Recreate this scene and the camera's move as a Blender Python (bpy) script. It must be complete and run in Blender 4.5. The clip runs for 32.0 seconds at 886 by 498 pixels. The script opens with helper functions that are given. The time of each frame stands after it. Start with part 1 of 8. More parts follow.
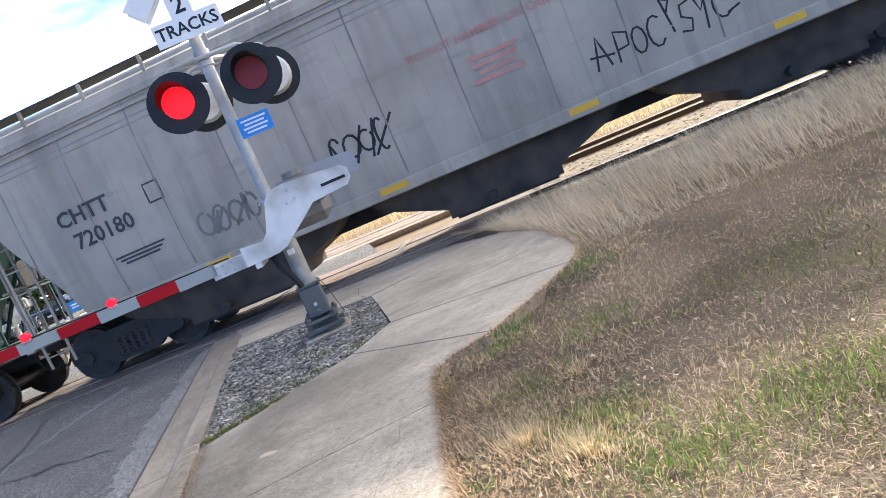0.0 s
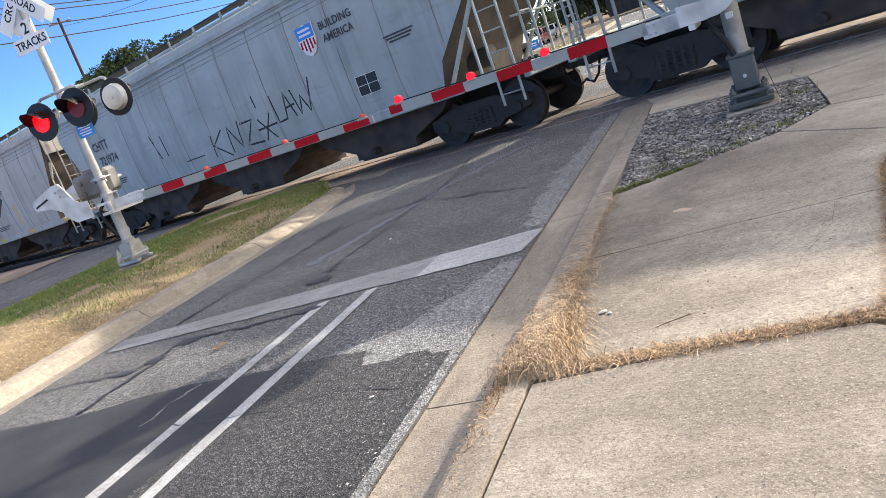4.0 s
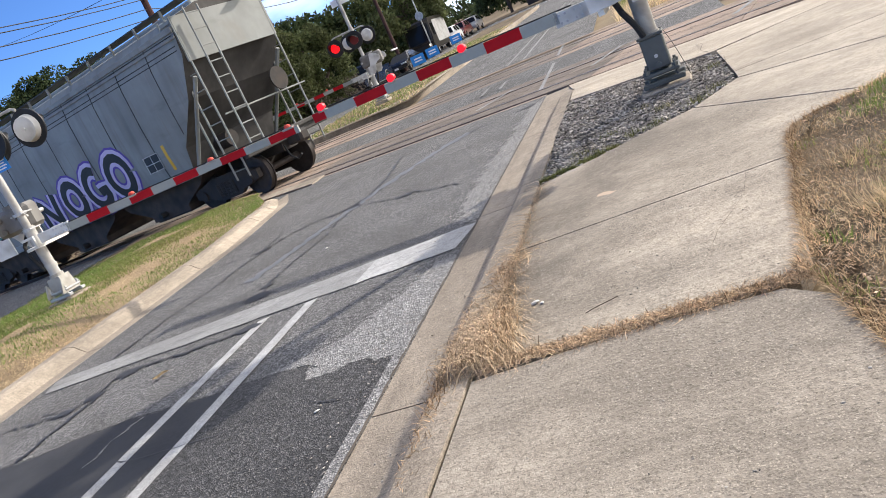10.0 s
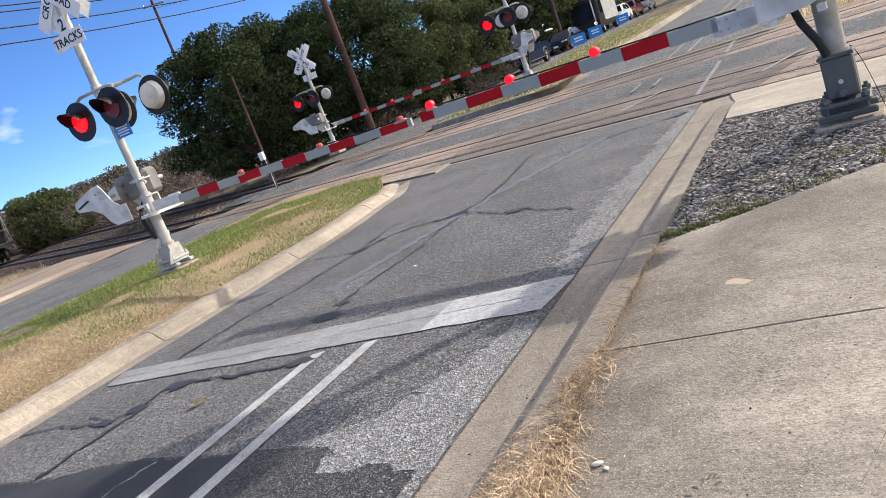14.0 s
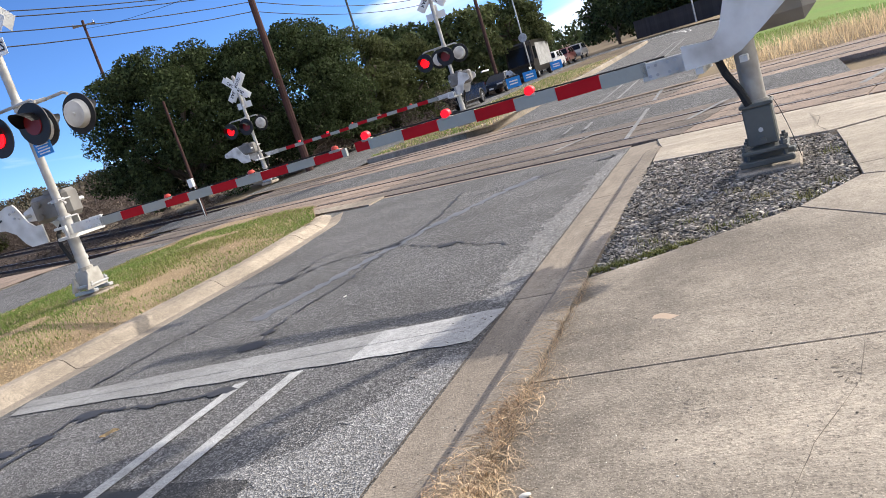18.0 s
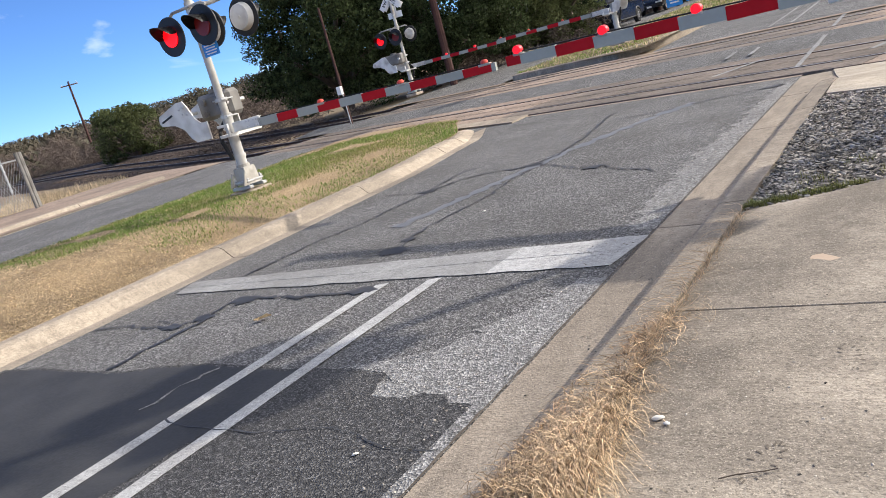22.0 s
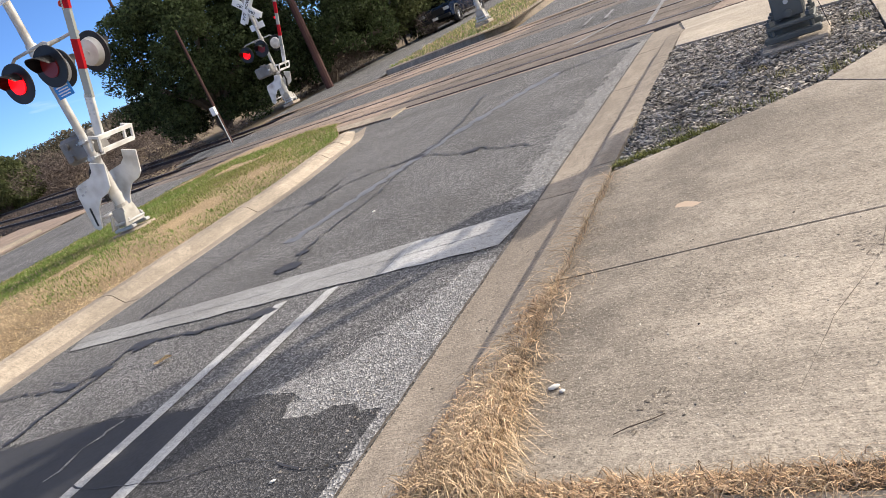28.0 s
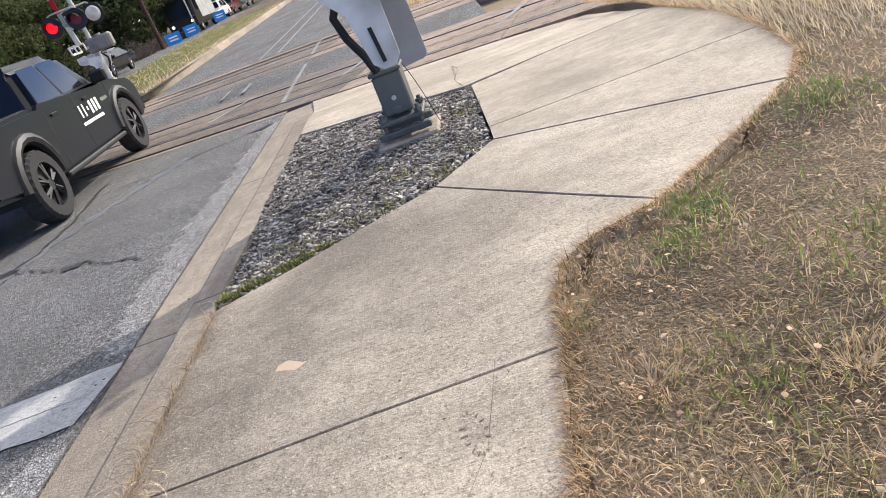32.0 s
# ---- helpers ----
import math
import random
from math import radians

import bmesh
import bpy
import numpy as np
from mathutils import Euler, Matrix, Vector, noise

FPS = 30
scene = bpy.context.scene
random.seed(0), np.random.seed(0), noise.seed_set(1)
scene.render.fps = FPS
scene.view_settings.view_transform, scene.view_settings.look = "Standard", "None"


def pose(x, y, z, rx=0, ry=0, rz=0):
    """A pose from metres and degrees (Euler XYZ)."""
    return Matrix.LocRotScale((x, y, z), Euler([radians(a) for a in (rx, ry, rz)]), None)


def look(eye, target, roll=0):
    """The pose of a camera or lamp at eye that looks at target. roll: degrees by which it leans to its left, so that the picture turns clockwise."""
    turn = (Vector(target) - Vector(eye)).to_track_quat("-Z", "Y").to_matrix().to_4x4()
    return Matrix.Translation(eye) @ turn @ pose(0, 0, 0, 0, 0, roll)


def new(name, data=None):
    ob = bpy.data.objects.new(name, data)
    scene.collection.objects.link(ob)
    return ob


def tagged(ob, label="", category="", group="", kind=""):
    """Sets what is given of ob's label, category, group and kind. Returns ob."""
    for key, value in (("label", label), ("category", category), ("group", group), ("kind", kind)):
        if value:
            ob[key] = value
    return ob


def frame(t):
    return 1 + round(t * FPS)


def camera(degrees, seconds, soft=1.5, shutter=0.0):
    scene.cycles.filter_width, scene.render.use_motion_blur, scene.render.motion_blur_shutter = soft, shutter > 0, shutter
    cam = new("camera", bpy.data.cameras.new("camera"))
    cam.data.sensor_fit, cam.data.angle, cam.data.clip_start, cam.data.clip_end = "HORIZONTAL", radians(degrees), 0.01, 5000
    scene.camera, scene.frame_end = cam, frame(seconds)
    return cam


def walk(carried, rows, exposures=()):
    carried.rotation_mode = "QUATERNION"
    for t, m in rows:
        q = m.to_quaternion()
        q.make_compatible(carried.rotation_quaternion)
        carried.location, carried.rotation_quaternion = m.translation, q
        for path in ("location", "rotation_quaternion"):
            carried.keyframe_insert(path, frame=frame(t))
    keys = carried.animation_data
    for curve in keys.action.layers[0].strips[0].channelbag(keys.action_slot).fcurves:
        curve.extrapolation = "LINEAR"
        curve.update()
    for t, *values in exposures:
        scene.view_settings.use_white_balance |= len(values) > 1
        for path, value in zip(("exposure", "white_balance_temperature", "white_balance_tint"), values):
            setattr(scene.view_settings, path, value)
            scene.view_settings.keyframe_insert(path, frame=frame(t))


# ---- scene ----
cam = camera(61.4, 32.0, soft=0.5, shutter=0.0)
PATH = [
    (0, (1.974, -5.832, 1.526), (2.299, -3.877, 1.26), -23.3),
    (0.5, (1.955, -5.859, 1.492), (2.2, -3.892, 1.224), -21.2),
    (1, (1.8, -5.916, 1.479), (1.635, -3.955, 1.119), -18.6),
    (1.5, (1.687, -6.013, 1.491), (0.967, -4.173, 1.18), -17.3),
    (2, (1.62, -6.025, 1.477), (0.592, -4.328, 1.232), -17.0),
    (2.5, (1.659, -6.004, 1.483), (0.651, -4.303, 1.183), -17.5),
    (3, (1.674, -5.994, 1.473), (0.778, -4.247, 1.094), -18.0),
    (3.5, (1.682, -5.988, 1.473), (0.854, -4.215, 1.061), -18.6),
    (4, (1.703, -5.978, 1.473), (0.908, -4.194, 1.046), -19.9),
    (4.5, (1.67, -5.956, 1.455), (0.93, -4.16, 0.981), -20.1),
    (6.5, (1.726, -6.0, 1.475), (1.146, -4.147, 0.998), -22.8),
    (7, (1.724, -6.013, 1.479), (1.109, -4.176, 0.982), -22.8),
    (7.5, (1.705, -6.018, 1.477), (1.076, -4.191, 0.962), -23.2),
    (8, (1.712, -6.017, 1.476), (1.084, -4.19, 0.957), -23.6),
    (8.5, (1.726, -6.015, 1.48), (1.119, -4.178, 0.976), -23.6),
    (9, (1.737, -6.005, 1.492), (1.137, -4.157, 1.017), -24.1),
    (9.5, (1.767, -5.986, 1.484), (1.16, -4.139, 1.015), -24.6),
    (10, (1.788, -5.964, 1.478), (1.123, -4.142, 0.99), -24.7),
    (10.5, (1.787, -5.902, 1.455), (0.997, -4.137, 0.944), -23.9),
    (11, (1.733, -5.603, 1.449), (0.964, -3.823, 0.96), -19.9),
    (11.5, (1.834, -5.32, 1.465), (1.012, -3.549, 1.031), -18.8),
    (12, (1.909, -5.111, 1.512), (0.922, -3.422, 1.095), -18.8),
    (12.5, (1.787, -4.806, 1.516), (0.781, -3.128, 1.099), -16.9),
    (13, (1.879, -4.688, 1.543), (0.901, -2.993, 1.128), -19.0),
    (13.5, (1.895, -4.718, 1.564), (0.874, -3.049, 1.148), -20.4),
    (15.5, (1.898, -4.702, 1.515), (1.007, -2.955, 1.126), -20.5),
    (16, (1.884, -4.688, 1.505), (1.066, -2.912, 1.081), -19.4),
    (16.5, (1.873, -4.702, 1.502), (1.069, -2.923, 1.068), -18.3),
    (17, (1.874, -4.694, 1.508), (1.086, -2.902, 1.099), -18.0),
    (17.5, (1.863, -4.689, 1.51), (1.074, -2.891, 1.127), -17.8),
    (18, (1.865, -4.693, 1.511), (1.029, -2.916, 1.133), -17.6),
    (18.5, (1.868, -4.696, 1.519), (1.02, -2.921, 1.162), -17.9),
    (19, (1.868, -4.708, 1.52), (1.057, -2.916, 1.162), -16.2),
    (19.5, (1.85, -4.711, 1.525), (1.138, -2.887, 1.118), -13.8),
    (20, (1.871, -4.682, 1.519), (1.2, -2.854, 1.064), -14.7),
    (20.5, (1.871, -4.672, 1.519), (1.167, -2.858, 1.06), -15.7),
    (21, (1.851, -4.694, 1.524), (1.084, -2.902, 1.079), -15.3),
    (21.5, (1.845, -4.711, 1.521), (0.937, -2.986, 1.074), -15.1),
    (22, (1.823, -4.757, 1.508), (0.656, -3.205, 1.028), -15.4),
    (22.5, (1.851, -4.803, 1.507), (0.523, -3.413, 0.955), -17.2),
    (23, (1.841, -4.793, 1.502), (0.521, -3.414, 0.905), -18.9),
    (23.5, (1.836, -4.761, 1.51), (0.642, -3.28, 0.89), -19.2),
    (24, (1.831, -4.751, 1.508), (0.749, -3.187, 0.889), -18.7),
    (24.5, (1.829, -4.779, 1.503), (0.753, -3.212, 0.881), -18.5),
    (25, (1.828, -4.78, 1.5), (0.719, -3.233, 0.888), -19.3),
    (25.5, (1.84, -4.767, 1.504), (0.709, -3.225, 0.919), -20.2),
    (27.5, (1.882, -4.783, 1.503), (0.799, -3.191, 0.962), -22.1),
    (28, (1.935, -4.71, 1.503), (0.971, -3.054, 0.931), -23.7),
    (28.5, (2.011, -4.643, 1.505), (1.193, -2.909, 0.934), -25.6),
    (29, (2.056, -4.544, 1.513), (1.493, -2.71, 0.949), -24.7),
    (29.5, (2.024, -4.37, 1.467), (1.636, -2.517, 0.823), -19.4),
    (30, (2.038, -4.073, 1.473), (1.641, -2.239, 0.781), -16.4),
    (30.5, (2.167, -3.909, 1.5), (1.577, -2.135, 0.788), -18.6),
    (31, (2.249, -3.821, 1.504), (1.722, -2.046, 0.748), -21.7),
    (31.5, (2.27, -3.764, 1.507), (2.04, -1.94, 0.719), -22.8),
    (32, (2.236, -3.75, 1.511), (2.071, -1.903, 0.759), -21.9),
]
walk(cam, [(t, look(eye, target, roll)) for t, eye, target, roll in PATH],
     [(0, 1.18, 6500, 10), (1.5, 0.9, 6450, 10), (4, 0.8, 6800, 10), (8, 0.84, 6600, 10), (9, 0.68, 6600, 10), (10, 0.42, 6600, 10), (13, 0.32, 6550, 10), (20, 0.34, 6600, 10), (23, 0.3, 6650, 10), (28, 0.33, 6900, 11), (30, 0.36, 6700, 10), (32, 0.46, 6500, 10)])

# ---- light ----
SUN_AZ, SUN_EL = 40.5, 26.5
world = bpy.data.worlds.new("sky")
scene.world = world
world.use_nodes = True
wn = world.node_tree.nodes
wl = world.node_tree.links
sky = wn.new("ShaderNodeTexSky")
sky.sky_type = "NISHITA"
sky.sun_disc = False
sky.sun_elevation, sky.sun_rotation = radians(SUN_EL), radians(SUN_AZ)
sky.air_density, sky.dust_density, sky.ozone_density, sky.altitude = 0.8, 0.0, 4.0, 2500
wn["Background"].inputs[1].default_value = 0.186
# Thin high cloud, denser towards the north-east.
wc, wnoise, wmap = wn.new("ShaderNodeTexCoord"), wn.new("ShaderNodeTexNoise"), wn.new("ShaderNodeMapping")
wmap.inputs["Scale"].default_value, wmap.inputs["Rotation"].default_value = (1.0, 2.6, 6.0), (0.0, 0.0, 0.7)
wnoise.inputs["Scale"].default_value, wnoise.inputs["Detail"].default_value, wnoise.inputs["Distortion"].default_value = 1.6, 7.0, 0.6
wl.new(wc.outputs["Generated"], wmap.inputs[0])
wl.new(wmap.outputs[0], wnoise.inputs["Vector"])
wdot = wn.new("ShaderNodeVectorMath")
wdot.operation = "DOT_PRODUCT"
wdot.inputs[1].default_value = (0.86, 0.42, 0.28)
wl.new(wc.outputs["Generated"], wdot.inputs[0])
wbias = wn.new("ShaderNodeMapRange")
wbias.inputs[1].default_value, wbias.inputs[2].default_value, wbias.inputs[3].default_value, wbias.inputs[4].default_value = -0.25, 0.75, -0.12, 0.3
wl.new(wdot.outputs["Value"], wbias.inputs[0])
wadd = wn.new("ShaderNodeMath")
wl.new(wnoise.outputs["Fac"], wadd.inputs[0])
wl.new(wbias.outputs[0], wadd.inputs[1])
wr = wn.new("ShaderNodeMapRange")
wr.inputs[1].default_value, wr.inputs[2].default_value, wr.inputs[4].default_value = 0.5, 0.8, 0.92
wl.new(wadd.outputs[0], wr.inputs[0])
wmix = wn.new("ShaderNodeMix")
wmix.data_type = "RGBA"
wl.new(wr.outputs[0], wmix.inputs[0])
wtint = wn.new("ShaderNodeMix")
wtint.data_type, wtint.blend_type = "RGBA", "MULTIPLY"
wtint.inputs[0].default_value, wtint.inputs[7].default_value = 1.0, (0.57, 0.73, 0.94, 1)
wl.new(sky.outputs[0], wtint.inputs[6])
wl.new(wtint.outputs[2], wmix.inputs[6])
wmix.inputs[7].default_value = (10.5, 10.2, 9.7, 1)
wl.new(wmix.outputs[2], wn["Background"].inputs[0])
sun = new("sun", bpy.data.lights.new("sun", "SUN"))
sun.data.energy, sun.data.angle, sun.data.color = 4.2, radians(1.0), (1.0, 0.93, 0.84)
sun.matrix_world = look((40 * math.sin(radians(SUN_AZ)), 40 * math.cos(radians(SUN_AZ)), 40 * math.tan(radians(SUN_EL))), (0, 0, 0))

# ---- the lie of the land ----
TRACK_TURN = -18.0
TU = Vector((math.cos(radians(TRACK_TURN)), math.sin(radians(TRACK_TURN)), 0))
TN = Vector((-math.sin(radians(TRACK_TURN)), math.cos(radians(TRACK_TURN)), 0))
C1, C2 = 7.85, 12.2


def step(a, b, v):
    v = min(1.0, max(0.0, (v - a) / (b - a)))
    return v * v * (3 - 2 * v)


def across(x, y):
    return TN.x * x + TN.y * y


def rise(x, y):
    """Height of the paved ground."""
    c = across(x, y)
    z = 0.0 if c < 7 else 0.022 * (c - 7) if c < 12.5 else 0.121 + 0.016 * (c - 12.5)
    z = min(z, 3.0)
    return z + 0.2 * step(-5.6, -8.5, x) * (1 - step(4.5, 6.9, c))


def spot(u, c, z=0.0):
    p = TU * u + TN * c
    return (p.x, p.y, z)


# ---- helpers for meshes and materials ----
def material(name, color, rough=0.7, metal=0.0, spread=0.25, grain=40.0, stain=1.2, bump=0.15, second=None, spec=0.4, each=0.0, coat=0.0, dist=0.004):
    m = bpy.data.materials.new(name)
    m.use_nodes = True
    n, l = m.node_tree.nodes, m.node_tree.links
    b = n["Principled BSDF"]
    b.inputs["Roughness"].default_value, b.inputs["Metallic"].default_value = rough, metal
    b.inputs["Specular IOR Level"].default_value = spec
    b.inputs["Coat Weight"].default_value = coat
    co = n.new("ShaderNodeTexCoord")
    fine, wide = n.new("ShaderNodeTexNoise"), n.new("ShaderNodeTexNoise")
    for tex, sc in ((fine, grain), (wide, stain)):
        tex.inputs["Scale"].default_value, tex.inputs["Detail"].default_value = sc, 4.0
        l.new(co.outputs["Object"], tex.inputs["Vector"])
    second = second or tuple(c * (1 - spread) for c in color)
    light = tuple(min(1.0, c * (1 + spread)) for c in color)
    r1, r2 = n.new("ShaderNodeValToRGB"), n.new("ShaderNodeMix")
    r1.color_ramp.elements[0].position, r1.color_ramp.elements[1].position = 0.3, 0.72
    r1.color_ramp.elements[0].color, r1.color_ramp.elements[1].color = (*color, 1), (*light, 1)
    l.new(fine.outputs["Fac"], r1.inputs[0])
    r2.data_type = "RGBA"
    w = n.new("ShaderNodeMapRange")
    w.inputs[1].default_value, w.inputs[2].default_value = 0.42, 0.7
    l.new(wide.outputs["Fac"], w.inputs[0])
    l.new(w.outputs[0], r2.inputs[0])
    l.new(r1.outputs[0], r2.inputs[6])
    r2.inputs[7].default_value = (*second, 1)
    out = r2.outputs[2]
    if each:
        info, hsv, mr = n.new("ShaderNodeObjectInfo"), n.new("ShaderNodeHueSaturation"), n.new("ShaderNodeMapRange")
        mr.inputs[3].default_value, mr.inputs[4].default_value = 1 - each, 1 + each
        l.new(info.outputs["Random"], mr.inputs[0])
        l.new(mr.outputs[0], hsv.inputs["Value"])
        l.new(out, hsv.inputs["Color"])
        out = hsv.outputs[0]
    l.new(out, b.inputs["Base Color"])
    if bump:
        bp = n.new("ShaderNodeBump")
        bp.inputs["Strength"].default_value, bp.inputs["Distance"].default_value = bump, dist
        l.new(fine.outputs["Fac"], bp.inputs["Height"])
        l.new(bp.outputs[0], b.inputs["Normal"])
    return m


def glowing(name, color, strength):
    m = bpy.data.materials.new(name)
    m.use_nodes = True
    b = m.node_tree.nodes["Principled BSDF"]
    b.inputs["Base Color"].default_value = (*(0.3 * c for c in color), 1)
    b.inputs["Emission Color"].default_value = (*color, 1)
    b.inputs["Emission Strength"].default_value = strength
    return m


def mesh_of(bm, name, mat, smooth=False):
    bmesh.ops.recalc_face_normals(bm, faces=bm.faces)
    me = bpy.data.meshes.new(name)
    bm.to_mesh(me)
    bm.free()
    me.materials.append(mat)
    if smooth:
        me.polygons.foreach_set("use_smooth", [True] * len(me.polygons))
        me.set_sharp_from_angle(angle=radians(35))
    return me


def part(name, bm, mat, parent, label="", smooth=False):
    ob = new(name, mesh_of(bm, name, mat, smooth))
    ob.parent = parent
    if label:
        ob["label"] = label
    return ob


def thing(name, m, label, category, group="", kind=""):
    ob = new(name)
    ob.matrix_world = m
    ob.empty_display_size = 0.2
    return tagged(ob, label, category, group, kind)


def box(bm, sx, sy, sz, x=0, y=0, z=0, rx=0, ry=0, rz=0, bevel=0.0):
    """A box with its centre at x, y, z."""
    r = bmesh.ops.create_cube(bm, size=1, matrix=pose(x, y, z, rx, ry, rz) @ Matrix.Diagonal((sx, sy, sz, 1)))
    if bevel:
        edges = list({e for v in r["verts"] for e in v.link_edges})
        bmesh.ops.bevel(bm, geom=edges, offset=bevel, segments=1, affect="EDGES")
    return bm


def rod(bm, p, q, r, n=8, r2=None):
    p, q = Vector(p), Vector(q)
    d = q - p
    m = Matrix.Translation((p + q) / 2) @ d.to_track_quat("Z", "Y").to_matrix().to_4x4()
    bmesh.ops.create_cone(bm, cap_ends=True, segments=n, radius1=r, radius2=r if r2 is None else r2, depth=d.length, matrix=m)
    return bm


def tube(bm, pts, r, n=8):
    """A bent pipe through points."""
    rings = []
    pts = [Vector(p) for p in pts]
    for i, p in enumerate(pts):
        d = (pts[min(i + 1, len(pts) - 1)] - pts[max(i - 1, 0)]).normalized()
        a = d.cross(Vector((0, 0, 1)))
        a = a.normalized() if a.length > 0.01 else Vector((1, 0, 0))
        b = d.cross(a)
        rings.append([bm.verts.new(p + r * (math.cos(k * 2 * math.pi / n) * a + math.sin(k * 2 * math.pi / n) * b)) for k in range(n)])
    for s, t in zip(rings, rings[1:]):
        for k in range(n):
            bm.faces.new((s[k], s[(k + 1) % n], t[(k + 1) % n], t[k]))
    bm.faces.new(rings[0])
    bm.faces.new(rings[-1])
    return bm


def plate(bm, outline, depth, m=None):
    """A flat outline in x, z, given thickness along y (both ways) and laid by the pose m."""
    m = m or Matrix()
    a = [bm.verts.new(m @ Vector((x, -depth / 2, z))) for x, z in outline]
    b = [bm.verts.new(m @ Vector((x, depth / 2, z))) for x, z in outline]
    bm.faces.new(a)
    bm.faces.new(b[::-1])
    for i in range(len(a)):
        j = (i + 1) % len(a)
        bm.faces.new((a[i], b[i], b[j], a[j]))
    return bm


def slab(outline, top, depth):
    """Ground slab over an outline in x, y; top: a height or a function."""
    bm = bmesh.new()
    f = top if callable(top) else (lambda x, y: top)
    a = [bm.verts.new((x, y, f(x, y))) for x, y in outline]
    b = [bm.verts.new((x, y, f(x, y) - depth)) for x, y in outline]
    bm.faces.new(a)
    for i in range(len(a)):
        j = (i + 1) % len(a)
        bm.faces.new((a[i], b[i], b[j], a[j]))
    return bm


def structure(name, bm, mat, label, smooth=False):
    return tagged(new(name, mesh_of(bm, name, mat, smooth)), label, name.split("_")[0], kind="structure")

# ---- materials ----
def aggregate(name, dark, light, share, rough=0.9, scale=75.0, bump=0.7, wide=None):
    """Stony surface: pebbles in a darker binder, with broad stains."""
    m = bpy.data.materials.new(name)
    m.use_nodes = True
    n, l = m.node_tree.nodes, m.node_tree.links
    b = n["Principled BSDF"]
    b.inputs["Roughness"].default_value, b.inputs["Specular IOR Level"].default_value = rough, 0.25
    co, vo, no = n.new("ShaderNodeTexCoord"), n.new("ShaderNodeTexVoronoi"), n.new("ShaderNodeTexNoise")
    vo.inputs["Scale"].default_value = scale
    no.inputs["Scale"].default_value, no.inputs["Detail"].default_value = 0.9, 5.0
    ramp, mix, rng = n.new("ShaderNodeValToRGB"), n.new("ShaderNodeMix"), n.new("ShaderNodeMapRange")
    l.new(co.outputs["Object"], vo.inputs["Vector"])
    l.new(co.outputs["Object"], no.inputs["Vector"])
    sep = n.new("ShaderNodeSeparateColor")
    l.new(vo.outputs["Color"], sep.inputs[0])
    e = ramp.color_ramp.elements
    e[0].position, e[0].color = 0.0, (*dark, 1)
    e[1].position, e[1].color = 1.0, (*light, 1)
    k = e.new(1 - share)
    k.color = tuple(0.72 * a + 0.28 * c for a, c in zip((*dark, 1), (*light, 1)))
    l.new(sep.outputs[0], ramp.inputs[0])
    rng.inputs[1].default_value, rng.inputs[2].default_value = 0.4, 0.66
    l.new(no.outputs["Fac"], rng.inputs[0])
    mix.data_type = "RGBA"
    l.new(rng.outputs[0], mix.inputs[0])
    l.new(ramp.outputs[0], mix.inputs[6])
    soft = n.new("ShaderNodeMix")
    soft.data_type = "RGBA"
    soft.inputs[0].default_value = 0.55
    l.new(ramp.outputs[0], soft.inputs[6])
    soft.inputs[7].default_value = (*(wide or dark), 1)
    l.new(soft.outputs[2], mix.inputs[7])
    mid, span, tone = n.new("ShaderNodeTexNoise"), n.new("ShaderNodeMapRange"), n.new("ShaderNodeHueSaturation")
    mid.inputs["Scale"].default_value, mid.inputs["Detail"].default_value, mid.inputs["Roughness"].default_value = 26.0, 6.0, 0.8
    l.new(co.outputs["Object"], mid.inputs["Vector"])
    span.inputs[1].default_value, span.inputs[2].default_value, span.inputs[3].default_value, span.inputs[4].default_value = 0.32, 0.68, 0.5, 1.5
    l.new(mid.outputs["Fac"], span.inputs[0])
    l.new(span.outputs[0], tone.inputs["Value"])
    l.new(mix.outputs[2], tone.inputs["Color"])
    l.new(tone.outputs[0], b.inputs["Base Color"])
    bp = n.new("ShaderNodeBump")
    bp.inputs["Strength"].default_value, bp.inputs["Distance"].default_value = bump, 0.006
    l.new(vo.outputs["Distance"], bp.inputs["Height"])
    l.new(bp.outputs[0], b.inputs["Normal"])
    return m


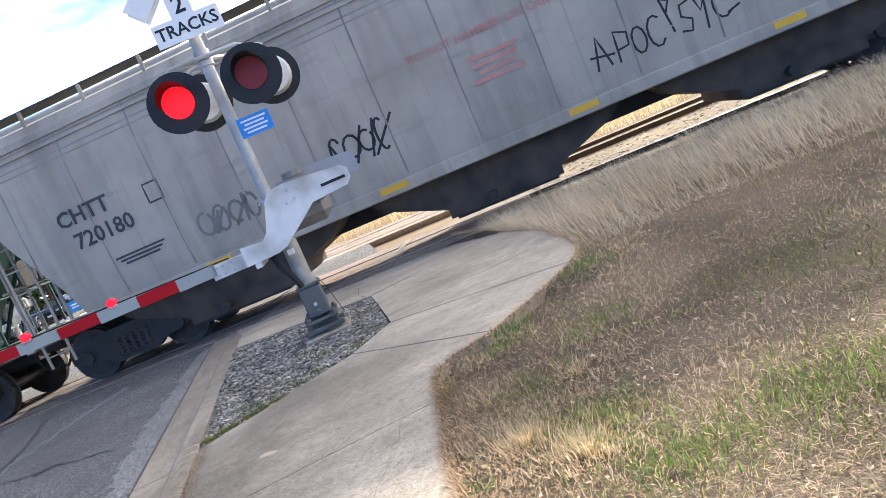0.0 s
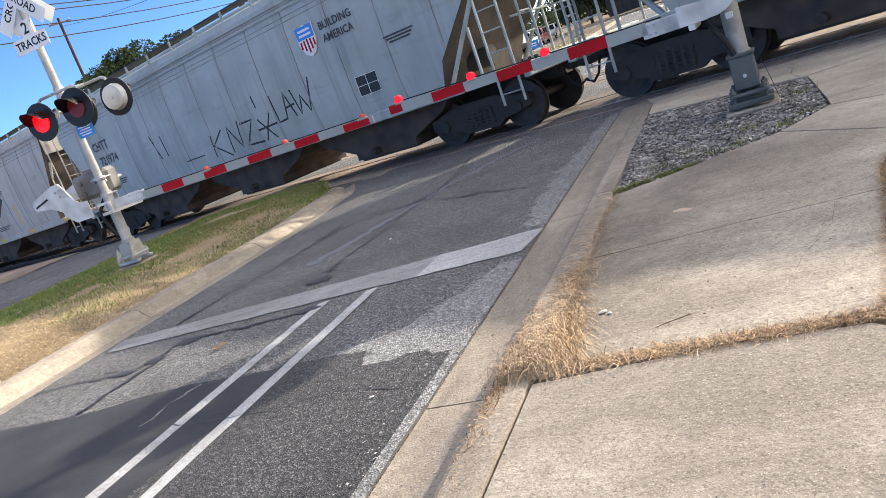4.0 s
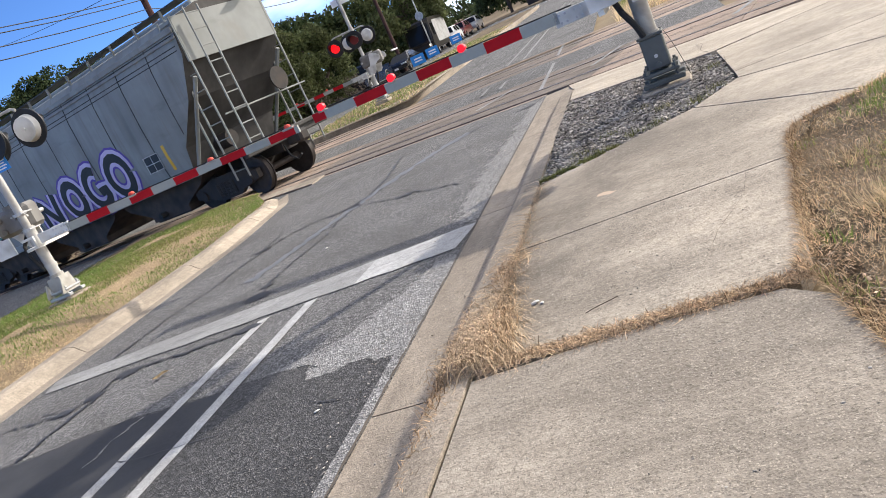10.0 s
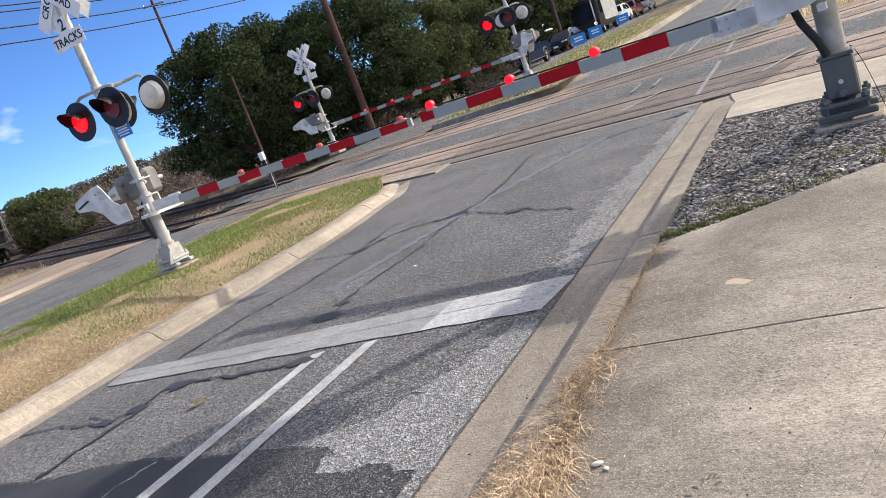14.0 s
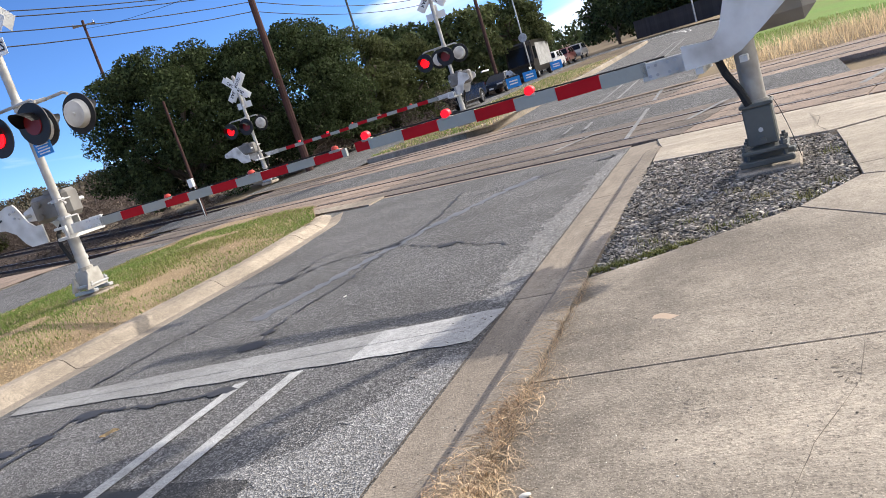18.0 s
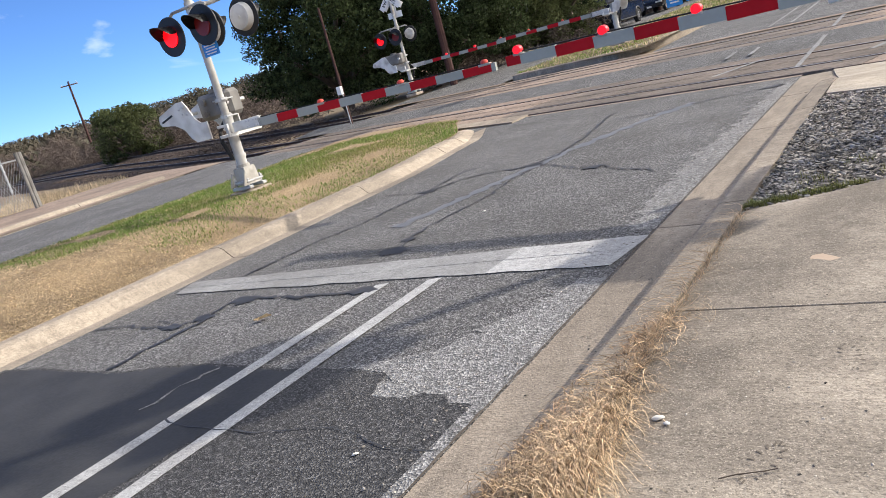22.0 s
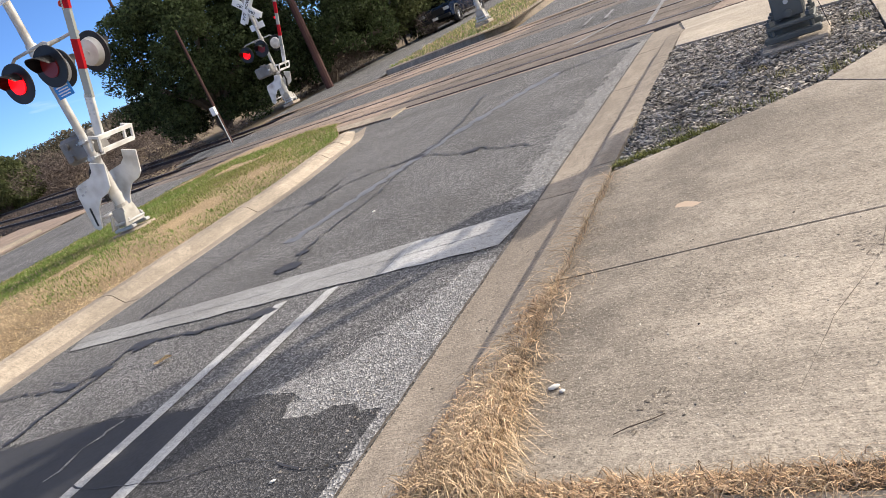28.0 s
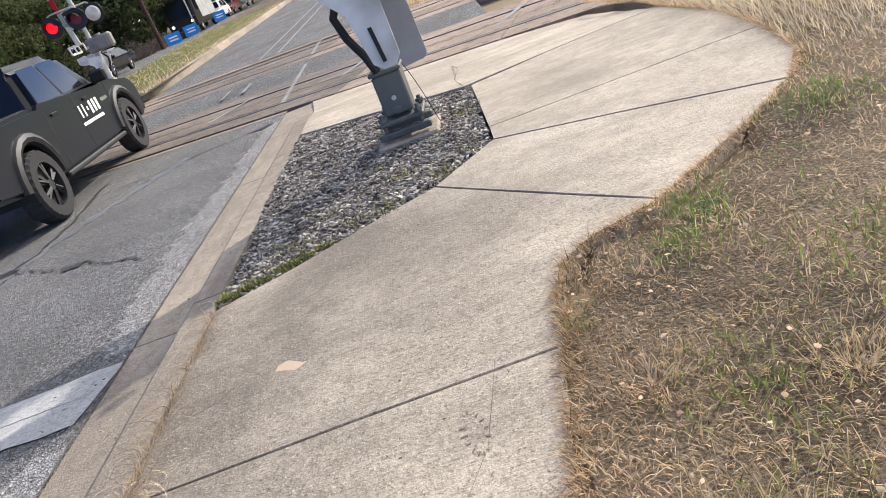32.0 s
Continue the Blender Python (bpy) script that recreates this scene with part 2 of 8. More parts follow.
def weathered(name, color, dirt, pale, speck=0.5, rough=0.9, each=0.05, along=1.0, soil=1.0, spills=()):
    """Old cast concrete: sandy speckle, small pits, blotches and broad dirty stains."""
    m = bpy.data.materials.new(name)
    m.use_nodes = True
    n, l = m.node_tree.nodes, m.node_tree.links
    b = n["Principled BSDF"]
    b.inputs["Roughness"].default_value, b.inputs["Specular IOR Level"].default_value = rough, 0.2
    co = n.new("ShaderNodeTexCoord")

    def tex(kind, scale, detail=4.0, stretch=None):
        t = n.new(kind)
        t.inputs["Scale"].default_value = scale
        if kind == "ShaderNodeTexNoise":
            t.inputs["Detail"].default_value, t.inputs["Roughness"].default_value = detail, 0.62
        src = co.outputs["Object"]
        if stretch:
            mp = n.new("ShaderNodeMapping")
            mp.inputs["Scale"].default_value = stretch
            l.new(src, mp.inputs[0])
            src = mp.outputs[0]
        l.new(src, t.inputs["Vector"])
        return t

    def layer(base, fac, lo, hi, top, a, z, mode="MIX"):
        r, x = n.new("ShaderNodeMapRange"), n.new("ShaderNodeMix")
        r.inputs[1].default_value, r.inputs[2].default_value, r.inputs[3].default_value, r.inputs[4].default_value = lo, hi, a, z
        l.new(fac, r.inputs[0])
        x.data_type, x.blend_type = "RGBA", mode
        l.new(r.outputs[0], x.inputs[0])
        if isinstance(base, tuple):
            x.inputs[6].default_value = (*base, 1)
        else:
            l.new(base, x.inputs[6])
        x.inputs[7].default_value = (*top, 1)
        return x.outputs[2]

    c = layer(color, tex("ShaderNodeTexNoise", 2.2, 6).outputs["Fac"], 0.4, 0.62, pale, 0.0, 0.7)
    c = layer(c, tex("ShaderNodeTexNoise", 0.75, 7, (1.0, along, 1.0)).outputs["Fac"], 0.4, 0.63, dirt, 0.0, 0.6 * soil)
    c = layer(c, tex("ShaderNodeTexNoise", 1.5, 7, (0.45, 1.9, 1.0) if along == 1.0 else (1.9, 0.45, 1.0)).outputs["Fac"], 0.47, 0.62, dirt, 0.0, 0.5 * soil)
    c = layer(c, tex("ShaderNodeTexNoise", 1.0, 3, (5.0, 120.0, 1.0)).outputs["Fac"], 0.45, 0.7, tuple(q * 0.8 for q in dirt), 0.0, 0.4)
    c = layer(c, tex("ShaderNodeTexNoise", 9.0, 5).outputs["Fac"], 0.46, 0.68, dirt, 0.0, 0.42 * soil)
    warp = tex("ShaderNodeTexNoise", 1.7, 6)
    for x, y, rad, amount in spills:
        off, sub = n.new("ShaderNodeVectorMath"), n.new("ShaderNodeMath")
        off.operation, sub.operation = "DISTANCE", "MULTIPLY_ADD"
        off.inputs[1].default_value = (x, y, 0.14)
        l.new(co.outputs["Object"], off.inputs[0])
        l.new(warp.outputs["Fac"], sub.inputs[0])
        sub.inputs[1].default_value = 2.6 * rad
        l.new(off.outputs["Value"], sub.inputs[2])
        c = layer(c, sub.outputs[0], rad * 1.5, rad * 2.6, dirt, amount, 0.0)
    grain = tex("ShaderNodeTexVoronoi", 210.0)
    sep = n.new("ShaderNodeSeparateColor")
    l.new(grain.outputs["Color"], sep.inputs[0])
    c = layer(c, sep.outputs[0], 0.78, 0.95, tuple(q * 0.5 for q in dirt), 0.0, speck * 0.6)
    pit, psep = tex("ShaderNodeTexVoronoi", 120.0), n.new("ShaderNodeSeparateColor")
    l.new(pit.outputs["Color"], psep.inputs[0])
    c = layer(c, psep.outputs[2], 0.96, 0.99, tuple(q * 0.4 for q in dirt), 0.0, 0.5)
    c = layer(c, sep.outputs[1], 0.8, 1.0, tuple(min(0.9, q * 1.3) for q in pale), 0.0, speck * 0.6)
    c = layer(c, tex("ShaderNodeTexNoise", 32.0, 6).outputs["Fac"], 0.5, 0.68, tuple(q * 0.75 for q in dirt), 0.0, 0.36)
    fine = tex("ShaderNodeTexNoise", 70.0, 3)
    c = layer(c, fine.outputs["Fac"], 0.52, 0.75, tuple(q * 0.5 for q in dirt), 0.0, speck * 0.9)
    if each:
        info, hsv, mr = n.new("ShaderNodeObjectInfo"), n.new("ShaderNodeHueSaturation"), n.new("ShaderNodeMapRange")
        mr.inputs[3].default_value, mr.inputs[4].default_value = 1 - each, 1 + each
        l.new(info.outputs["Random"], mr.inputs[0])
        l.new(mr.outputs[0], hsv.inputs["Value"])
        l.new(c, hsv.inputs["Color"])
        c = hsv.outputs[0]
    l.new(c, b.inputs["Base Color"])
    bp = n.new("ShaderNodeBump")
    bp.inputs["Strength"].default_value, bp.inputs["Distance"].default_value = 0.85, 0.005
    l.new(fine.outputs["Fac"], bp.inputs["Height"])
    l.new(bp.outputs[0], b.inputs["Normal"])
    return m


AGED = aggregate("aged asphalt", (0.045, 0.0445, 0.0445), (0.38, 0.372, 0.36), 0.4, scale=105, wide=(0.085, 0.082, 0.078))
COARSE = aggregate("bare chip seal", (0.13, 0.128, 0.125), (0.44, 0.43, 0.41), 0.5, scale=95, bump=0.9, wide=(0.17, 0.165, 0.16))
NEW = aggregate("newer dark asphalt", (0.035, 0.035, 0.036), (0.2, 0.195, 0.19), 0.28, scale=120, wide=(0.04, 0.04, 0.041))
SEAL = material("crack sealer", (0.045, 0.046, 0.05), 0.6, spread=0.35, grain=20)
CONCRETE = weathered("worn concrete", (0.53, 0.46, 0.37), (0.26, 0.223, 0.178), (0.62, 0.545, 0.44), 0.6)
SANDY = weathered("sandy worn concrete", (0.4, 0.348, 0.283), (0.2, 0.172, 0.139), (0.49, 0.428, 0.348), 0.75)
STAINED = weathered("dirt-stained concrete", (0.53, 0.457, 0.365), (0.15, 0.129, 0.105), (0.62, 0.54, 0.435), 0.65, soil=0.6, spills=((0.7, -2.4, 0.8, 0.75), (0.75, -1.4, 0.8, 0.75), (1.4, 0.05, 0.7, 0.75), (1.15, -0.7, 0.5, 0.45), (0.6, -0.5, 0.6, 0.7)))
KERB = weathered("kerb concrete", (0.48, 0.405, 0.32), (0.18, 0.154, 0.125), (0.56, 0.475, 0.375), 0.7, along=0.35)
PANEL = weathered("crossing panel concrete", (0.42, 0.315, 0.245), (0.2, 0.155, 0.122), (0.48, 0.375, 0.295), 0.7, each=0.08)
PAINT = material("worn road paint", (0.66, 0.65, 0.62), 0.8, spread=0.12, grain=30, stain=2.5, second=(0.4, 0.39, 0.37))
DIRT = material("dry earth", (0.2, 0.155, 0.105), 0.95, spread=0.3, grain=25, stain=0.8, bump=0.6, second=(0.28, 0.22, 0.14), spec=0.1, dist=0.02)
SOIL_GREEN = material("thin turf soil", (0.16, 0.124, 0.085), 0.95, spread=0.6, grain=60, stain=0.9, bump=1.0, second=(0.085, 0.068, 0.048), spec=0.1, dist=0.02)
MATTED = material("straw-covered soil", (0.3, 0.225, 0.14), 0.95, spread=0.5, grain=50, stain=0.8, bump=1.0, second=(0.2, 0.15, 0.095), spec=0.1, dist=0.02)
LAWN = material("far lawn", (0.15, 0.24, 0.06), 0.95, spread=0.3, grain=6, stain=0.12, bump=0.3, second=(0.22, 0.2, 0.08), spec=0.1)
STRAW = material("dry grass", (0.74, 0.59, 0.38), 0.85, spread=0.2, grain=3, stain=0.6, bump=0, second=(0.52, 0.39, 0.235), spec=0.15)
STRAW_DARK = material("matted dry grass", (0.62, 0.45, 0.29), 0.9, spread=0.35, grain=3, stain=0.6, bump=0, second=(0.3, 0.2, 0.12), spec=0.1)
GREEN = material("green grass", (0.15, 0.215, 0.055), 0.8, spread=0.3, grain=3, stain=0.6, bump=0, second=(0.23, 0.235, 0.08), spec=0.2)
STONE = material("ballast stone", (0.28, 0.255, 0.222), 0.85, spread=0.5, grain=14, stain=6, bump=0.4, second=(0.13, 0.115, 0.096), spec=0.2)
BALLAST = material("ballast bed", (0.15, 0.14, 0.13), 0.95, spread=0.6, grain=22, stain=3, bump=1.0, spec=0.1, dist=0.04)
RUST = material("rusty rail steel", (0.09, 0.055, 0.04), 0.75, metal=0.3, spread=0.3, grain=20, stain=2)
SHINE = material("polished rail head", (0.27, 0.25, 0.235), 0.5, metal=1.0, spread=0.06, grain=60, bump=0.03)
WOOD = material("weathered timber", (0.19, 0.14, 0.1), 0.9, spread=0.3, grain=12, stain=2)
POLE = material("brown pole wood", (0.065, 0.03, 0.025), 0.9, spread=0.3, grain=14, stain=1)
LEAF = material("live oak leaves", (0.043, 0.058, 0.024), 0.75, spread=0.5, grain=0.8, stain=0.25, bump=0, second=(0.03, 0.042, 0.018), spec=0.1)
LEAF_OLIVE = material("olive leaves", (0.085, 0.1, 0.042), 0.75, spread=0.4, grain=0.8, stain=0.25, bump=0, second=(0.055, 0.06, 0.026), spec=0.1)
TWIG = material("bare twigs", (0.115, 0.088, 0.072), 0.9, spread=0.3, grain=4, stain=0.5, bump=0)
BARK = material("bark", (0.11, 0.085, 0.065), 0.9, spread=0.3, grain=9, stain=2, bump=0.5, dist=0.02)


def thin(mat, share):
    """Let part of the light through, as leaves and grass do."""
    n, l = mat.node_tree.nodes, mat.node_tree.links
    b = n["Principled BSDF"]
    tr, mx = n.new("ShaderNodeBsdfTranslucent"), n.new("ShaderNodeMixShader")
    l.new(b.inputs["Base Color"].links[0].from_socket, tr.inputs[0])
    mx.inputs[0].default_value = share
    l.new(b.outputs[0], mx.inputs[1])
    l.new(tr.outputs[0], mx.inputs[2])
    l.new(mx.outputs[0], n["Material Output"].inputs[0])


# ---- ground ----


def coords(*spans):
    out = []
    for a, b, n in spans:
        out += list(np.linspace(a, b, n, endpoint=False))
    return out + [spans[-1][1]]


def land(x, y):
    c = across(x, y)
    far = math.hypot(x, y)
    z = rise(x, y) - 0.09
    z += 0.14 * step(0.6, 3.0, x) * (1 - step(2.8, 4.4, c)) - 0.1 * step(2.8, 4.4, c) * (1 - step(6.4, 7.5, c)) * step(0.4, 1.0, x)
    if c > 14:
        z -= 0.5 * step(2, 12, x) * step(15, 26, c)
    hill = step(-70, -260, x) * step(-60, 80, y)
    z += hill * (8.5 + 4 * noise.noise(Vector((x * 0.012, y * 0.012, 3))))
    z += step(120, 420, y) * 6
    return z + 0.05 * noise.noise(Vector((x * 0.3, y * 0.3, 0))) * step(14, 40, far)


def grid(xs, ys, f):
    bm = bmesh.new()
    v = [[bm.verts.new((x, y, f(x, y))) for x in xs] for y in ys]
    for j in range(len(ys) - 1):
        for i in range(len(xs) - 1):
            bm.faces.new((v[j][i], v[j][i + 1], v[j + 1][i + 1], v[j + 1][i]))
    return bm


XS = coords((-1500, -300, 8), (-300, -60, 24), (-60, -12, 32), (-12, 14, 52), (14, 60, 20), (60, 1500, 14))
YS = coords((-1500, -60, 10), (-60, -12, 10), (-12, 24, 72), (24, 100, 40), (100, 400, 20), (400, 1500, 8))
structure("ground", grid(XS, YS, land), DIRT, "dry brown earth and thin grass reaching to the horizon", True)


def ribbon(xs, ys, lift=0.0):
    return grid(xs, ys, lambda x, y: rise(x, y) + lift)


def track_y(c, x):
    return (c - TN.x * x) / TN.y


def apron(x0, x1, ends, n=10, m=30, lift=0.0):
    """Paved strip between x0 and x1; each end is a y or ("c", offset along the track normal)."""
    bm = bmesh.new()
    rows = []
    for i in range(n + 1):
        x = x0 + (x1 - x0) * i / n
        a, b = (track_y(e[1], x) if isinstance(e, tuple) else e for e in ends)
        rows.append([bm.verts.new((x, a + (b - a) * j / m, rise(x, a + (b - a) * j / m) + lift)) for j in range(m + 1)])
    for p, q in zip(rows, rows[1:]):
        for j in range(m):
            bm.faces.new((p[j], q[j], q[j + 1], p[j + 1]))
    return bm


structure("road_near", apron(-6.5, 0.0, (-16, ("c", 6.45))), AGED, "weathered grey asphalt lanes with cracks before the rails")
bm = bmesh.new()
rows = [[bm.verts.new((x, (c - TN.x * x) / TN.y, z)) for c, z in ((9.275, 0.025), (9.8, 0.058), (10.3, 0.09), (10.775, 0.12))] for x in np.linspace(-19.5, 3.2, 24)]
for p, q in zip(rows, rows[1:]):
    for j in range(3):
        bm.faces.new((p[j], q[j], q[j + 1], p[j + 1]))
structure("road_between", bm, AGED, "grey asphalt strip between the two railway tracks")
structure("road_far", apron(-5.2, 0.6, (("c", 13.85), 55)), AGED, "grey asphalt road on past the crossing")
BEND = Vector((-28.2, 55.0))


def curved(r0, r1, a0, a1, lift, n=40, m=4):
    """Strip of the far bend between two radii, from angle a0 to a1 in degrees."""
    bm = bmesh.new()
    rows = []
    for i in range(n + 1):
        a = radians(a0 + (a1 - a0) * i / n)
        line = [(BEND.x + q * math.cos(a), BEND.y + q * math.sin(a)) for q in np.linspace(r0, r1, m + 1)]
        rows.append([bm.verts.new((x, y, rise(x, y) + lift)) for x, y in line])
    for p, q in zip(rows, rows[1:]):
        for j in range(m):
            bm.faces.new((p[j], p[j + 1], q[j + 1], q[j]))
    return bm


structure("road_bend", curved(23.0, 28.8, 0, 100, 0.0), AGED, "dark asphalt road curving away past the crossing")
structure("road_left", apron(-17.6, -11.0, (-16, ("c", 6.45))), AGED, "grey asphalt lane beyond the grass median")
structure("road_left_far", apron(-18.0, -11.2, (("c", 13.85), 70)), AGED, "grey asphalt lane where cars wait at the gates")
tagged(structure("road_patch", apron(-5.0, -0.03, (-16, -2.7), 6, 10, 0.004), NEW, "darker newer asphalt patch across the lane"), category="road")
structure("pavement_far_lane", apron(-26.3, -17.45, (-16, ("c", 5.2)), 12, 30, 0.03), PANEL, "wide tan concrete strip beyond the far lane")


for k, q in enumerate((26.0, 26.35, 28.45)):
    structure(f"road_line_{k + 1}", curved(q, q + 0.14, 0, 90, 0.006, 40, 1), PAINT, "pale lane line round the far bend")
structure("kerb_bend", curved(28.8, 29.1, 0, 100, 0.13, 40, 1), KERB, "pale kerb round the far bend")
structure("ground_bend", curved(29.1, 33.5, 0, 100, 0.11, 40, 3), MATTED, "dry grass verge round the far bend", True)

rnd = random.Random(5)


def flat(outline, lift, mat, name, label, f=rise):
    bm = bmesh.new()
    vs = [bm.verts.new((x, y, f(x, y) + lift)) for x, y in outline]
    bm.faces.new(vs)
    bmesh.ops.triangulate(bm, faces=bm.faces)
    return structure(name, bm, mat, label)


def wobble(points, width, amp, each=0.12, seed=1):
    """Outline of a crooked band along points."""
    r = random.Random(seed)
    line = []
    for (ax, ay), (bx, by) in zip(points, points[1:]):
        n = max(1, int(math.hypot(bx - ax, by - ay) / each))
        line += [(ax + (bx - ax) * i / n + r.uniform(-amp, amp), ay + (by - ay) * i / n + r.uniform(-amp, amp)) for i in range(n)]
    line.append(points[-1])
    up, down = [], []
    for i, (x, y) in enumerate(line):
        ax, ay = line[max(0, i - 1)]
        bx, by = line[min(len(line) - 1, i + 1)]
        d = math.hypot(bx - ax, by - ay) or 1
        w = width * r.uniform(0.25, 1.3) / 2
        up.append((x - (by - ay) / d * w, y + (bx - ax) / d * w))
        down.append((x + (by - ay) / d * w, y - (bx - ax) / d * w))
    return up, down


def band(name, points, width, mat, label, lift=0.006, amp=0.02, seed=1, f=rise):
    up, down = wobble(points, width, amp, each=0.08, seed=seed)
    bm = bmesh.new()
    a = [bm.verts.new((x, y, f(x, y) + lift)) for x, y in up]
    b = [bm.verts.new((x, y, f(x, y) + lift)) for x, y in down]
    for i in range(len(a) - 1):
        bm.faces.new((a[i], a[i + 1], b[i + 1], b[i]))
    return structure(name, bm, mat, label)


# Stop line, centre lines, ragged patch edge, cracks.
edge = [(-5.0, -2.2), (-4.2, -2.14), (-3.56, -2.16), (-3.12, -2.13), (-2.84, -2.05), (-2.43, -1.99), (-1.96, -2.01), (-1.59, -2.03), (-1.33, -2.0), (-1.06, -2.01), (-0.81, -2.05), (-0.77, -2.16), (-0.73, -2.27), (-0.54, -2.29), (-0.43, -2.23), (-0.29, -2.23), (-0.21, -2.32), (-0.08, -2.31)]
fine = []
for (ax, ay), (bx, by) in zip(edge, edge[1:]):
    n = max(1, int(math.hypot(bx - ax, by - ay) / 0.035))
    fine += [(ax + (bx - ax) * i / n + rnd.uniform(-0.006, 0.006), ay + (by - ay) * i / n + rnd.uniform(-0.012, 0.012)) for i in range(n)]
edge = fine + [edge[-1]]
flat([(-5.0, -2.7)] + edge + [(-0.1, -2.7)], 0.004, NEW, "road_patch_edge", "ragged edge of the darker asphalt patch")
flat([(-0.11, -14), (-0.012, -14), (-0.012, -0.9), (-0.05, -0.9), (-0.09, -2.3)], 0.0065, COARSE, "road_edge", "pale stony edge of the asphalt by the gutter")


def margin(name, ys, widths, label, seed):
    """Band of bare stones along the gutter with an uneven outer side."""
    q = random.Random(seed)
    bm = bmesh.new()
    rows = []
    y = ys[0]
    while y < ys[-1]:
        w = float(np.interp(y, ys, widths)) * q.uniform(0.7, 1.15)
        rows.append([bm.verts.new((x, y, rise(x, y) + 0.003)) for x in (-0.02, -0.02 - w / 2, -0.02 - w)])
        y += q.uniform(0.03, 0.1)
    for p, r_ in zip(rows, rows[1:]):
        for j in (0, 1):
            bm.faces.new((p[j], r_[j], r_[j + 1], p[j + 1]))
    return structure(name, bm, COARSE, label)


SEALED = material("smooth sealed asphalt", (0.034, 0.0345, 0.036), 0.7, spread=0.4, grain=45, stain=1.8, bump=0.4, second=(0.06, 0.06, 0.061), spec=0.25)
flat([(-4.78, -14), (-1.55, -14)] + [(-1.5 + 0.1 * math.sin(y * 2.3) + rnd.uniform(-0.03, 0.03), y) for y in np.linspace(-13, -2.6, 40)] + [(x, y - 0.03) for x, y in edge[::-1] if -4.75 < x < -1.45], 0.0055, SEALED, "road_sealed_patch", "smooth dark sealed side of the asphalt patch")
margin("road_bare", [-2.3, -2.0, -1.7, -1.2, -0.75], [0.9, 1.0, 0.6, 0.35, 0.2], "pale bare stones in worn asphalt", 3)
margin("road_bare_strip", [0.15, 1.0, 2.0, 3.0, 6.2], [0.22, 0.3, 0.36, 0.3, 0.15], "pale bare stones along the gutter", 4)
r = random.Random(8)
far_e = [(-4.75 + 4.75 * i / 24, -0.27 + 0.27 * i / 24 + r.uniform(-0.012, 0.012)) for i in range(25)]
near_e = [(-4.62 + 4.54 * i / 24, -0.6 + 0.03 * i / 24 + r.uniform(-0.015, 0.015)) for i in range(25)]
LINE = weathered("stop line paint", (0.6, 0.6, 0.585), (0.27, 0.265, 0.26), (0.68, 0.68, 0.665), 0.75, each=0.0)
WORN = weathered("worn thin paint", (0.37, 0.37, 0.36), (0.2, 0.197, 0.19), (0.46, 0.46, 0.45), 0.8, each=0.0)
flat(far_e[:20] + near_e[19::-1], 0.008, WORN, "road_stop_line", "worn grey-white stop line before the rails")
flat(far_e[19:] + near_e[:18:-1], 0.008, LINE, "road_stop_line_fresh", "brighter end of the stop line by the gutter")
for k, (x, a) in enumerate(((-1.9, -0.68), (-1.43, -0.63))):
    flat([(x + r.uniform(-0.006, 0.006) - 0.055, y) for y in np.linspace(a, -14, 40)] + [(x + r.uniform(-0.006, 0.006) + 0.055, y) for y in np.linspace(-14, a + 0.03, 40)],
         0.0085, LINE, f"road_line_{k + 1}", "worn white lane line on asphalt")
CRACKS = [
    ([(-4.05, -0.2), (-4.02, 0.07), (-3.97, 0.73), (-3.78, 1.25), (-3.68, 2.1), (-3.64, 2.5), (-3.74, 3.2), (-3.74, 3.6), (-3.52, 3.6)], 0.042),
    ([(-4.5, 2.72), (-4.1, 2.62), (-3.66, 2.52)], 0.035),
    ([(-3.66, 2.52), (-3.42, 3.0), (-3.1, 3.18), (-2.6, 3.16), (-2.38, 3.55), (-2.42, 4.6), (-2.6, 5.9), (-2.66, 6.4)], 0.062),
    ([(-2.6, 3.3), (-2.2, 3.05), (-1.87, 2.78), (-1.5, 2.56), (-1.33, 2.54), (-0.95, 2.2), (-0.58, 1.98)], 0.03),
    ([(-2.42, 0.05), (-2.44, 0.3), (-2.53, 0.89), (-2.46, 1.46), (-2.38, 1.98), (-2.46, 2.5), (-2.4, 3.0)], 0.036),
    ([(-2.5, 5.7), (-1.75, 5.75), (-0.95, 6.0), (-0.25, 6.1)], 0.04),
    ([(-1.98, -2.66), (-1.7, -2.71), (-1.46, -2.7), (-1.17, -2.69), (-0.9, -2.63), (-0.71, -2.58), (-0.53, -2.63), (-0.32, -2.71), (-0.12, -2.7), (-0.03, -2.68)], 0.013),
    ([(-3.4, -2.1), (-3.35, -1.7), (-3.38, -1.13), (-3.45, -0.76), (-2.9, -0.84), (-2.3, -0.83), (-1.98, -0.76)], 0.06),
    ([(-3.4, -1.18), (-3.56, -1.42), (-4.16, -1.36), (-4.75, -1.42)], 0.03),
    ([(-3.5, -1.0), (-3.75, -1.3), (-4.0, -1.25)], 0.02),
    ([(-4.7, -0.44), (-3.3, -0.4), (-2.0, -0.36), (-0.9, -0.31), (-0.02, -0.28)], 0.008),
    ([(-2.31, -2.6), (-2.28, -2.3), (-2.2, -2.05)], 0.03),
    ([(-0.5, -1.2), (-0.7, -1.4), (-0.62, -1.75), (-0.8, -1.95)], 0.006),
]
for k, (pts, w) in enumerate(CRACKS):
    band(f"road_crack_{k + 1}", pts, w * 0.85, (COARSE if k == 11 else SEAL), "dark sealed crack in the asphalt" if k != 11 else "pale worn sliver beside the lane line", 0.0092 if k != 6 else 0.0095, 0.04 if w > 0.02 else 0.016 if k == 6 else 0.006, k)
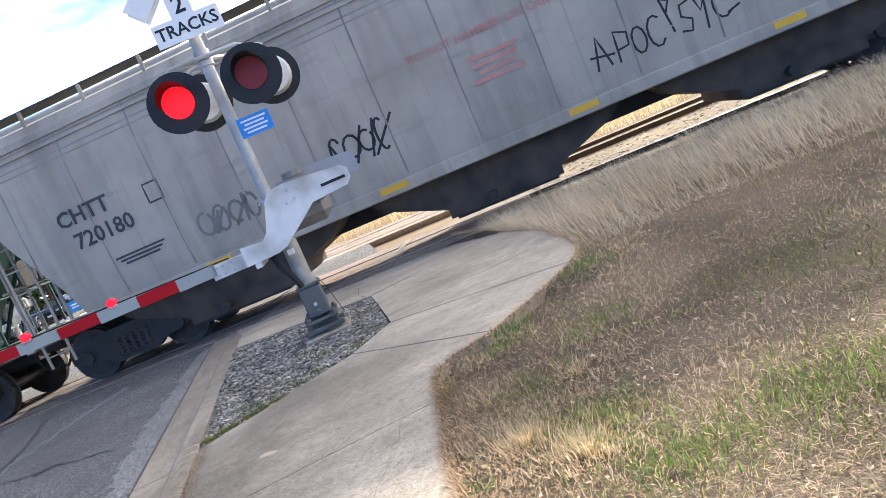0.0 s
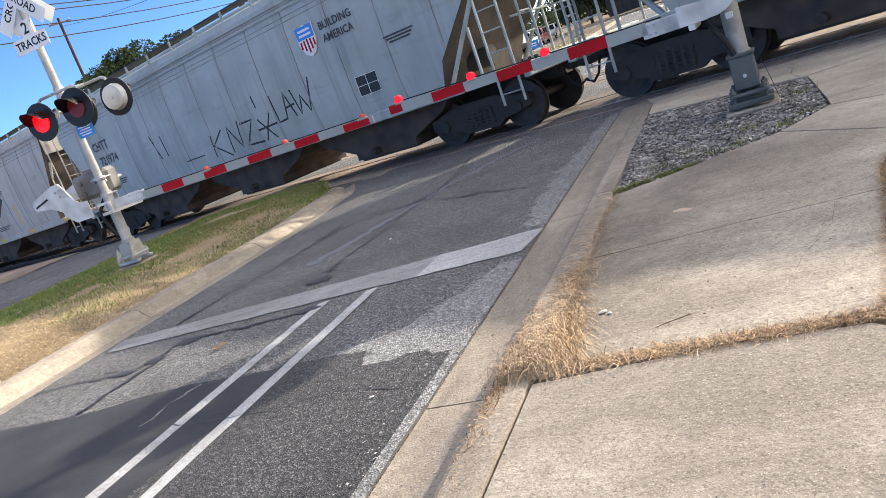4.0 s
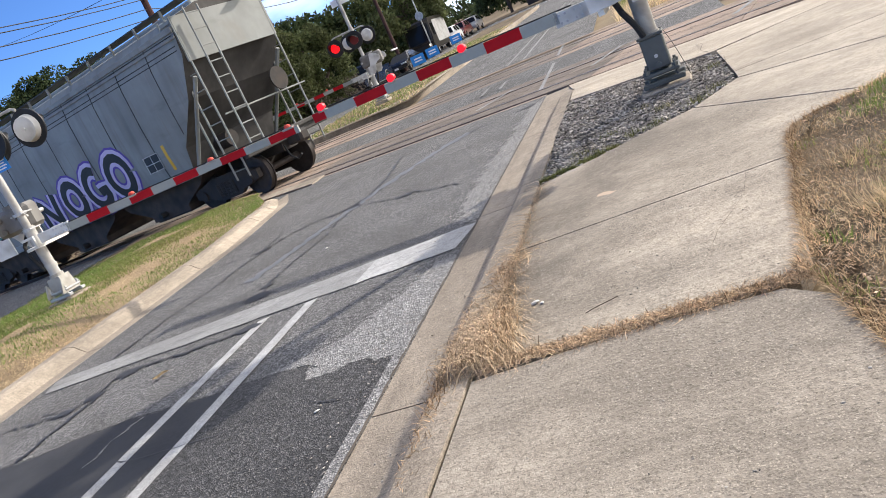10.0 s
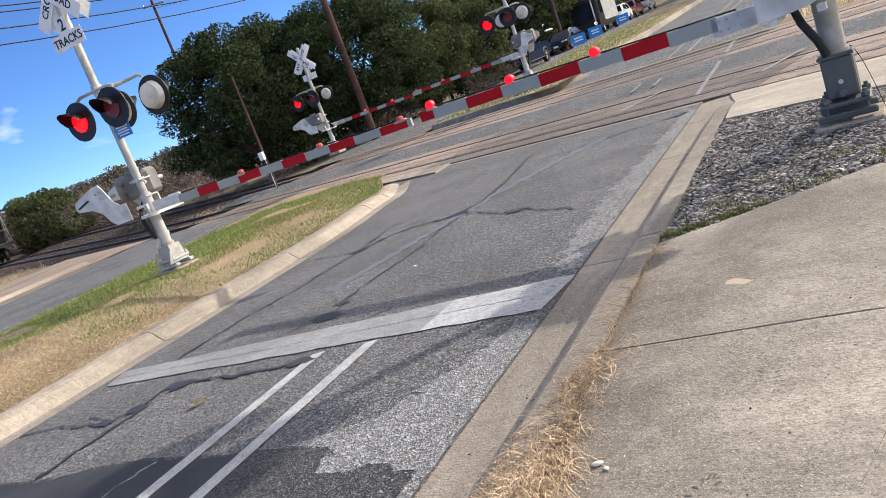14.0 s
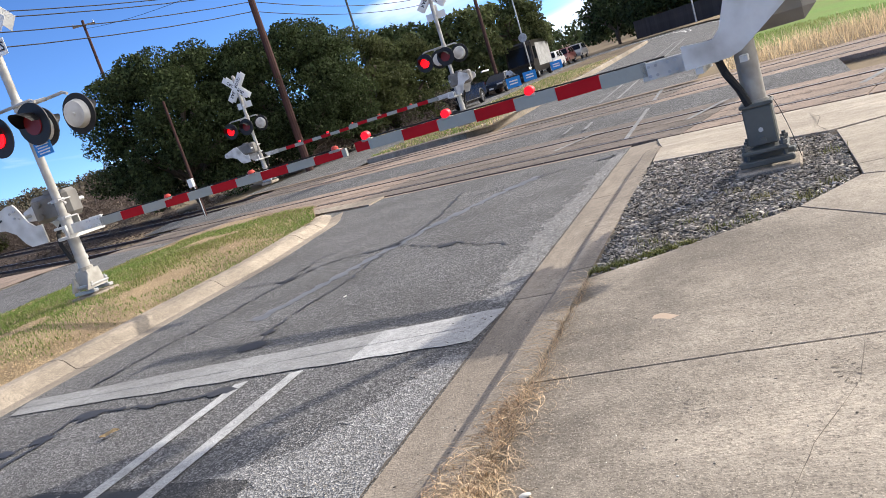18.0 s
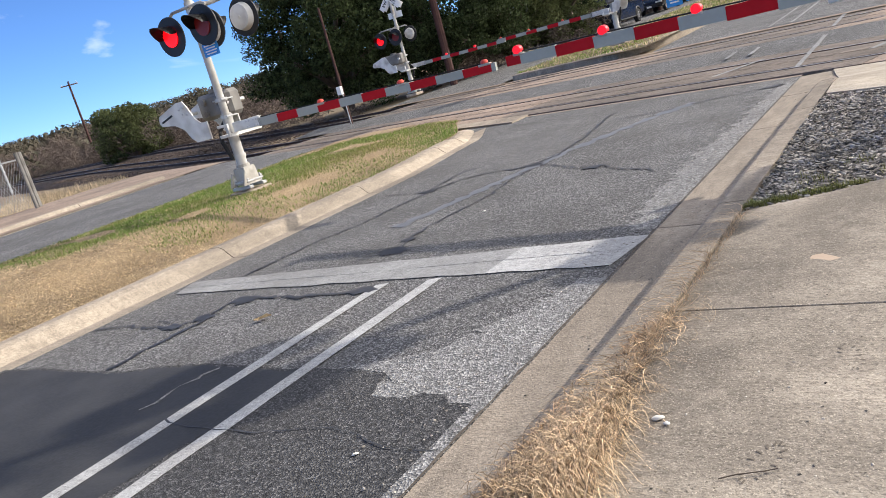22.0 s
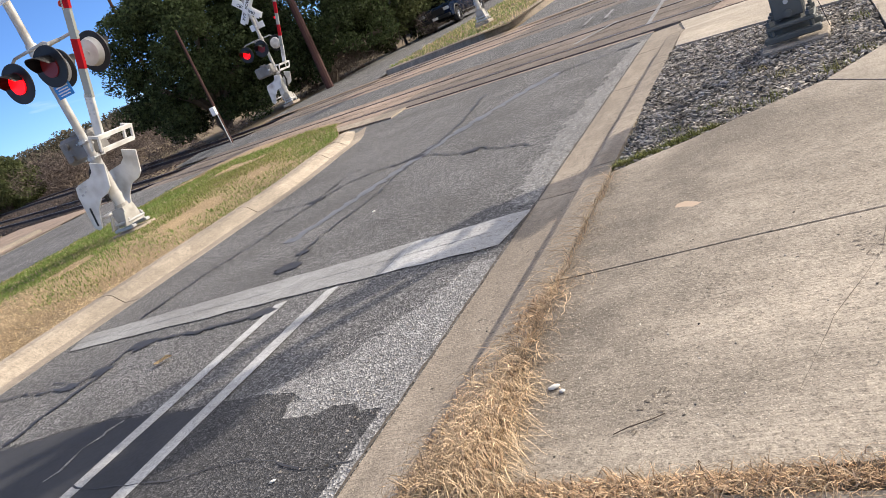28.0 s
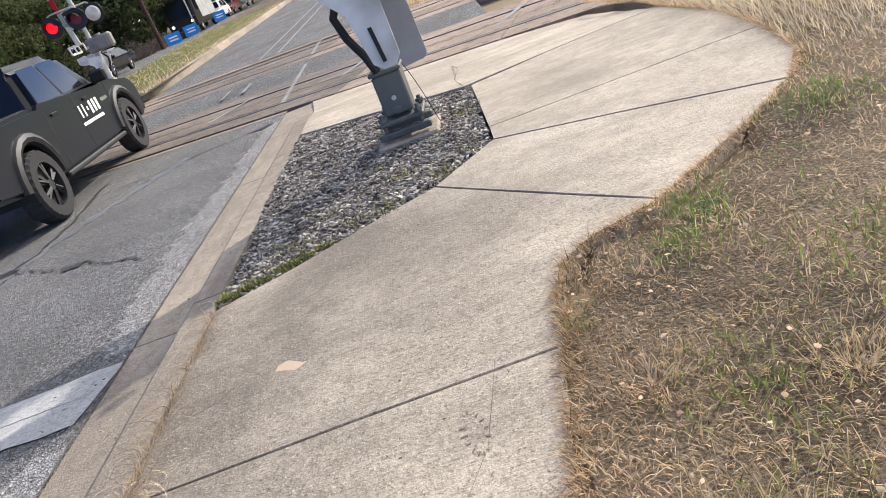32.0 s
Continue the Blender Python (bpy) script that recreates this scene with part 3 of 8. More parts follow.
# Spilled sealer where cracks meet.
for k, (cx, cy, sz) in enumerate(((-2.44, 0.18, 0.12), (-2.5, 0.5, 0.07), (-1.45, 2.55, 0.1), (-2.5, 3.2, 0.09), (-3.66, 2.55, 0.1), (-3.3, -0.84, 0.13), (-3.42, -1.2, 0.1), (-3.62, -1.4, 0.09), (-1.98, -0.78, 0.1), (-0.28, 6.1, 0.12))):
    flat([(cx + sz * 1.5 * rnd.uniform(0.5, 1.15) * math.cos(a), cy + sz * rnd.uniform(0.4, 1.1) * math.sin(a)) for a in np.linspace(0, 6.0, 15)], 0.0088, SEAL, f"road_sealer_{k + 1}", "irregular blot of dark crack sealer")
GREYED = material("polished wheel path", (0.15, 0.157, 0.17), 0.6, spread=0.15, grain=80, stain=2, bump=0.3)
band("road_streak", [(-3.0, 1.0), (-2.6, 2.6), (-2.3, 3.8), (-1.75, 5.2), (-1.3, 6.0)], 0.22, GREYED, "pale worn streak on the asphalt", 0.004, 0.03, 3)


# Kerbs.
def sweep(profile, path, name, parent, mat, label="", f=rise):
    bm = bmesh.new()
    rows = []
    for i, (x, y, h) in enumerate(path):
        a, b = path[max(0, i - 1)], path[min(len(path) - 1, i + 1)]
        d = math.hypot(b[0] - a[0], b[1] - a[1])
        nx, ny = (b[1] - a[1]) / d, -(b[0] - a[0]) / d
        rows.append([bm.verts.new((x + o * nx, y + o * ny, f(x, y) + (z * h if z > 0 else z))) for o, z in profile])
    for p, q in zip(rows, rows[1:]):
        for k in range(len(p) - 1):
            bm.faces.new((p[k], p[k + 1], q[k + 1], q[k]))
    bm.faces.new(rows[0])
    bm.faces.new(rows[-1][::-1])
    return part(name, bm, mat, parent, label)


GUTTER = [(0.0, -0.12), (0.0, 0.002), (0.2, 0.0), (0.385, 0.002), (0.4, 0.012), (0.412, 0.1), (0.425, 0.122), (0.45, 0.132), (0.62, 0.137), (0.63, -0.1)]
kerb_right = thing("kerb_right", Matrix(), "stained concrete kerb and gutter beside the lane", "kerb", kind="structure")
cuts = [-15, -12, -9, -6, -3.0, 0.15, 3.25, 5.1, 6.6]
for a, b in zip(cuts, cuts[1:]):
    n = 8
    sweep(GUTTER, [(0.0, a + 0.006 + (b - a - 0.012) * i / n, 1 - step(4.6, 6.3, a + (b - a) * i / n)) for i in range(n + 1)], "kerb_stone", kerb_right, KERB)
ROLLED = [(0.02, -0.12), (0.02, 0.003), (-0.2, 0.006), (-0.27, 0.06), (-0.33, 0.115), (-0.4, 0.14), (-0.56, 0.14), (-0.58, -0.1)]
kerb_median = thing("kerb_median", Matrix(), "rounded tan concrete kerb edging the grass median", "kerb", kind="structure")
cuts = [-15, -11.6, -8.3, -5.4, -2.45, 0.5, 3.03, 5.5, 6.3]
for a, b in zip(cuts, cuts[1:]):
    sweep(ROLLED, [(-4.82 - 0.35 * step(3.5, 6.6, a + (b - a) * i / 6), a + 0.006 + (b - a - 0.012) * i / 6, 1) for i in range(7)], "kerb_stone", kerb_median, KERB)
sweep(ROLLED, [(-5.165, 6.31, 1), (-5.35, 6.8, 1), (-5.6, 7.3, 0.9), (-5.85, 7.8, 0.55), (-6.0, 8.05, 0.15)], "kerb_stone", kerb_median, KERB)
kerb_far = thing("kerb_far", Matrix(), "dark-faced kerb round the grass median past the rails", "kerb", kind="structure")
STEEP = [(0.0, -0.1), (0.0, 0.16), (-0.03, 0.18), (-0.2, 0.185), (-0.22, -0.1)]
front = [(-10.7, track_y(14.1, -10.7)), (-8.2, track_y(14.25, -8.2)), (-6.6, track_y(14.6, -6.6)), (-5.9, 18.4), (-5.6, 19.8), (-5.5, 24), (-5.4, 32), (-5.4, 44), (-5.4, 60)]
for a, b in zip(front, front[1:]):
    sweep(STEEP, [(*a, 1), ((a[0] + b[0]) / 2, (a[1] + b[1]) / 2, 1), (*b, 1)], "kerb_stone", kerb_far, KERB)
kerb_lane = thing("kerb_lane", Matrix(), "pale concrete kerb along the lane beyond the median", "kerb", kind="structure")
WIDE = [(0.0, -0.1), (0.0, 0.01), (-0.9, 0.03), (-1.0, 0.12), (-1.25, 0.13), (-1.27, -0.1)]
for a, b in zip((3.2, 6.4), (6.4, 9.3)):
    sweep(WIDE, [(-17.4, a + 0.01, 1), (-17.4, (a + b) / 2, 1), (-17.4, b - 0.01, 1)], "kerb_stone", kerb_lane, KERB)

# Pavement slabs.
pavement = thing("pavement", Matrix(), "tan concrete pavement of cast slabs beside the kerb", "pavement", kind="structure")
SW = 0.135


def walkway(x, y):
    return SW + 0.035 * step(-0.5, 2.0, y) - 0.15 * step(4.2, 6.2, across(x, y))


def cast(outline, mat=CONCRETE, gap=0.001):
    cx, cy = sum(p[0] for p in outline) / len(outline), sum(p[1] for p in outline) / len(outline)
    pts = []
    for (ax, ay), (bx, by) in zip(outline, outline[1:] + outline[:1]):
        n = max(1, int(math.hypot(bx - ax, by - ay) / 0.35))
        pts += [(ax + (bx - ax) * i / n, ay + (by - ay) * i / n) for i in range(n)]
    bm = bmesh.new()
    inn, top, low = [], [], []
    for x, y in pts:
        d = math.hypot(cx - x, cy - y)
        for out, s, dz in ((inn, gap + 0.003, 0.0), (top, gap, -0.005), (low, gap, -0.14)):
            px, py = x + (cx - x) * s / d, y + (cy - y) * s / d
            out.append(bm.verts.new((px, py, walkway(px, py) + dz)))
    f = bm.faces.new(inn)
    for p, q in ((inn, top), (top, low)):
        for i in range(len(p)):
            j = (i + 1) % len(p)
            bm.faces.new((p[i], q[i], q[j], p[j]))
    bmesh.ops.triangulate(bm, faces=[f])
    return part("slab", bm, mat, pavement)


cast([(0.64, -15), (2.25, -15), (2.25, -9.5), (0.64, -9.5)], SANDY)
cast([(0.64, -9.49), (2.25, -9.49), (2.2, -6.4), (0.64, -6.4)], SANDY)
cast([(0.64, -6.39), (2.2, -6.39), (2.17, -4.6), (2.15, -3.8), (2.1, -3.32), (1.95, -3.16), (1.4, -3.14), (0.64, -3.2)], SANDY)
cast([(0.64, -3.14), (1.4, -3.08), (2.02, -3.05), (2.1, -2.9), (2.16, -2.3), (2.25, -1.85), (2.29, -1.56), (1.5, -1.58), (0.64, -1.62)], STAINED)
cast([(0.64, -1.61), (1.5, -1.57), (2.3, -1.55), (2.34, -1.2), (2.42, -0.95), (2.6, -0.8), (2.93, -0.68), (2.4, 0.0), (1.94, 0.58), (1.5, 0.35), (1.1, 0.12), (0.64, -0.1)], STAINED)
cast([(1.95, 0.59), (2.41, 0.01), (2.94, -0.67), (3.5, -0.22), (3.98, 0.22), (3.2, 0.66), (2.38, 1.08)])
cast([(2.39, 1.1), (3.2, 0.68), (3.99, 0.24), (4.25, 0.7), (4.36, 1.4), (2.4, 1.4)])
cast([(2.4, 1.41), (4.36, 1.41), (4.42, 2.3), (4.3, 3.36), (3.3, 3.2), (2.42, 2.98), (2.41, 2.2)])
cast([(0.66, 3.72), (1.4, 3.45), (2.1, 3.16), (2.36, 3.06), (3.3, 3.22), (4.3, 3.38), (4.28, 4.3), (4.0, 5.2), (3.0, 5.72), (1.7, 6.16), (0.4, 6.58), (0.64, 5.0)])
GREYC = material("patched concrete", (0.5, 0.38, 0.28), 0.9, spread=0.1, grain=60, stain=3, bump=0.2)
for x, y, s in ((1.24, -1.0, 0.085), (1.45, -1.04, 0.04)):
    flat([(x + s * (1 + 0.22 * math.sin(2 * a + 1) + 0.12 * math.sin(5 * a + x)) * math.cos(a), y + 0.55 * s * (1 + 0.3 * math.sin(3 * a) + 0.1 * math.sin(7 * a)) * math.sin(a)) for a in np.linspace(0, 6.0, 30)],
         0.0014, GREYC, "pavement_mend", "pale mended spot in the concrete", walkway)

# Gravel bed in the pavement.
BED = [(0.645, -0.07), (1.1, 0.15), (1.5, 0.37), (1.94, 0.61), (2.37, 1.1), (2.4, 2.0), (2.41, 2.75), (2.34, 2.98), (2.1, 3.13), (1.4, 3.42), (0.645, 3.7)]
flat(BED, -0.035, BALLAST, "ground_gravel_bed", "dark gravel bed round the gate mast", walkway)


def inside(x, y, poly):
    hit = False
    for (ax, ay), (bx, by) in zip(poly, poly[1:] + poly[:1]):
        if (ay > y) != (by > y) and x < (bx - ax) * (y - ay) / (by - ay) + ax:
            hit = not hit
    return hit


def scatter(name, label, mat, base, places, category="stones"):
    """Many copies of a small shape joined in one mesh. base: points and faces; places: x, y, z, size, turn, tilt."""
    pts, faces = base
    pts = np.array(pts, float)
    vs, fs = [], []
    for k, (x, y, z, s, turn, tilt) in enumerate(places):
        m = np.array(Euler((tilt, tilt * 0.6, turn)).to_matrix())
        vs.append(pts * np.array(s) @ m.T + (x, y, z))
        fs += [tuple(i + k * len(pts) for i in f) for f in faces]
    me = bpy.data.meshes.new(name)
    me.from_pydata(np.concatenate(vs).tolist(), [], fs)
    me.materials.append(mat)
    return tagged(new(name, me), label, category, kind="stuff")


def per_island(mat, lo, hi):
    n, l = mat.node_tree.nodes, mat.node_tree.links
    b = n["Principled BSDF"]
    src = b.inputs["Base Color"].links[0].from_socket
    geo, hsv, mr = n.new("ShaderNodeNewGeometry"), n.new("ShaderNodeHueSaturation"), n.new("ShaderNodeMapRange")
    mr.inputs[3].default_value, mr.inputs[4].default_value = lo, hi
    l.new(geo.outputs["Random Per Island"], mr.inputs[0])
    l.new(mr.outputs[0], hsv.inputs["Value"])
    l.new(src, hsv.inputs["Color"])
    l.new(hsv.outputs[0], b.inputs["Base Color"])
    return mat


for mm, lo, hi in ((STONE, 0.25, 1.9), (STRAW, 0.5, 1.3), (STRAW_DARK, 0.22, 1.6), (GREEN, 0.6, 1.5), (LEAF, 0.4, 1.7), (LEAF_OLIVE, 0.5, 1.6), (TWIG, 0.6, 1.4)):
    per_island(mm, lo, hi)
for mm, share in ((STRAW, 0.4), (STRAW_DARK, 0.35), (GREEN, 0.45), (LEAF, 0.25), (LEAF_OLIVE, 0.3)):
    thin(mm, share)
PAVED_NEAR = [(0.66, -5), (2.1, -5), (2.05, -2.9), (2.25, -1.8), (2.4, -0.95), (2.8, -0.6), (1.94, 0.5), (0.66, -0.1)]
LUMP = ([(1, 0, 0), (-1, 0.1, 0), (0.1, 0.9, 0.1), (-0.1, -1, 0), (0.15, 0.1, 0.8), (0, 0, -0.6), (0.6, 0.55, 0.45), (-0.6, -0.5, 0.4)],
        [(0, 6, 4), (6, 2, 4), (2, 1, 4), (1, 7, 4), (7, 3, 4), (3, 0, 4), (0, 2, 6), (1, 3, 7), (0, 5, 2), (2, 5, 1), (1, 5, 3), (3, 5, 0)])
r = random.Random(11)
spots = []
while len(spots) < 19000:
    x, y = r.uniform(0.6, 2.45), r.uniform(-0.1, 3.75)
    if inside(x, y, BED):
        s = 0.006 + 0.014 * r.random() ** 1.8
        spots.append((x, y, walkway(x, y) - 0.026 + r.uniform(0, 0.018), (s * r.uniform(0.9, 1.9), s * r.uniform(0.5, 1.0), s * r.uniform(0.35, 0.8)), r.uniform(0, 6.28), r.uniform(-1.0, 1.0)))
# Scuffs, shoe prints and a scratch worn into the concrete, grit on it.
SCUFF = material("dark scuffed concrete", (0.15, 0.125, 0.1), 0.9, spread=0.3, grain=60, stain=8, bump=0.2)
bm = bmesh.new()
for cx, cy, turn, size in ((1.95, -1.86, 0.15, 0.9), (1.42, -2.05, 0.3, 0.8), (1.25, -2.75, -0.3, 0.9), (1.25, -1.35, 0.4, 0.7)):
    for k in range(16):
        a = k * 2 * math.pi / 16
        if r.random() < 0.25:
            continue
        px, py = 0.04 * size * math.cos(a), 0.125 * size * math.sin(a)
        x, y = cx + px * math.cos(turn) - py * math.sin(turn), cy + px * math.sin(turn) + py * math.cos(turn)
        w = 0.007 * size * r.uniform(0.6, 1.3)
        d = turn + a + r.uniform(-0.3, 0.3)
        q = [(x + w * 1.6 * math.cos(d) * i - w * 0.5 * math.sin(d) * j, y + w * 1.6 * math.sin(d) * i + w * 0.5 * math.cos(d) * j) for i, j in ((-1, -1), (1, -1), (1, 1), (-1, 1))]
        bm.faces.new([bm.verts.new((u, v, walkway(u, v) + 0.002)) for u, v in q])
tagged(structure("pavement_prints", bm, SCUFF, "faint dark shoe scuffs on the concrete"), kind="stuff")
for k, (pts, w) in enumerate((([(1.68, -2.75), (1.8, -2.35), (1.98, -1.95), (2.06, -1.5)], 0.003), ([(0.72, -1.2), (0.9, -1.1), (1.0, -0.98)], 0.006), ([(0.68, -1.75), (0.8, -1.72)], 0.006), ([(2.36, 3.02), (2.3, 3.5), (2.38, 4.1), (2.3, 5.5)], 0.012))):
    band(f"pavement_crack_{k + 1}", pts, w, SCUFF, "thin dark crack in the concrete", 0.0015, 0.006 if k else 0.0015, 40 + k, walkway)
grit = []
for _ in range(260):
    x, y = r.uniform(0.7, 2.2), r.uniform(-4.5, 0.6)
    if inside(x, y, PAVED_NEAR) and not inside(x, y, BED):
        s = r.uniform(0.002, 0.006)
        grit.append((x, y, walkway(x, y) + 0.001, (s * 1.3, s, s * 0.6), r.uniform(0, 6.28), r.uniform(-0.4, 0.4)))
for _ in range(900):
    x, y = r.uniform(0.12, 0.39) if r.random() < 0.4 else r.gauss(0.385, 0.02), r.uniform(-5, 5)
    s = r.uniform(0.002, 0.007)
    if x < 0.4:
        grit.append((x, y, 0.003, (s * 1.3, s, s * 0.6), r.uniform(0, 6.28), r.uniform(-0.4, 0.4)))
for _ in range(700):
    x, y = -0.02 - abs(r.gauss(0, 0.25)), r.uniform(-5, 5)
    s = r.uniform(0.003, 0.008)
    grit.append((x, y, 0.011, (s * 1.3, s, s * 0.6), r.uniform(0, 6.28), r.uniform(-0.4, 0.4)))
scatter("grit", "scattered grit on pavement, gutter and asphalt", STONE, LUMP, grit, "grit")
GUTTER_DARK = material("dark gutter band", (0.085, 0.07, 0.055), 0.95, spread=0.4, grain=60, stain=5, bump=0.3, second=(0.15, 0.125, 0.1))
band("road_gutter_grime", [(0.378, -12), (0.378, -6), (0.378, -2), (0.38, 1), (0.378, 4.2)], 0.035, GUTTER_DARK, "thin dark line at the kerb foot", 0.005, 0.004, 61)
band("road_gutter_seam", [(-0.004, -12), (-0.004, -6), (-0.006, -2), (-0.004, 1), (-0.004, 6)], 0.016, GUTTER_DARK, "dark dirty seam between asphalt and gutter", 0.0105, 0.004, 62)
r = random.Random(12)
scatter("gravel", "loose grey and pale gravel round the gate mast", STONE, LUMP, spots, "gravel")


# Grass.
def blades(name, label, mat, places, category="grass"):
    """places: x, y, z, height, width, turn, lean; each a bent two-piece blade."""
    vs, fs = [], []
    for x, y, z, h, w, turn, lean in places:
        c, s = math.cos(turn), math.sin(turn)
        k = len(vs)
        d = h * math.sin(lean)
        up = h * math.cos(lean)
        vs += [(x - s * w, y + c * w, z), (x + s * w, y - c * w, z), (x + c * d * 0.4 + s * w * 0.7, y + s * d * 0.4 - c * w * 0.7, z + up * 0.6),
               (x + c * d * 0.4 - s * w * 0.7, y + s * d * 0.4 + c * w * 0.7, z + up * 0.6), (x + c * d, y + s * d, z + up * (0.95 if lean < 1 else 0.75))]
        fs += [(k, k + 1, k + 2, k + 3), (k + 3, k + 2, k + 4)]
    me = bpy.data.meshes.new(name)
    me.from_pydata(vs, [], fs)
    me.materials.append(mat)
    return tagged(new(name, me), label, category, kind="stuff")


PAVED = [[(0.6, -15), (2.25, -15), (2.2, -6), (2.15, -3.8), (2.08, -3.2), (2.02, -3.0), (2.1, -2.8), (2.16, -2.3), (2.29, -1.56), (2.34, -1.2), (2.42, -0.95), (2.6, -0.8), (2.93, -0.68), (3.5, -0.22), (3.98, 0.22), (4.25, 0.7), (4.36, 1.4), (4.42, 2.3), (4.3, 3.36), (4.28, 4.3), (4.0, 5.2), (3.0, 5.72), (1.7, 6.16), (0.4, 6.58)]]


def verge_z(x, y):
    c = across(x, y)
    if inside(x - 0.12, y, PAVED[0]) and inside(x + 0.12, y, PAVED[0]):
        return -0.2
    return 0.11 + 0.08 * step(2.5, 6, x) - 0.1 * step(5.2, 6.4, c) + 0.018 * noise.noise(Vector((x * 2.2, y * 2.2, 1)))


def median_z(x, y):
    return 0.12 + 0.17 * step(-5.3, -7.4, x) - 0.06 * step(-9.2, -11, x) - 0.17 * step(5.4, 7.2, across(x, y)) + 0.015 * noise.noise(Vector((x * 2, y * 2, 5)))


def nose(y):
    """How far the median's edge draws back towards its rounded end."""
    return -0.36 * step(3.5, 6.6, y) - 0.9 * step(6.3, 8.3, y)


def turf(name, x0, x1, y0, cmax, f, mat, label, n=60, m=60, draw=0):
    bm = bmesh.new()
    rows = []
    for i in range(n + 1):
        x = x0 + (x1 - x0) * i / n
        b = track_y(cmax, x)
        row = []
        for j in range(m + 1):
            y = y0 + (b - y0) * j / m
            xx = x + draw * nose(y) * (i / n) ** 2
            row.append(bm.verts.new((xx, y, f(xx, y))))
        rows.append(row)
    for p, q in zip(rows, rows[1:]):
        for j in range(m):
            bm.faces.new((p[j], q[j], q[j + 1], p[j + 1]))
    return structure(name, bm, mat, label, True)


turf("ground_verge", 1.9, 22, -15, 6.2, verge_z, SOIL_GREEN, "dry thin turf beside the pavement")
turf("ground_median", -11.05, -5.32, -15, 6.15, median_z, MATTED, "worn turf of the raised median", draw=1)
r = random.Random(21)


def patchy(x, y, k=0.6, seed=0.0):
    return noise.noise(Vector((x * k, y * k, seed)))


mat_p, dry_p, green_p, tall_p = [], [], [], []
while len(mat_p) < 125000:
    x = 2.0 + 8.0 * r.random() ** 2.2
    y = r.uniform(-6.5, 5.6)
    c = across(x, y)
    if c > 6.1 or inside(x, y, PAVED[0]):
        continue
    z = verge_z(x, y)
    turn = r.uniform(0, 6.28)
    mat_p.append((x, y, z + r.uniform(0, 0.025), r.uniform(0.015, 0.045), r.uniform(0.001, 0.0024), turn, r.uniform(0.8, 1.55)))
    v = patchy(x, y, 1.1, 4) + 0.5 * patchy(x, y, 3.1, 7)
    if v > -0.1 and r.random() < 0.36:
        dry_p.append((x, y, z + 0.01, r.uniform(0.02, 0.065), r.uniform(0.0012, 0.0025), turn, r.uniform(0.5, 1.45)))
    if patchy(x, y, 1.3, 9) + 0.6 * patchy(x, y, 4.0, 5) > 0.34 and r.random() < 0.34:
        green_p.append((x, y, z + 0.008, r.uniform(0.02, 0.07), r.uniform(0.0016, 0.0032), turn, r.uniform(0.4, 1.35)))
for _ in range(36000):
    u, c = 2.2 + 12 * r.random() ** 1.4, 1.6 + 3.9 * r.random()
    x, y, _z = spot(u, c)
    if not inside(x, y, PAVED[0]) and x > 3.7 and c > 1.5 + 1.6 * step(4.6, 3.6, x) + 0.5 * patchy(x, y, 1.3, 8):
        h = (0.08 + 0.2 * step(1.6, 3.0, c)) * (1 + 0.5 * patchy(x, y, 2.0, 3))
        tall_p.append((x, y, verge_z(x, y), h * r.uniform(0.6, 1.3), r.uniform(0.0015, 0.0032), 2.6 + r.gauss(0, 1.0), r.uniform(0.5, 1.25)))
for cx, cy, n, w in ((2.81, -2.81, 500, 0.13), (2.88, -3.37, 700, 0.16), (3.62, -3.45, 900, 0.2), (3.3, -3.5, 400, 0.2), (3.02, -0.87, 250, 0.09), (2.85, -1.15, 200, 0.1), (2.75, -2.0, 200, 0.12), (3.4, -1.6, 400, 0.2), (4.4, -2.4, 600, 0.3), (3.9, -0.2, 350, 0.15)):
    for _ in range(n):
        x, y = cx + r.gauss(0, w), cy + r.gauss(0, w)
        if not inside(x, y, PAVED[0]):
            green_p.append((x, y, verge_z(x, y) + 0.012, r.uniform(0.03, 0.075), r.uniform(0.0018, 0.0036), r.uniform(0, 6.28), r.uniform(0.3, 1.25)))
for cx, cy, n, h in ((2.5, -1.9, 200, 0.08), (2.52, -2.62, 1000, 0.1), (2.68, -2.95, 900, 0.1), (3.0, -2.1, 250, 0.08)):
    for _ in range(n):
        a, d = r.uniform(0, 6.28), abs(r.gauss(0, 0.13))
        x, y = cx + d * math.cos(a), cy + d * math.sin(a)
        dry_p.append((x, y, verge_z(x, y), h * r.uniform(0.5, 1.1), r.uniform(0.0011, 0.0024), a + r.uniform(-0.9, 0.9), r.uniform(0.4, 1.3)))
# Fringe that hangs over the slab edges, and dead leaves lying in the turf.
rim = PAVED[0][1:21]
for (ax, ay), (bx, by) in zip(rim, rim[1:]):
    n = int(math.hypot(bx - ax, by - ay) * 700) if ay > -6.5 else 0
    for _ in range(n):
        f = r.random()
        out = abs(r.gauss(0, 0.035))
        x, y = ax + (bx - ax) * f + out * (0.9 if by > ay else 0.2), ay + (by - ay) * f - (0.5 * out if bx > ax else 0)
        (mat_p if r.random() < 0.75 else dry_p).append((x, y, 0.128 + 0.03 * step(-0.5, 2.0, y), r.uniform(0.03, 0.09), r.uniform(0.0011, 0.0024), math.pi + r.gauss(0, 0.9), r.uniform(0.7, 1.4)))
flakes = []
for _ in range(1100):
    x, y = 2.2 + 3.5 * r.random() ** 1.4, r.uniform(-5, 3)
    if not inside(x, y, PAVED[0]):
        q = r.uniform(0.004, 0.011)
        flakes.append((x, y, verge_z(x, y) + 0.03, (q * 1.5, q, q * 0.12), r.uniform(0, 6.28), r.uniform(-0.5, 0.5)))
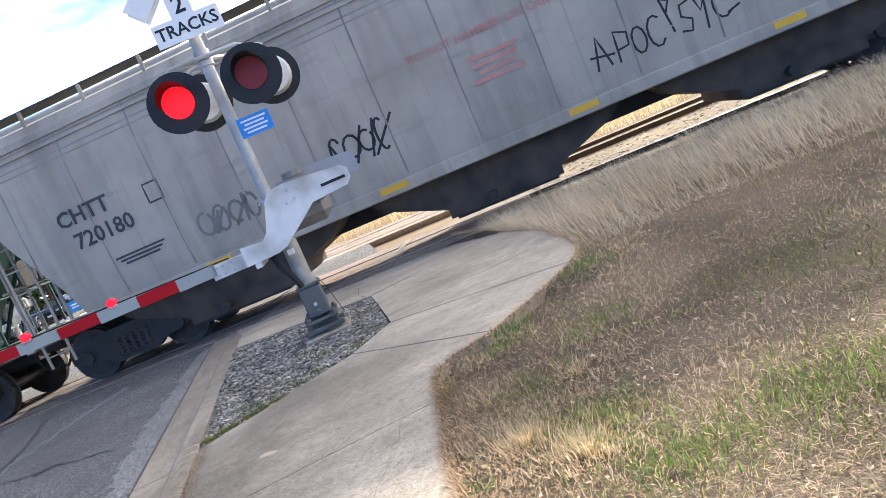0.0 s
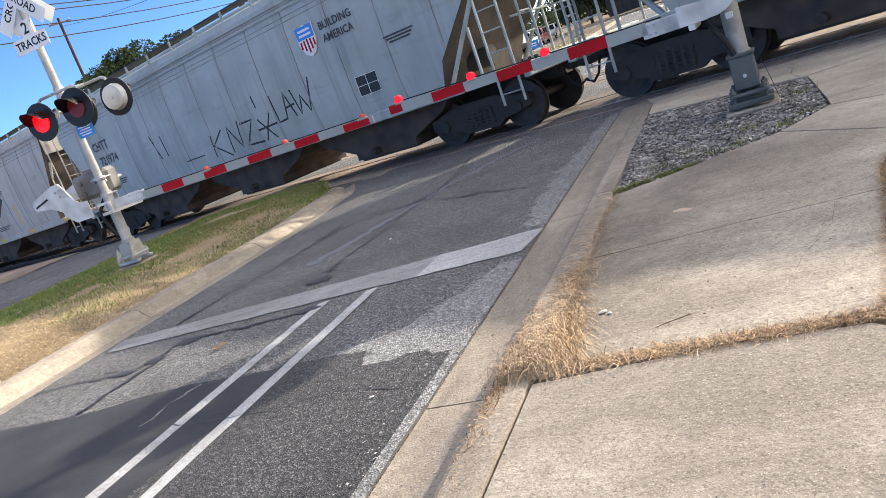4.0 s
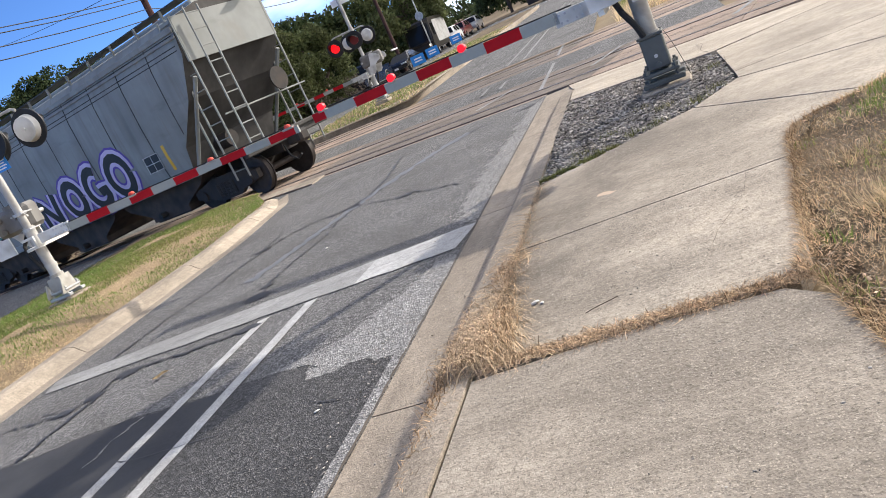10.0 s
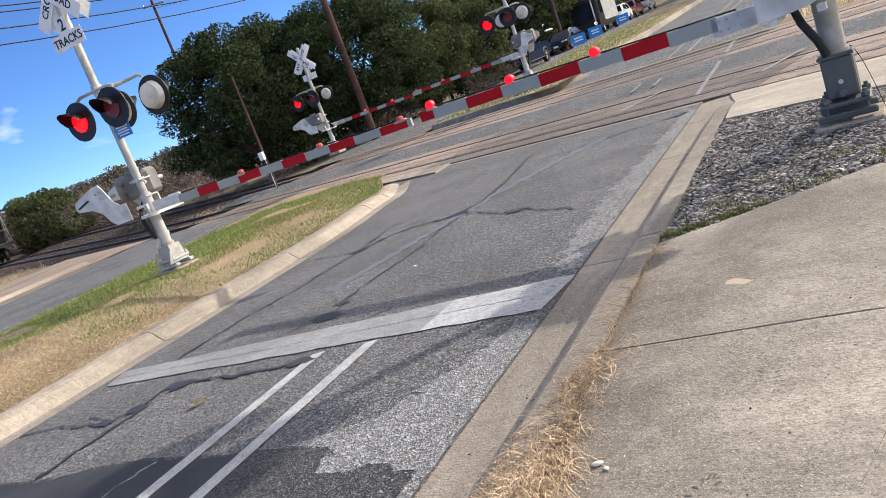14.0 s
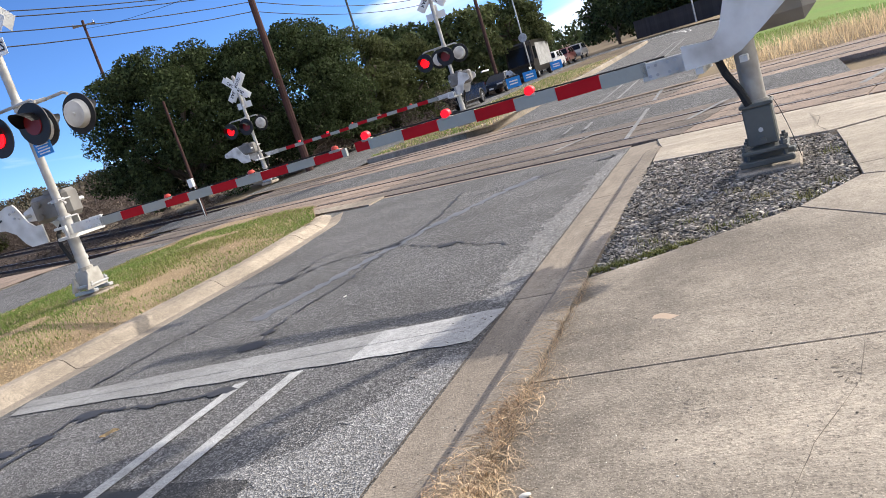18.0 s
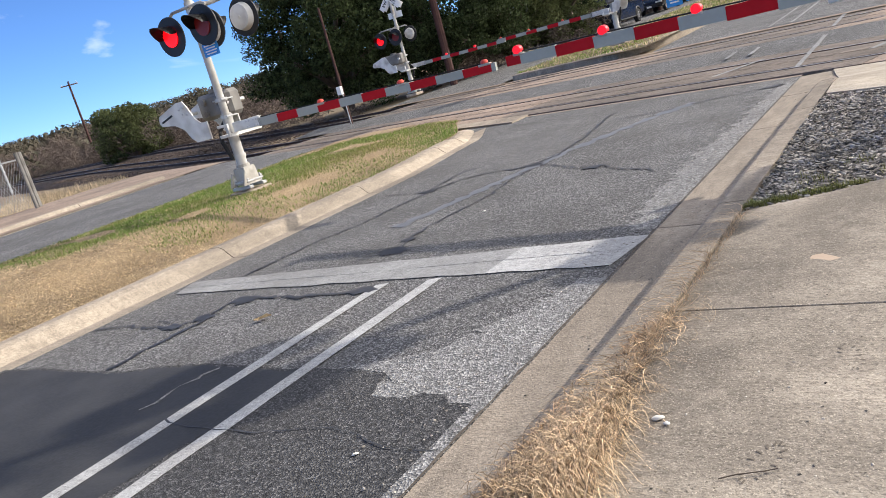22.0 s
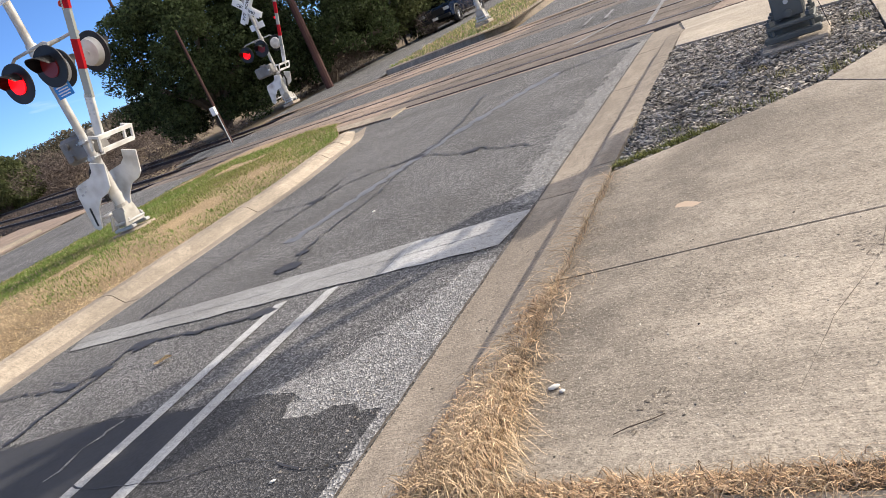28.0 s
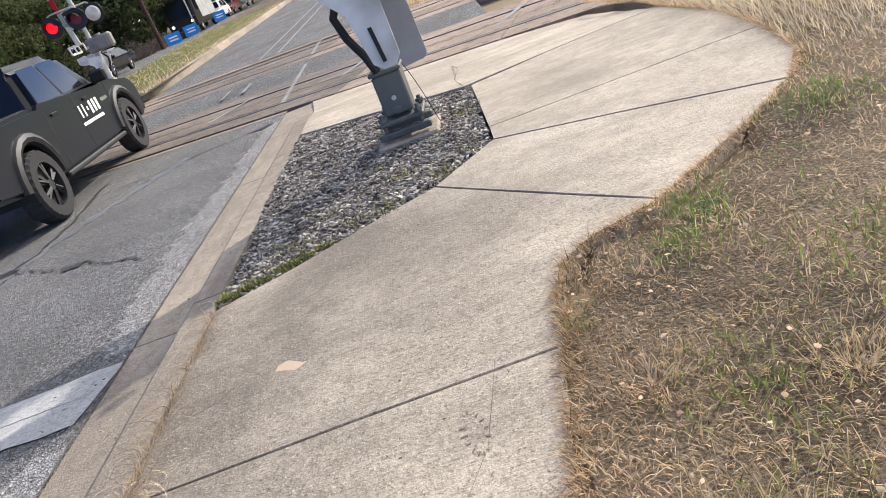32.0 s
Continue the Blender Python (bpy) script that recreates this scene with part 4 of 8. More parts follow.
LITTER = per_island(material("dead leaves", (0.5, 0.36, 0.24), 0.85, spread=0.3, grain=8, stain=2, bump=0, second=(0.3, 0.2, 0.13), spec=0.15), 0.5, 1.7)
scatter("leaf_litter", "small dry leaves lying in the turf", LITTER, LUMP, flakes, "leaves")
strands = []
for _ in range(3600):
    x, y = 2.1 + 3.2 * r.random() ** 1.6, r.uniform(-5.5, 2.5)
    if not inside(x, y, PAVED[0]):
        strands.append((x, y, verge_z(x, y) + 0.018, r.uniform(0.02, 0.07), r.uniform(0.0007, 0.0013), r.uniform(0, 6.28), r.uniform(-0.5, 0.5), r.uniform(0.0, 0.015)))
VERGE_STRANDS = strands
TALLSTRAW = per_island(material("tall pale straw", (0.84, 0.72, 0.53), 0.85, spread=0.15, grain=3, stain=0.6, bump=0, second=(0.66, 0.53, 0.36), spec=0.15), 0.55, 1.2)
thin(TALLSTRAW, 0.4)
blades("matted_grass", "matted dry brown grass beside the pavement", STRAW_DARK, mat_p)
blades("dry_grass", "tufts of pale dry grass beside the pavement", STRAW, dry_p)
blades("green_grass", "scattered low green grass in dry turf", GREEN, green_p)
blades("tall_dry_grass", "tall straw-coloured grass beside the ballast", TALLSTRAW, tall_p)
mg, ms = [], []
while len(mg) + len(ms) < 120000:
    x, y = -5.3 - 5.7 * r.random() ** 1.25, r.uniform(-5, 8.0)
    if across(x, y) > 6.05 or x > -5.34 + nose(y) or math.hypot(x + 7.7, y - 3.35) < 0.5 * r.uniform(0.5, 1.2):
        continue
    z = median_z(x, y)
    bare = step(-7.3, -6.5, x + 0.5 * patchy(x, y, 1.1, 3)) * step(0.6, 1.8, y + 0.5 * patchy(x, y, 0.9, 7)) * (1 - step(5.2, 6.4, y))
    if r.random() < 0.55 * bare:
        continue
    green = step(0.5, 2.3, y + 1.1 * patchy(x, y, 0.7, 2) + 0.5 * (-7.0 - x)) * (0.85 if x > -10.2 else 0.55) * (1 - 0.35 * bare)
    if r.random() < green:
        if patchy(x, y, 1.0, 6) > -0.4:
            mg.append((x, y, z, r.uniform(0.025, 0.07), r.uniform(0.003, 0.006), r.uniform(0, 6.28), r.uniform(0.3, 1.2)))
        else:
            ms.append((x, y, z, r.uniform(0.02, 0.05), 0.0022, r.uniform(0, 6.28), r.uniform(1.0, 1.5)))
    else:
        ms.append((x, y, z, r.uniform(0.025, 0.06), r.uniform(0.003, 0.006), r.uniform(0, 6.28), r.uniform(1.0, 1.55)))
blades("median_green_grass", "short green grass on the median", GREEN, mg)
blades("median_dry_grass", "short straw-coloured grass on the median", STRAW, ms)
# Dead weeds in the slab joint and along the kerb.


def stems(name, label, mat, places, category="weeds"):
    """Long thin stalks that rise a little and then sprawl. places: x, y, z, length, width, turn, curl, lift."""
    vs, fs = [], []
    n = 7
    for x, y, z, ln, w, turn, curl, lift in places:
        k = len(vs)
        for i in range(n + 1):
            f = i / n
            h = z + lift * math.sin(math.pi * min(1.0, f * 1.15)) * (1 - 0.4 * f)
            ww = w * (1 - 0.6 * f)
            c, s = math.cos(turn), math.sin(turn)
            vs += [(x - s * ww, y + c * ww, h), (x + s * ww, y - c * ww, h + ww * 0.8)]
            x, y = x + c * ln / n, y + s * ln / n
            turn += curl / n
        fs += [(k + 2 * i, k + 2 * i + 1, k + 2 * i + 3, k + 2 * i + 2) for i in range(n)]
    me = bpy.data.meshes.new(name)
    me.from_pydata(vs, [], fs)
    me.materials.append(mat)
    return tagged(new(name, me), label, category, kind="stuff")


BLEACHED = per_island(material("bleached grass stems", (0.7, 0.63, 0.5), 0.85, spread=0.2, grain=3, stain=0.6, bump=0, second=(0.5, 0.43, 0.33), spec=0.15), 0.55, 1.25)
stems("loose_straw", "long bleached straws lying across the turf", BLEACHED, VERGE_STRANDS, "grass")
DEADWEED = per_island(material("dead weed stems", (0.66, 0.5, 0.33), 0.85, spread=0.25, grain=3, stain=0.6, bump=0, second=(0.36, 0.25, 0.15), spec=0.12), 0.3, 1.45)
stalks, litter, mound, browned = [], [], [], []
for _ in range(6200):
    q = r.random()
    if q < 0.36:
        x, y, ln, lift = 0.66 + 1.42 * r.random() ** 1.15, -3.11 + r.gauss(0, 0.026), r.uniform(0.03, 0.1), r.uniform(0.004, 0.03)
        turn = r.choice((0.0, math.pi)) + r.gauss(0, 0.8)
    elif q < 0.87:
        f = abs(r.gauss(0, 0.36))
        x, y, ln = 0.65 + r.gauss(0, 0.05 + 0.03 * math.exp(-f * 3)), -3.1 + f, r.uniform(0.06, 0.22)
        lift = r.uniform(0.015, 0.1) * math.exp(-f * 0.9)
        turn = r.uniform(0, 6.28)
    else:
        x, y, ln, lift = 0.65 + r.gauss(0, 0.014), -2.6 + 2.5 * r.random() ** 1.5, r.uniform(0.08, 0.3), r.uniform(0.002, 0.02)
        turn = math.pi / 2 + r.gauss(0, 0.5)
    stalks.append((x, y, 0.136, ln, r.uniform(0.0007, 0.0018), turn, r.gauss(0, 1.6), lift))
    if q < 0.36 and r.random() < 0.6:
        browned.append(stalks.pop())
for _ in range(2600):
    f = abs(r.gauss(0, 0.26))
    h = (0.1 + 0.05 * patchy(f, 1.0, 6.0, 2)) * math.exp(-f * 1.3)
    mound.append((0.64 + r.gauss(0, 0.055), -3.07 + f, 0.125, h * r.uniform(0.4, 1.0), r.uniform(0.0008, 0.0017), r.uniform(0, 6.28), r.uniform(0.2, 1.2)))
for _ in range(2600):
    if r.random() < 0.35:
        x, y = 0.44 + abs(r.gauss(0, 0.05)), -2.95 + r.gauss(0, 0.35)
    else:
        x, y = 0.66 + 1.4 * r.random(), -3.11 + r.gauss(0, 0.022)
    litter.append((x, y, 0.134, r.uniform(0.02, 0.07), r.uniform(0.0012, 0.0028), r.uniform(0, 6.28), r.uniform(0.9, 1.5)))
for _ in range(170):
    stalks.append((0.67 + r.gauss(0, 0.05), -1.75 + r.gauss(0, 0.12), 0.138, r.uniform(0.06, 0.2), r.uniform(0.0007, 0.0014), r.uniform(0, 6.28), r.choice((-1, 1)) * r.uniform(0.5, 3.0), r.uniform(0.003, 0.03)))
for _ in range(260):
    browned.append((0.6 + r.gauss(0, 0.035), -1.95 + r.gauss(0, 0.14), 0.138, r.uniform(0.03, 0.1), r.uniform(0.001, 0.002), r.uniform(0, 6.28), r.gauss(0, 1.6), r.uniform(0.003, 0.025)))
blades("dead_weed_mound", "fluffy mound of dead weeds on the kerb", DEADWEED, mound, "weeds")
BROWNED = per_island(material("browned weed stems", (0.4, 0.275, 0.17), 0.9, spread=0.3, grain=3, stain=0.6, bump=0, second=(0.2, 0.13, 0.08), spec=0.1), 0.3, 1.6)
stems("browned_weeds", "browned matted weeds in the slab joint", BROWNED, browned)
stems("dead_weeds", "dead straw weeds sprawling from kerb and slab joints", DEADWEED, stalks)
blades("dead_weed_litter", "broken straw of dead weeds on the kerb", STRAW_DARK, litter, "weeds")
gw = []
for _ in range(2600):
    s = r.random() ** 1.4
    x, y = 0.66 + 0.62 * s + r.gauss(0, 0.03), -0.02 + 0.3 * s + abs(r.gauss(0, 0.055 - 0.03 * s))
    if patchy(x, y, 9.0, 3) < -0.35 + 0.4 * s:
        continue
    gw.append((x, y, walkway(x, y) - 0.02, r.uniform(0.02, 0.06), r.uniform(0.0015, 0.003), r.uniform(0, 6.28), r.uniform(0.3, 1.3)))
for cx, cy, n, w in ((1.72, 1.05, 70, 0.05), (2.0, 0.82, 110, 0.06), (1.62, 0.52, 90, 0.05), (1.42, 0.5, 60, 0.05), (2.2, 1.1, 60, 0.05), (1.2, 0.8, 40, 0.05), (2.3, 2.1, 50, 0.06), (1.5, 1.4, 30, 0.04), (1.0, 0.45, 60, 0.06)):
    for _ in range(n):
        x, y = cx + r.gauss(0, w), cy + r.gauss(0, w)
        gw.append((x, y, walkway(x, y) - 0.015, r.uniform(0.02, 0.07), r.uniform(0.0018, 0.0035), r.uniform(0, 6.28), r.uniform(0.2, 1.2)))
MOSSY = per_island(material("mossy green weeds", (0.17, 0.175, 0.06), 0.85, spread=0.3, grain=3, stain=0.6, bump=0, second=(0.27, 0.22, 0.1), spec=0.12), 0.4, 1.6)
blades("weeds", "low green weeds in the gravel and along its edge", MOSSY, gw, "weeds")

# ---- railway ----
U0, U1 = -20.5, 3.5
RAIL = [(-0.07, -0.16), (-0.07, -0.145), (-0.012, -0.125), (-0.012, -0.045), (-0.036, -0.035), (-0.036, -0.006), (0.036, -0.006), (0.036, -0.035), (0.012, -0.045), (0.012, -0.125), (0.07, -0.145), (0.07, -0.16)]


def track_bed(c):
    return 0.022 * (c - 7) if c < 12.5 else 0.12


def rail_z(u, c):
    """Rail height: level over the crossing, then easing with the land."""
    return track_bed(c) + 0.012 + float(np.interp(u, [-420, -200, -100, -62, -46, -34, -24], [2.6, 1.2, 0.66, 0.55, 0.42, 0.16, 0]))


def extrude_u(bm, profile, us, c, zf):
    rows = [[bm.verts.new(spot(u, c + o, zf(u) + z)) for o, z in profile] for u in us]
    for p, q in zip(rows, rows[1:]):
        for k in range(len(profile)):
            j = (k + 1) % len(profile)
            bm.faces.new((p[k], p[j], q[j], q[k]))
    bm.faces.new(rows[0])
    bm.faces.new(rows[-1][::-1])
    return bm


GRIMED = weathered("tyre-blackened panel concrete", (0.27, 0.218, 0.178), (0.11, 0.095, 0.082), (0.34, 0.275, 0.225), 0.7, each=0.08)
US = coords((-420, -60, 18), (-60, -20, 16), (-20, 4, 8), (4, 40, 8), (40, 220, 6))
for k, c in enumerate((C1, C2)):
    track = thing("railway_track", Matrix(), "rusty steel rails on ballast and crossing panels", "railway track", "railway tracks")
    for side in (-0.753, 0.753):
        part("rail", extrude_u(bmesh.new(), RAIL, US, c + side, lambda u: rail_z(u, c)), RUST, track, "brown rusted steel rail")
        part("railhead", extrude_u(bmesh.new(), [(-0.03, -0.0055), (-0.03, 0.0), (0.03, 0.0), (0.03, -0.0055)], US, c + side, lambda u: rail_z(u, c)), SHINE, track, "polished shiny running surface")
    # Crossing panels: gauge panels and field panels, each cast piece on its own.
    panel_z = rail_z(0, c) - 0.006
    for a, b in ((-0.64, -0.01), (0.01, 0.64), (-1.42, -0.82), (0.82, 1.42)):
        u = U0
        while u < U1 - 0.1:
            v = min(u + 2.4, U1)
            bm = bmesh.new()
            lo = [Vector(spot(x, c + y, panel_z - 0.15)) for x, y in ((u, a), (v - 0.012, a), (v - 0.012, b), (u, b))]
            top = [Vector(spot(x, c + y, panel_z)) for x, y in ((u + 0.006, a + 0.006), (v - 0.018, a + 0.006), (v - 0.018, b - 0.006), (u + 0.006, b - 0.006))]
            vl, vt = [bm.verts.new(p) for p in lo], [bm.verts.new(p) for p in top]
            bm.faces.new(vt)
            for i in range(4):
                bm.faces.new((vl[i], vl[(i + 1) % 4], vt[(i + 1) % 4], vt[i]))
            mid = spot((u + v) / 2, c)
            part("panel", bm, GRIMED if -5.4 < mid[0] < 0.3 or -17 < mid[0] < -11.5 else PANEL, track)
            u = v
    # Sleepers beyond the crossing.
    bm = bmesh.new()
    for rng in (np.arange(U1 + 0.4, 40, 0.55), np.arange(-90, U0 - 0.3, 0.6)):
        for u in rng:
            x, y, z = spot(u, c, rail_z(u, c) - 0.25)
            box(bm, 0.23, 2.6, 0.18, x, y, z, rz=TRACK_TURN)
    tagged(part("sleepers", bm, WOOD, track, "dark weathered timber sleepers"), kind="stuff")
BOLTS = material("dark lag bolt pockets", (0.03, 0.026, 0.022), 0.9, spread=0.3, grain=30)
bm = bmesh.new()
for c in (C1, C2):
    z = rail_z(0, c) - 0.0045
    for a in (-0.56, -0.1, 0.1, 0.56, -1.32, -0.92, 0.92, 1.32):
        for u in np.arange(U0 + 0.3, U1 - 0.2, 0.8):
            if abs(u + 5) < 14:
                for du in (0.0, 0.28):
                    bm.faces.new([bm.verts.new(spot(u + du + x, c + a + y, z)) for x, y in ((-0.05, -0.018), (0.05, -0.018), (0.05, 0.018), (-0.05, 0.018))])
tagged(new("bolt_pockets", mesh_of(bm, "bolt_pockets", BOLTS)), "dark bolt pockets in the crossing panels", "bolts", kind="stuff")
FLANGE = material("dark flangeway", (0.02, 0.018, 0.016), 0.95, spread=0.3, grain=30)
for k, c in enumerate((C1, C2)):
    bm = bmesh.new()
    z = rail_z(0, c) - 0.09
    vs = [bm.verts.new(spot(u, c + o, z)) for u, o in ((U0, -1.44), (U1, -1.44), (U1, 1.44), (U0, 1.44))]
    bm.faces.new(vs)
    structure(f"ground_crossing_{k + 1}", bm, FLANGE, "near-black floor of the slots beside the rails")
structure("road_seam", apron(-17.4, 0.0, (("c", 6.3), ("c", 6.43)), 20, 1, 0.003), PANEL, "tan concrete header along the crossing")
structure("road_seam_far", apron(-18, 3.0, (("c", 13.6), ("c", 13.9)), 20, 1, 0.003), PANEL, "tan concrete header past the crossing")


# Ballast shoulders on both sides of the crossing.
def shoulder(name, us, label):
    bm = bmesh.new()
    prof = [(-4.4, -1.5), (-2.6, -0.32), (-1.7, -0.12), (-1.0, -0.1), (0.0, -0.13), (1.0, -0.1), (1.6, -0.13), (2.2, -0.2), (2.8, -0.13), (3.3, -0.1), (4.35, -0.13), (5.4, -0.1), (6.1, -0.12), (7.2, -0.45), (9.0, -1.6)]
    rows = [[bm.verts.new(spot(u, C1 + o, rail_z(u, C1 + max(0, min(o, 4.35))) + z)) for o, z in prof] for u in us]
    for p, q in zip(rows, rows[1:]):
        for i in range(len(prof) - 1):
            bm.faces.new((p[i], p[i + 1], q[i + 1], q[i]))
    return structure(name, bm, BALLAST, label, True)


shoulder("ground_ballast_east", coords((U1 + 0.02, 30, 12), (30, 220, 8)), "grey ballast bed under the rails")
shoulder("ground_ballast_west", coords((-420, -60, 14), (-60, U0 - 0.02, 16)), "brown iron-stained ballast bed under the rails").data.materials[0] = material("iron-stained ballast bed", (0.075, 0.058, 0.048), 0.95, spread=0.5, grain=22, stain=3, bump=1.0, spec=0.1, dist=0.04)
r = random.Random(31)
spots = []
for _ in range(6500):
    u = U1 + 0.1 + 14 * r.random() ** 1.6
    o = r.uniform(-2.4, 6.6)
    x, y, z = spot(u, C1 + o, rail_z(u, C1 + max(0, min(o, 4.35))) - 0.12 - 0.12 * step(-1.7, -2.5, o))
    s = r.uniform(0.02, 0.05)
    spots.append((x, y, z + 0.01, (s * 1.2, s, s * 0.8), r.uniform(0, 6.28), r.uniform(-0.6, 0.6)))
DARKSTONE = per_island(material("iron-stained ballast stone", (0.105, 0.08, 0.066), 0.9, spread=0.4, grain=14, stain=5, bump=0.4, second=(0.06, 0.045, 0.037), spec=0.15), 0.4, 1.7)
scatter("ballast", "loose grey crushed stone between the rails", STONE, LUMP, spots, "ballast")
spots = []
for _ in range(4500):
    u = U0 - 0.2 - 30 * r.random() ** 1.3
    o = r.uniform(-2.4, 6.4)
    x, y, z = spot(u, C1 + o, rail_z(u, C1 + max(0, min(o, 4.35))) - 0.12)
    s = r.uniform(0.03, 0.06)
    spots.append((x, y, z + 0.01, (s * 1.2, s, s * 0.8), r.uniform(0, 6.28), r.uniform(-0.6, 0.6)))
scatter("ballast", "brown iron-stained crushed stone between the rails", DARKSTONE, LUMP, spots, "ballast")
# Painted lane lines carried over the crossing.
for k, (x, c0, c1) in enumerate(((-1.43, 9.5, 10.55), (-1.9, 9.5, 10.55), (-1.43, 14, 40), (-1.95, 14, 40), (-0.2, 6.6, 13.5))):
    pts = [(x - 0.05, track_y(c0, x)), (x - 0.05, track_y(c1, x)), (x + 0.05, track_y(c1, x)), (x + 0.05, track_y(c0, x))]
    n = 16
    bm = bmesh.new()
    vs = [[bm.verts.new((x + dx, track_y(c0 + (c1 - c0) * i / n, x), rise(x, track_y(c0 + (c1 - c0) * i / n, x)) + 0.02)) for dx in (-0.04, 0.04)] for i in range(n + 1)]
    for p, q in zip(vs, vs[1:]):
        bm.faces.new((p[0], p[1], q[1], q[0]))
    structure(f"road_mark_{k + 1}", bm, WORN, "worn white lane line at the crossing")

for k, (ax, ay, bx, by) in enumerate(((2.71, 6.26, 3.72, 7.97), (0.75, 7.96, 1.32, 9.09), (-1.89, 8.15, -1.0, 9.4))):
    bm = bmesh.new()
    d = math.hypot(bx - ax, by - ay)
    nx, ny = -(by - ay) / d * 0.055, (bx - ax) / d * 0.055
    rows = []
    for i in range(9):
        x, y = ax + (bx - ax) * i / 8, ay + (by - ay) * i / 8
        rows.append([bm.verts.new((x + q * nx, y + q * ny, max(rise(x, y), rail_z(0, across(x, y)) - 0.006) + 0.006)) for q in (-1, 1)])
    for p, q in zip(rows, rows[1:]):
        bm.faces.new((p[0], p[1], q[1], q[0]))
    structure(f"road_stripe_{k + 1}", bm, WORN, "worn pale stripe over the crossing panels")

# ---- crossing gates ----
WHITE = material("chalky white paint", (0.66, 0.655, 0.63), 0.55, spread=0.1, grain=14, stain=3.5, second=(0.4, 0.38, 0.345), bump=0.08)
GALV = material("galvanised steel", (0.5, 0.5, 0.5), 0.45, metal=0.55, spread=0.15, grain=18, stain=3, second=(0.36, 0.355, 0.35), bump=0.08)
SILVER = material("silver mast paint", (0.46, 0.45, 0.425), 0.55, metal=0.2, spread=0.15, grain=14, stain=2.6, second=(0.27, 0.245, 0.215), bump=0.08)
GREYBOX = material("grey case paint", (0.11, 0.115, 0.108), 0.65, spec=0.2, spread=0.12, grain=15, stain=3, second=(0.075, 0.077, 0.072))
DULLWHITE = material("dirty off-white paint", (0.36, 0.345, 0.31), 0.65, spread=0.15, grain=14, stain=4, second=(0.22, 0.2, 0.17), bump=0.1)
# Rear plate's white paint, greyed so that shade sits in its colour.
SHADE_GREY = material("shade-toned white plate", (0.3, 0.306, 0.312), 0.6, spread=0.12, grain=14, stain=3, second=(0.27, 0.27, 0.27), bump=0.08)
CASE = material("grey-brown machine case", (0.2, 0.19, 0.175), 0.55, spread=0.15, grain=12, stain=3, second=(0.12, 0.11, 0.1), bump=0.1)
BLACK = material("matt black", (0.012, 0.012, 0.013), 0.55, spread=0.3, grain=20, bump=0.05)
RUBBER = material("black rubber", (0.02, 0.02, 0.02), 0.85, spread=0.25, grain=25)
RED_SHEET = material("red reflective sheet", (0.42, 0.01, 0.016), 0.6, spec=0.12, spread=0.08, grain=30, stain=4, bump=0.02)
# White arm sheet; the shade on its camera side is put into the colour.
SHADE_SHEET = material("shade-toned white sheet", (0.34, 0.355, 0.325), 0.6, spec=0.15, spread=0.06, grain=30, stain=4, bump=0.02)
SIGN_WHITE = material("sign white", (0.78, 0.78, 0.76), 0.5, spread=0.05, grain=10, stain=2, bump=0.02)
SIGN_BLACK = material("sign black", (0.015, 0.015, 0.016), 0.5, spread=0.1, grain=10, bump=0.0)
BLUE = material("blue sign", (0.025, 0.25, 0.68), 0.45, spread=0.08, grain=12, bump=0.0)
LIT = glowing("lit red lens", (1.0, 0.002, 0.006), 1.6)
ln, ll = LIT.node_tree.nodes, LIT.node_tree.links
dots, dco, dmr = ln.new("ShaderNodeTexVoronoi"), ln.new("ShaderNodeTexCoord"), ln.new("ShaderNodeMapRange")
dots.inputs["Scale"].default_value, dots.inputs["Randomness"].default_value = 55.0, 0.15
ll.new(dco.outputs["Object"], dots.inputs["Vector"])
dmr.inputs[1].default_value, dmr.inputs[2].default_value, dmr.inputs[3].default_value, dmr.inputs[4].default_value = 0.25, 0.5, 2.6, 0.9
ll.new(dots.outputs["Distance"], dmr.inputs[0])
ll.new(dmr.outputs[0], ln["Principled BSDF"].inputs["Emission Strength"])
DIM = glowing("dim red lens", (0.35, 0.01, 0.012), 0.04)
LAMP = glowing("red gate lamp", (1.0, 0.004, 0.02), 0.9)
AMBER = material("orange-red lamp cap", (0.6, 0.07, 0.045), 0.4, spread=0.08, grain=20, bump=0.0)


def lettering(text, size, parent, m, mat, name="lettering", depth=0.001, wide=1.0):
    cu = bpy.data.curves.new(name, "FONT")
    cu.body, cu.size, cu.align_x, cu.align_y, cu.extrude = text, size, "CENTER", "CENTER", depth
    cu.offset = size * 0.018
    cu.resolution_u = 2
    tmp = new("tmp", cu)
    me = bpy.data.meshes.new_from_object(tmp)
    bpy.data.objects.remove(tmp)
    bpy.data.curves.remove(cu)
    me.materials.clear()
    me.materials.append(mat)
    ob = new(name, me)
    ob.parent = parent
    ob.matrix_local = m @ Matrix.Diagonal((wide, 1, 1, 1))
    return ob


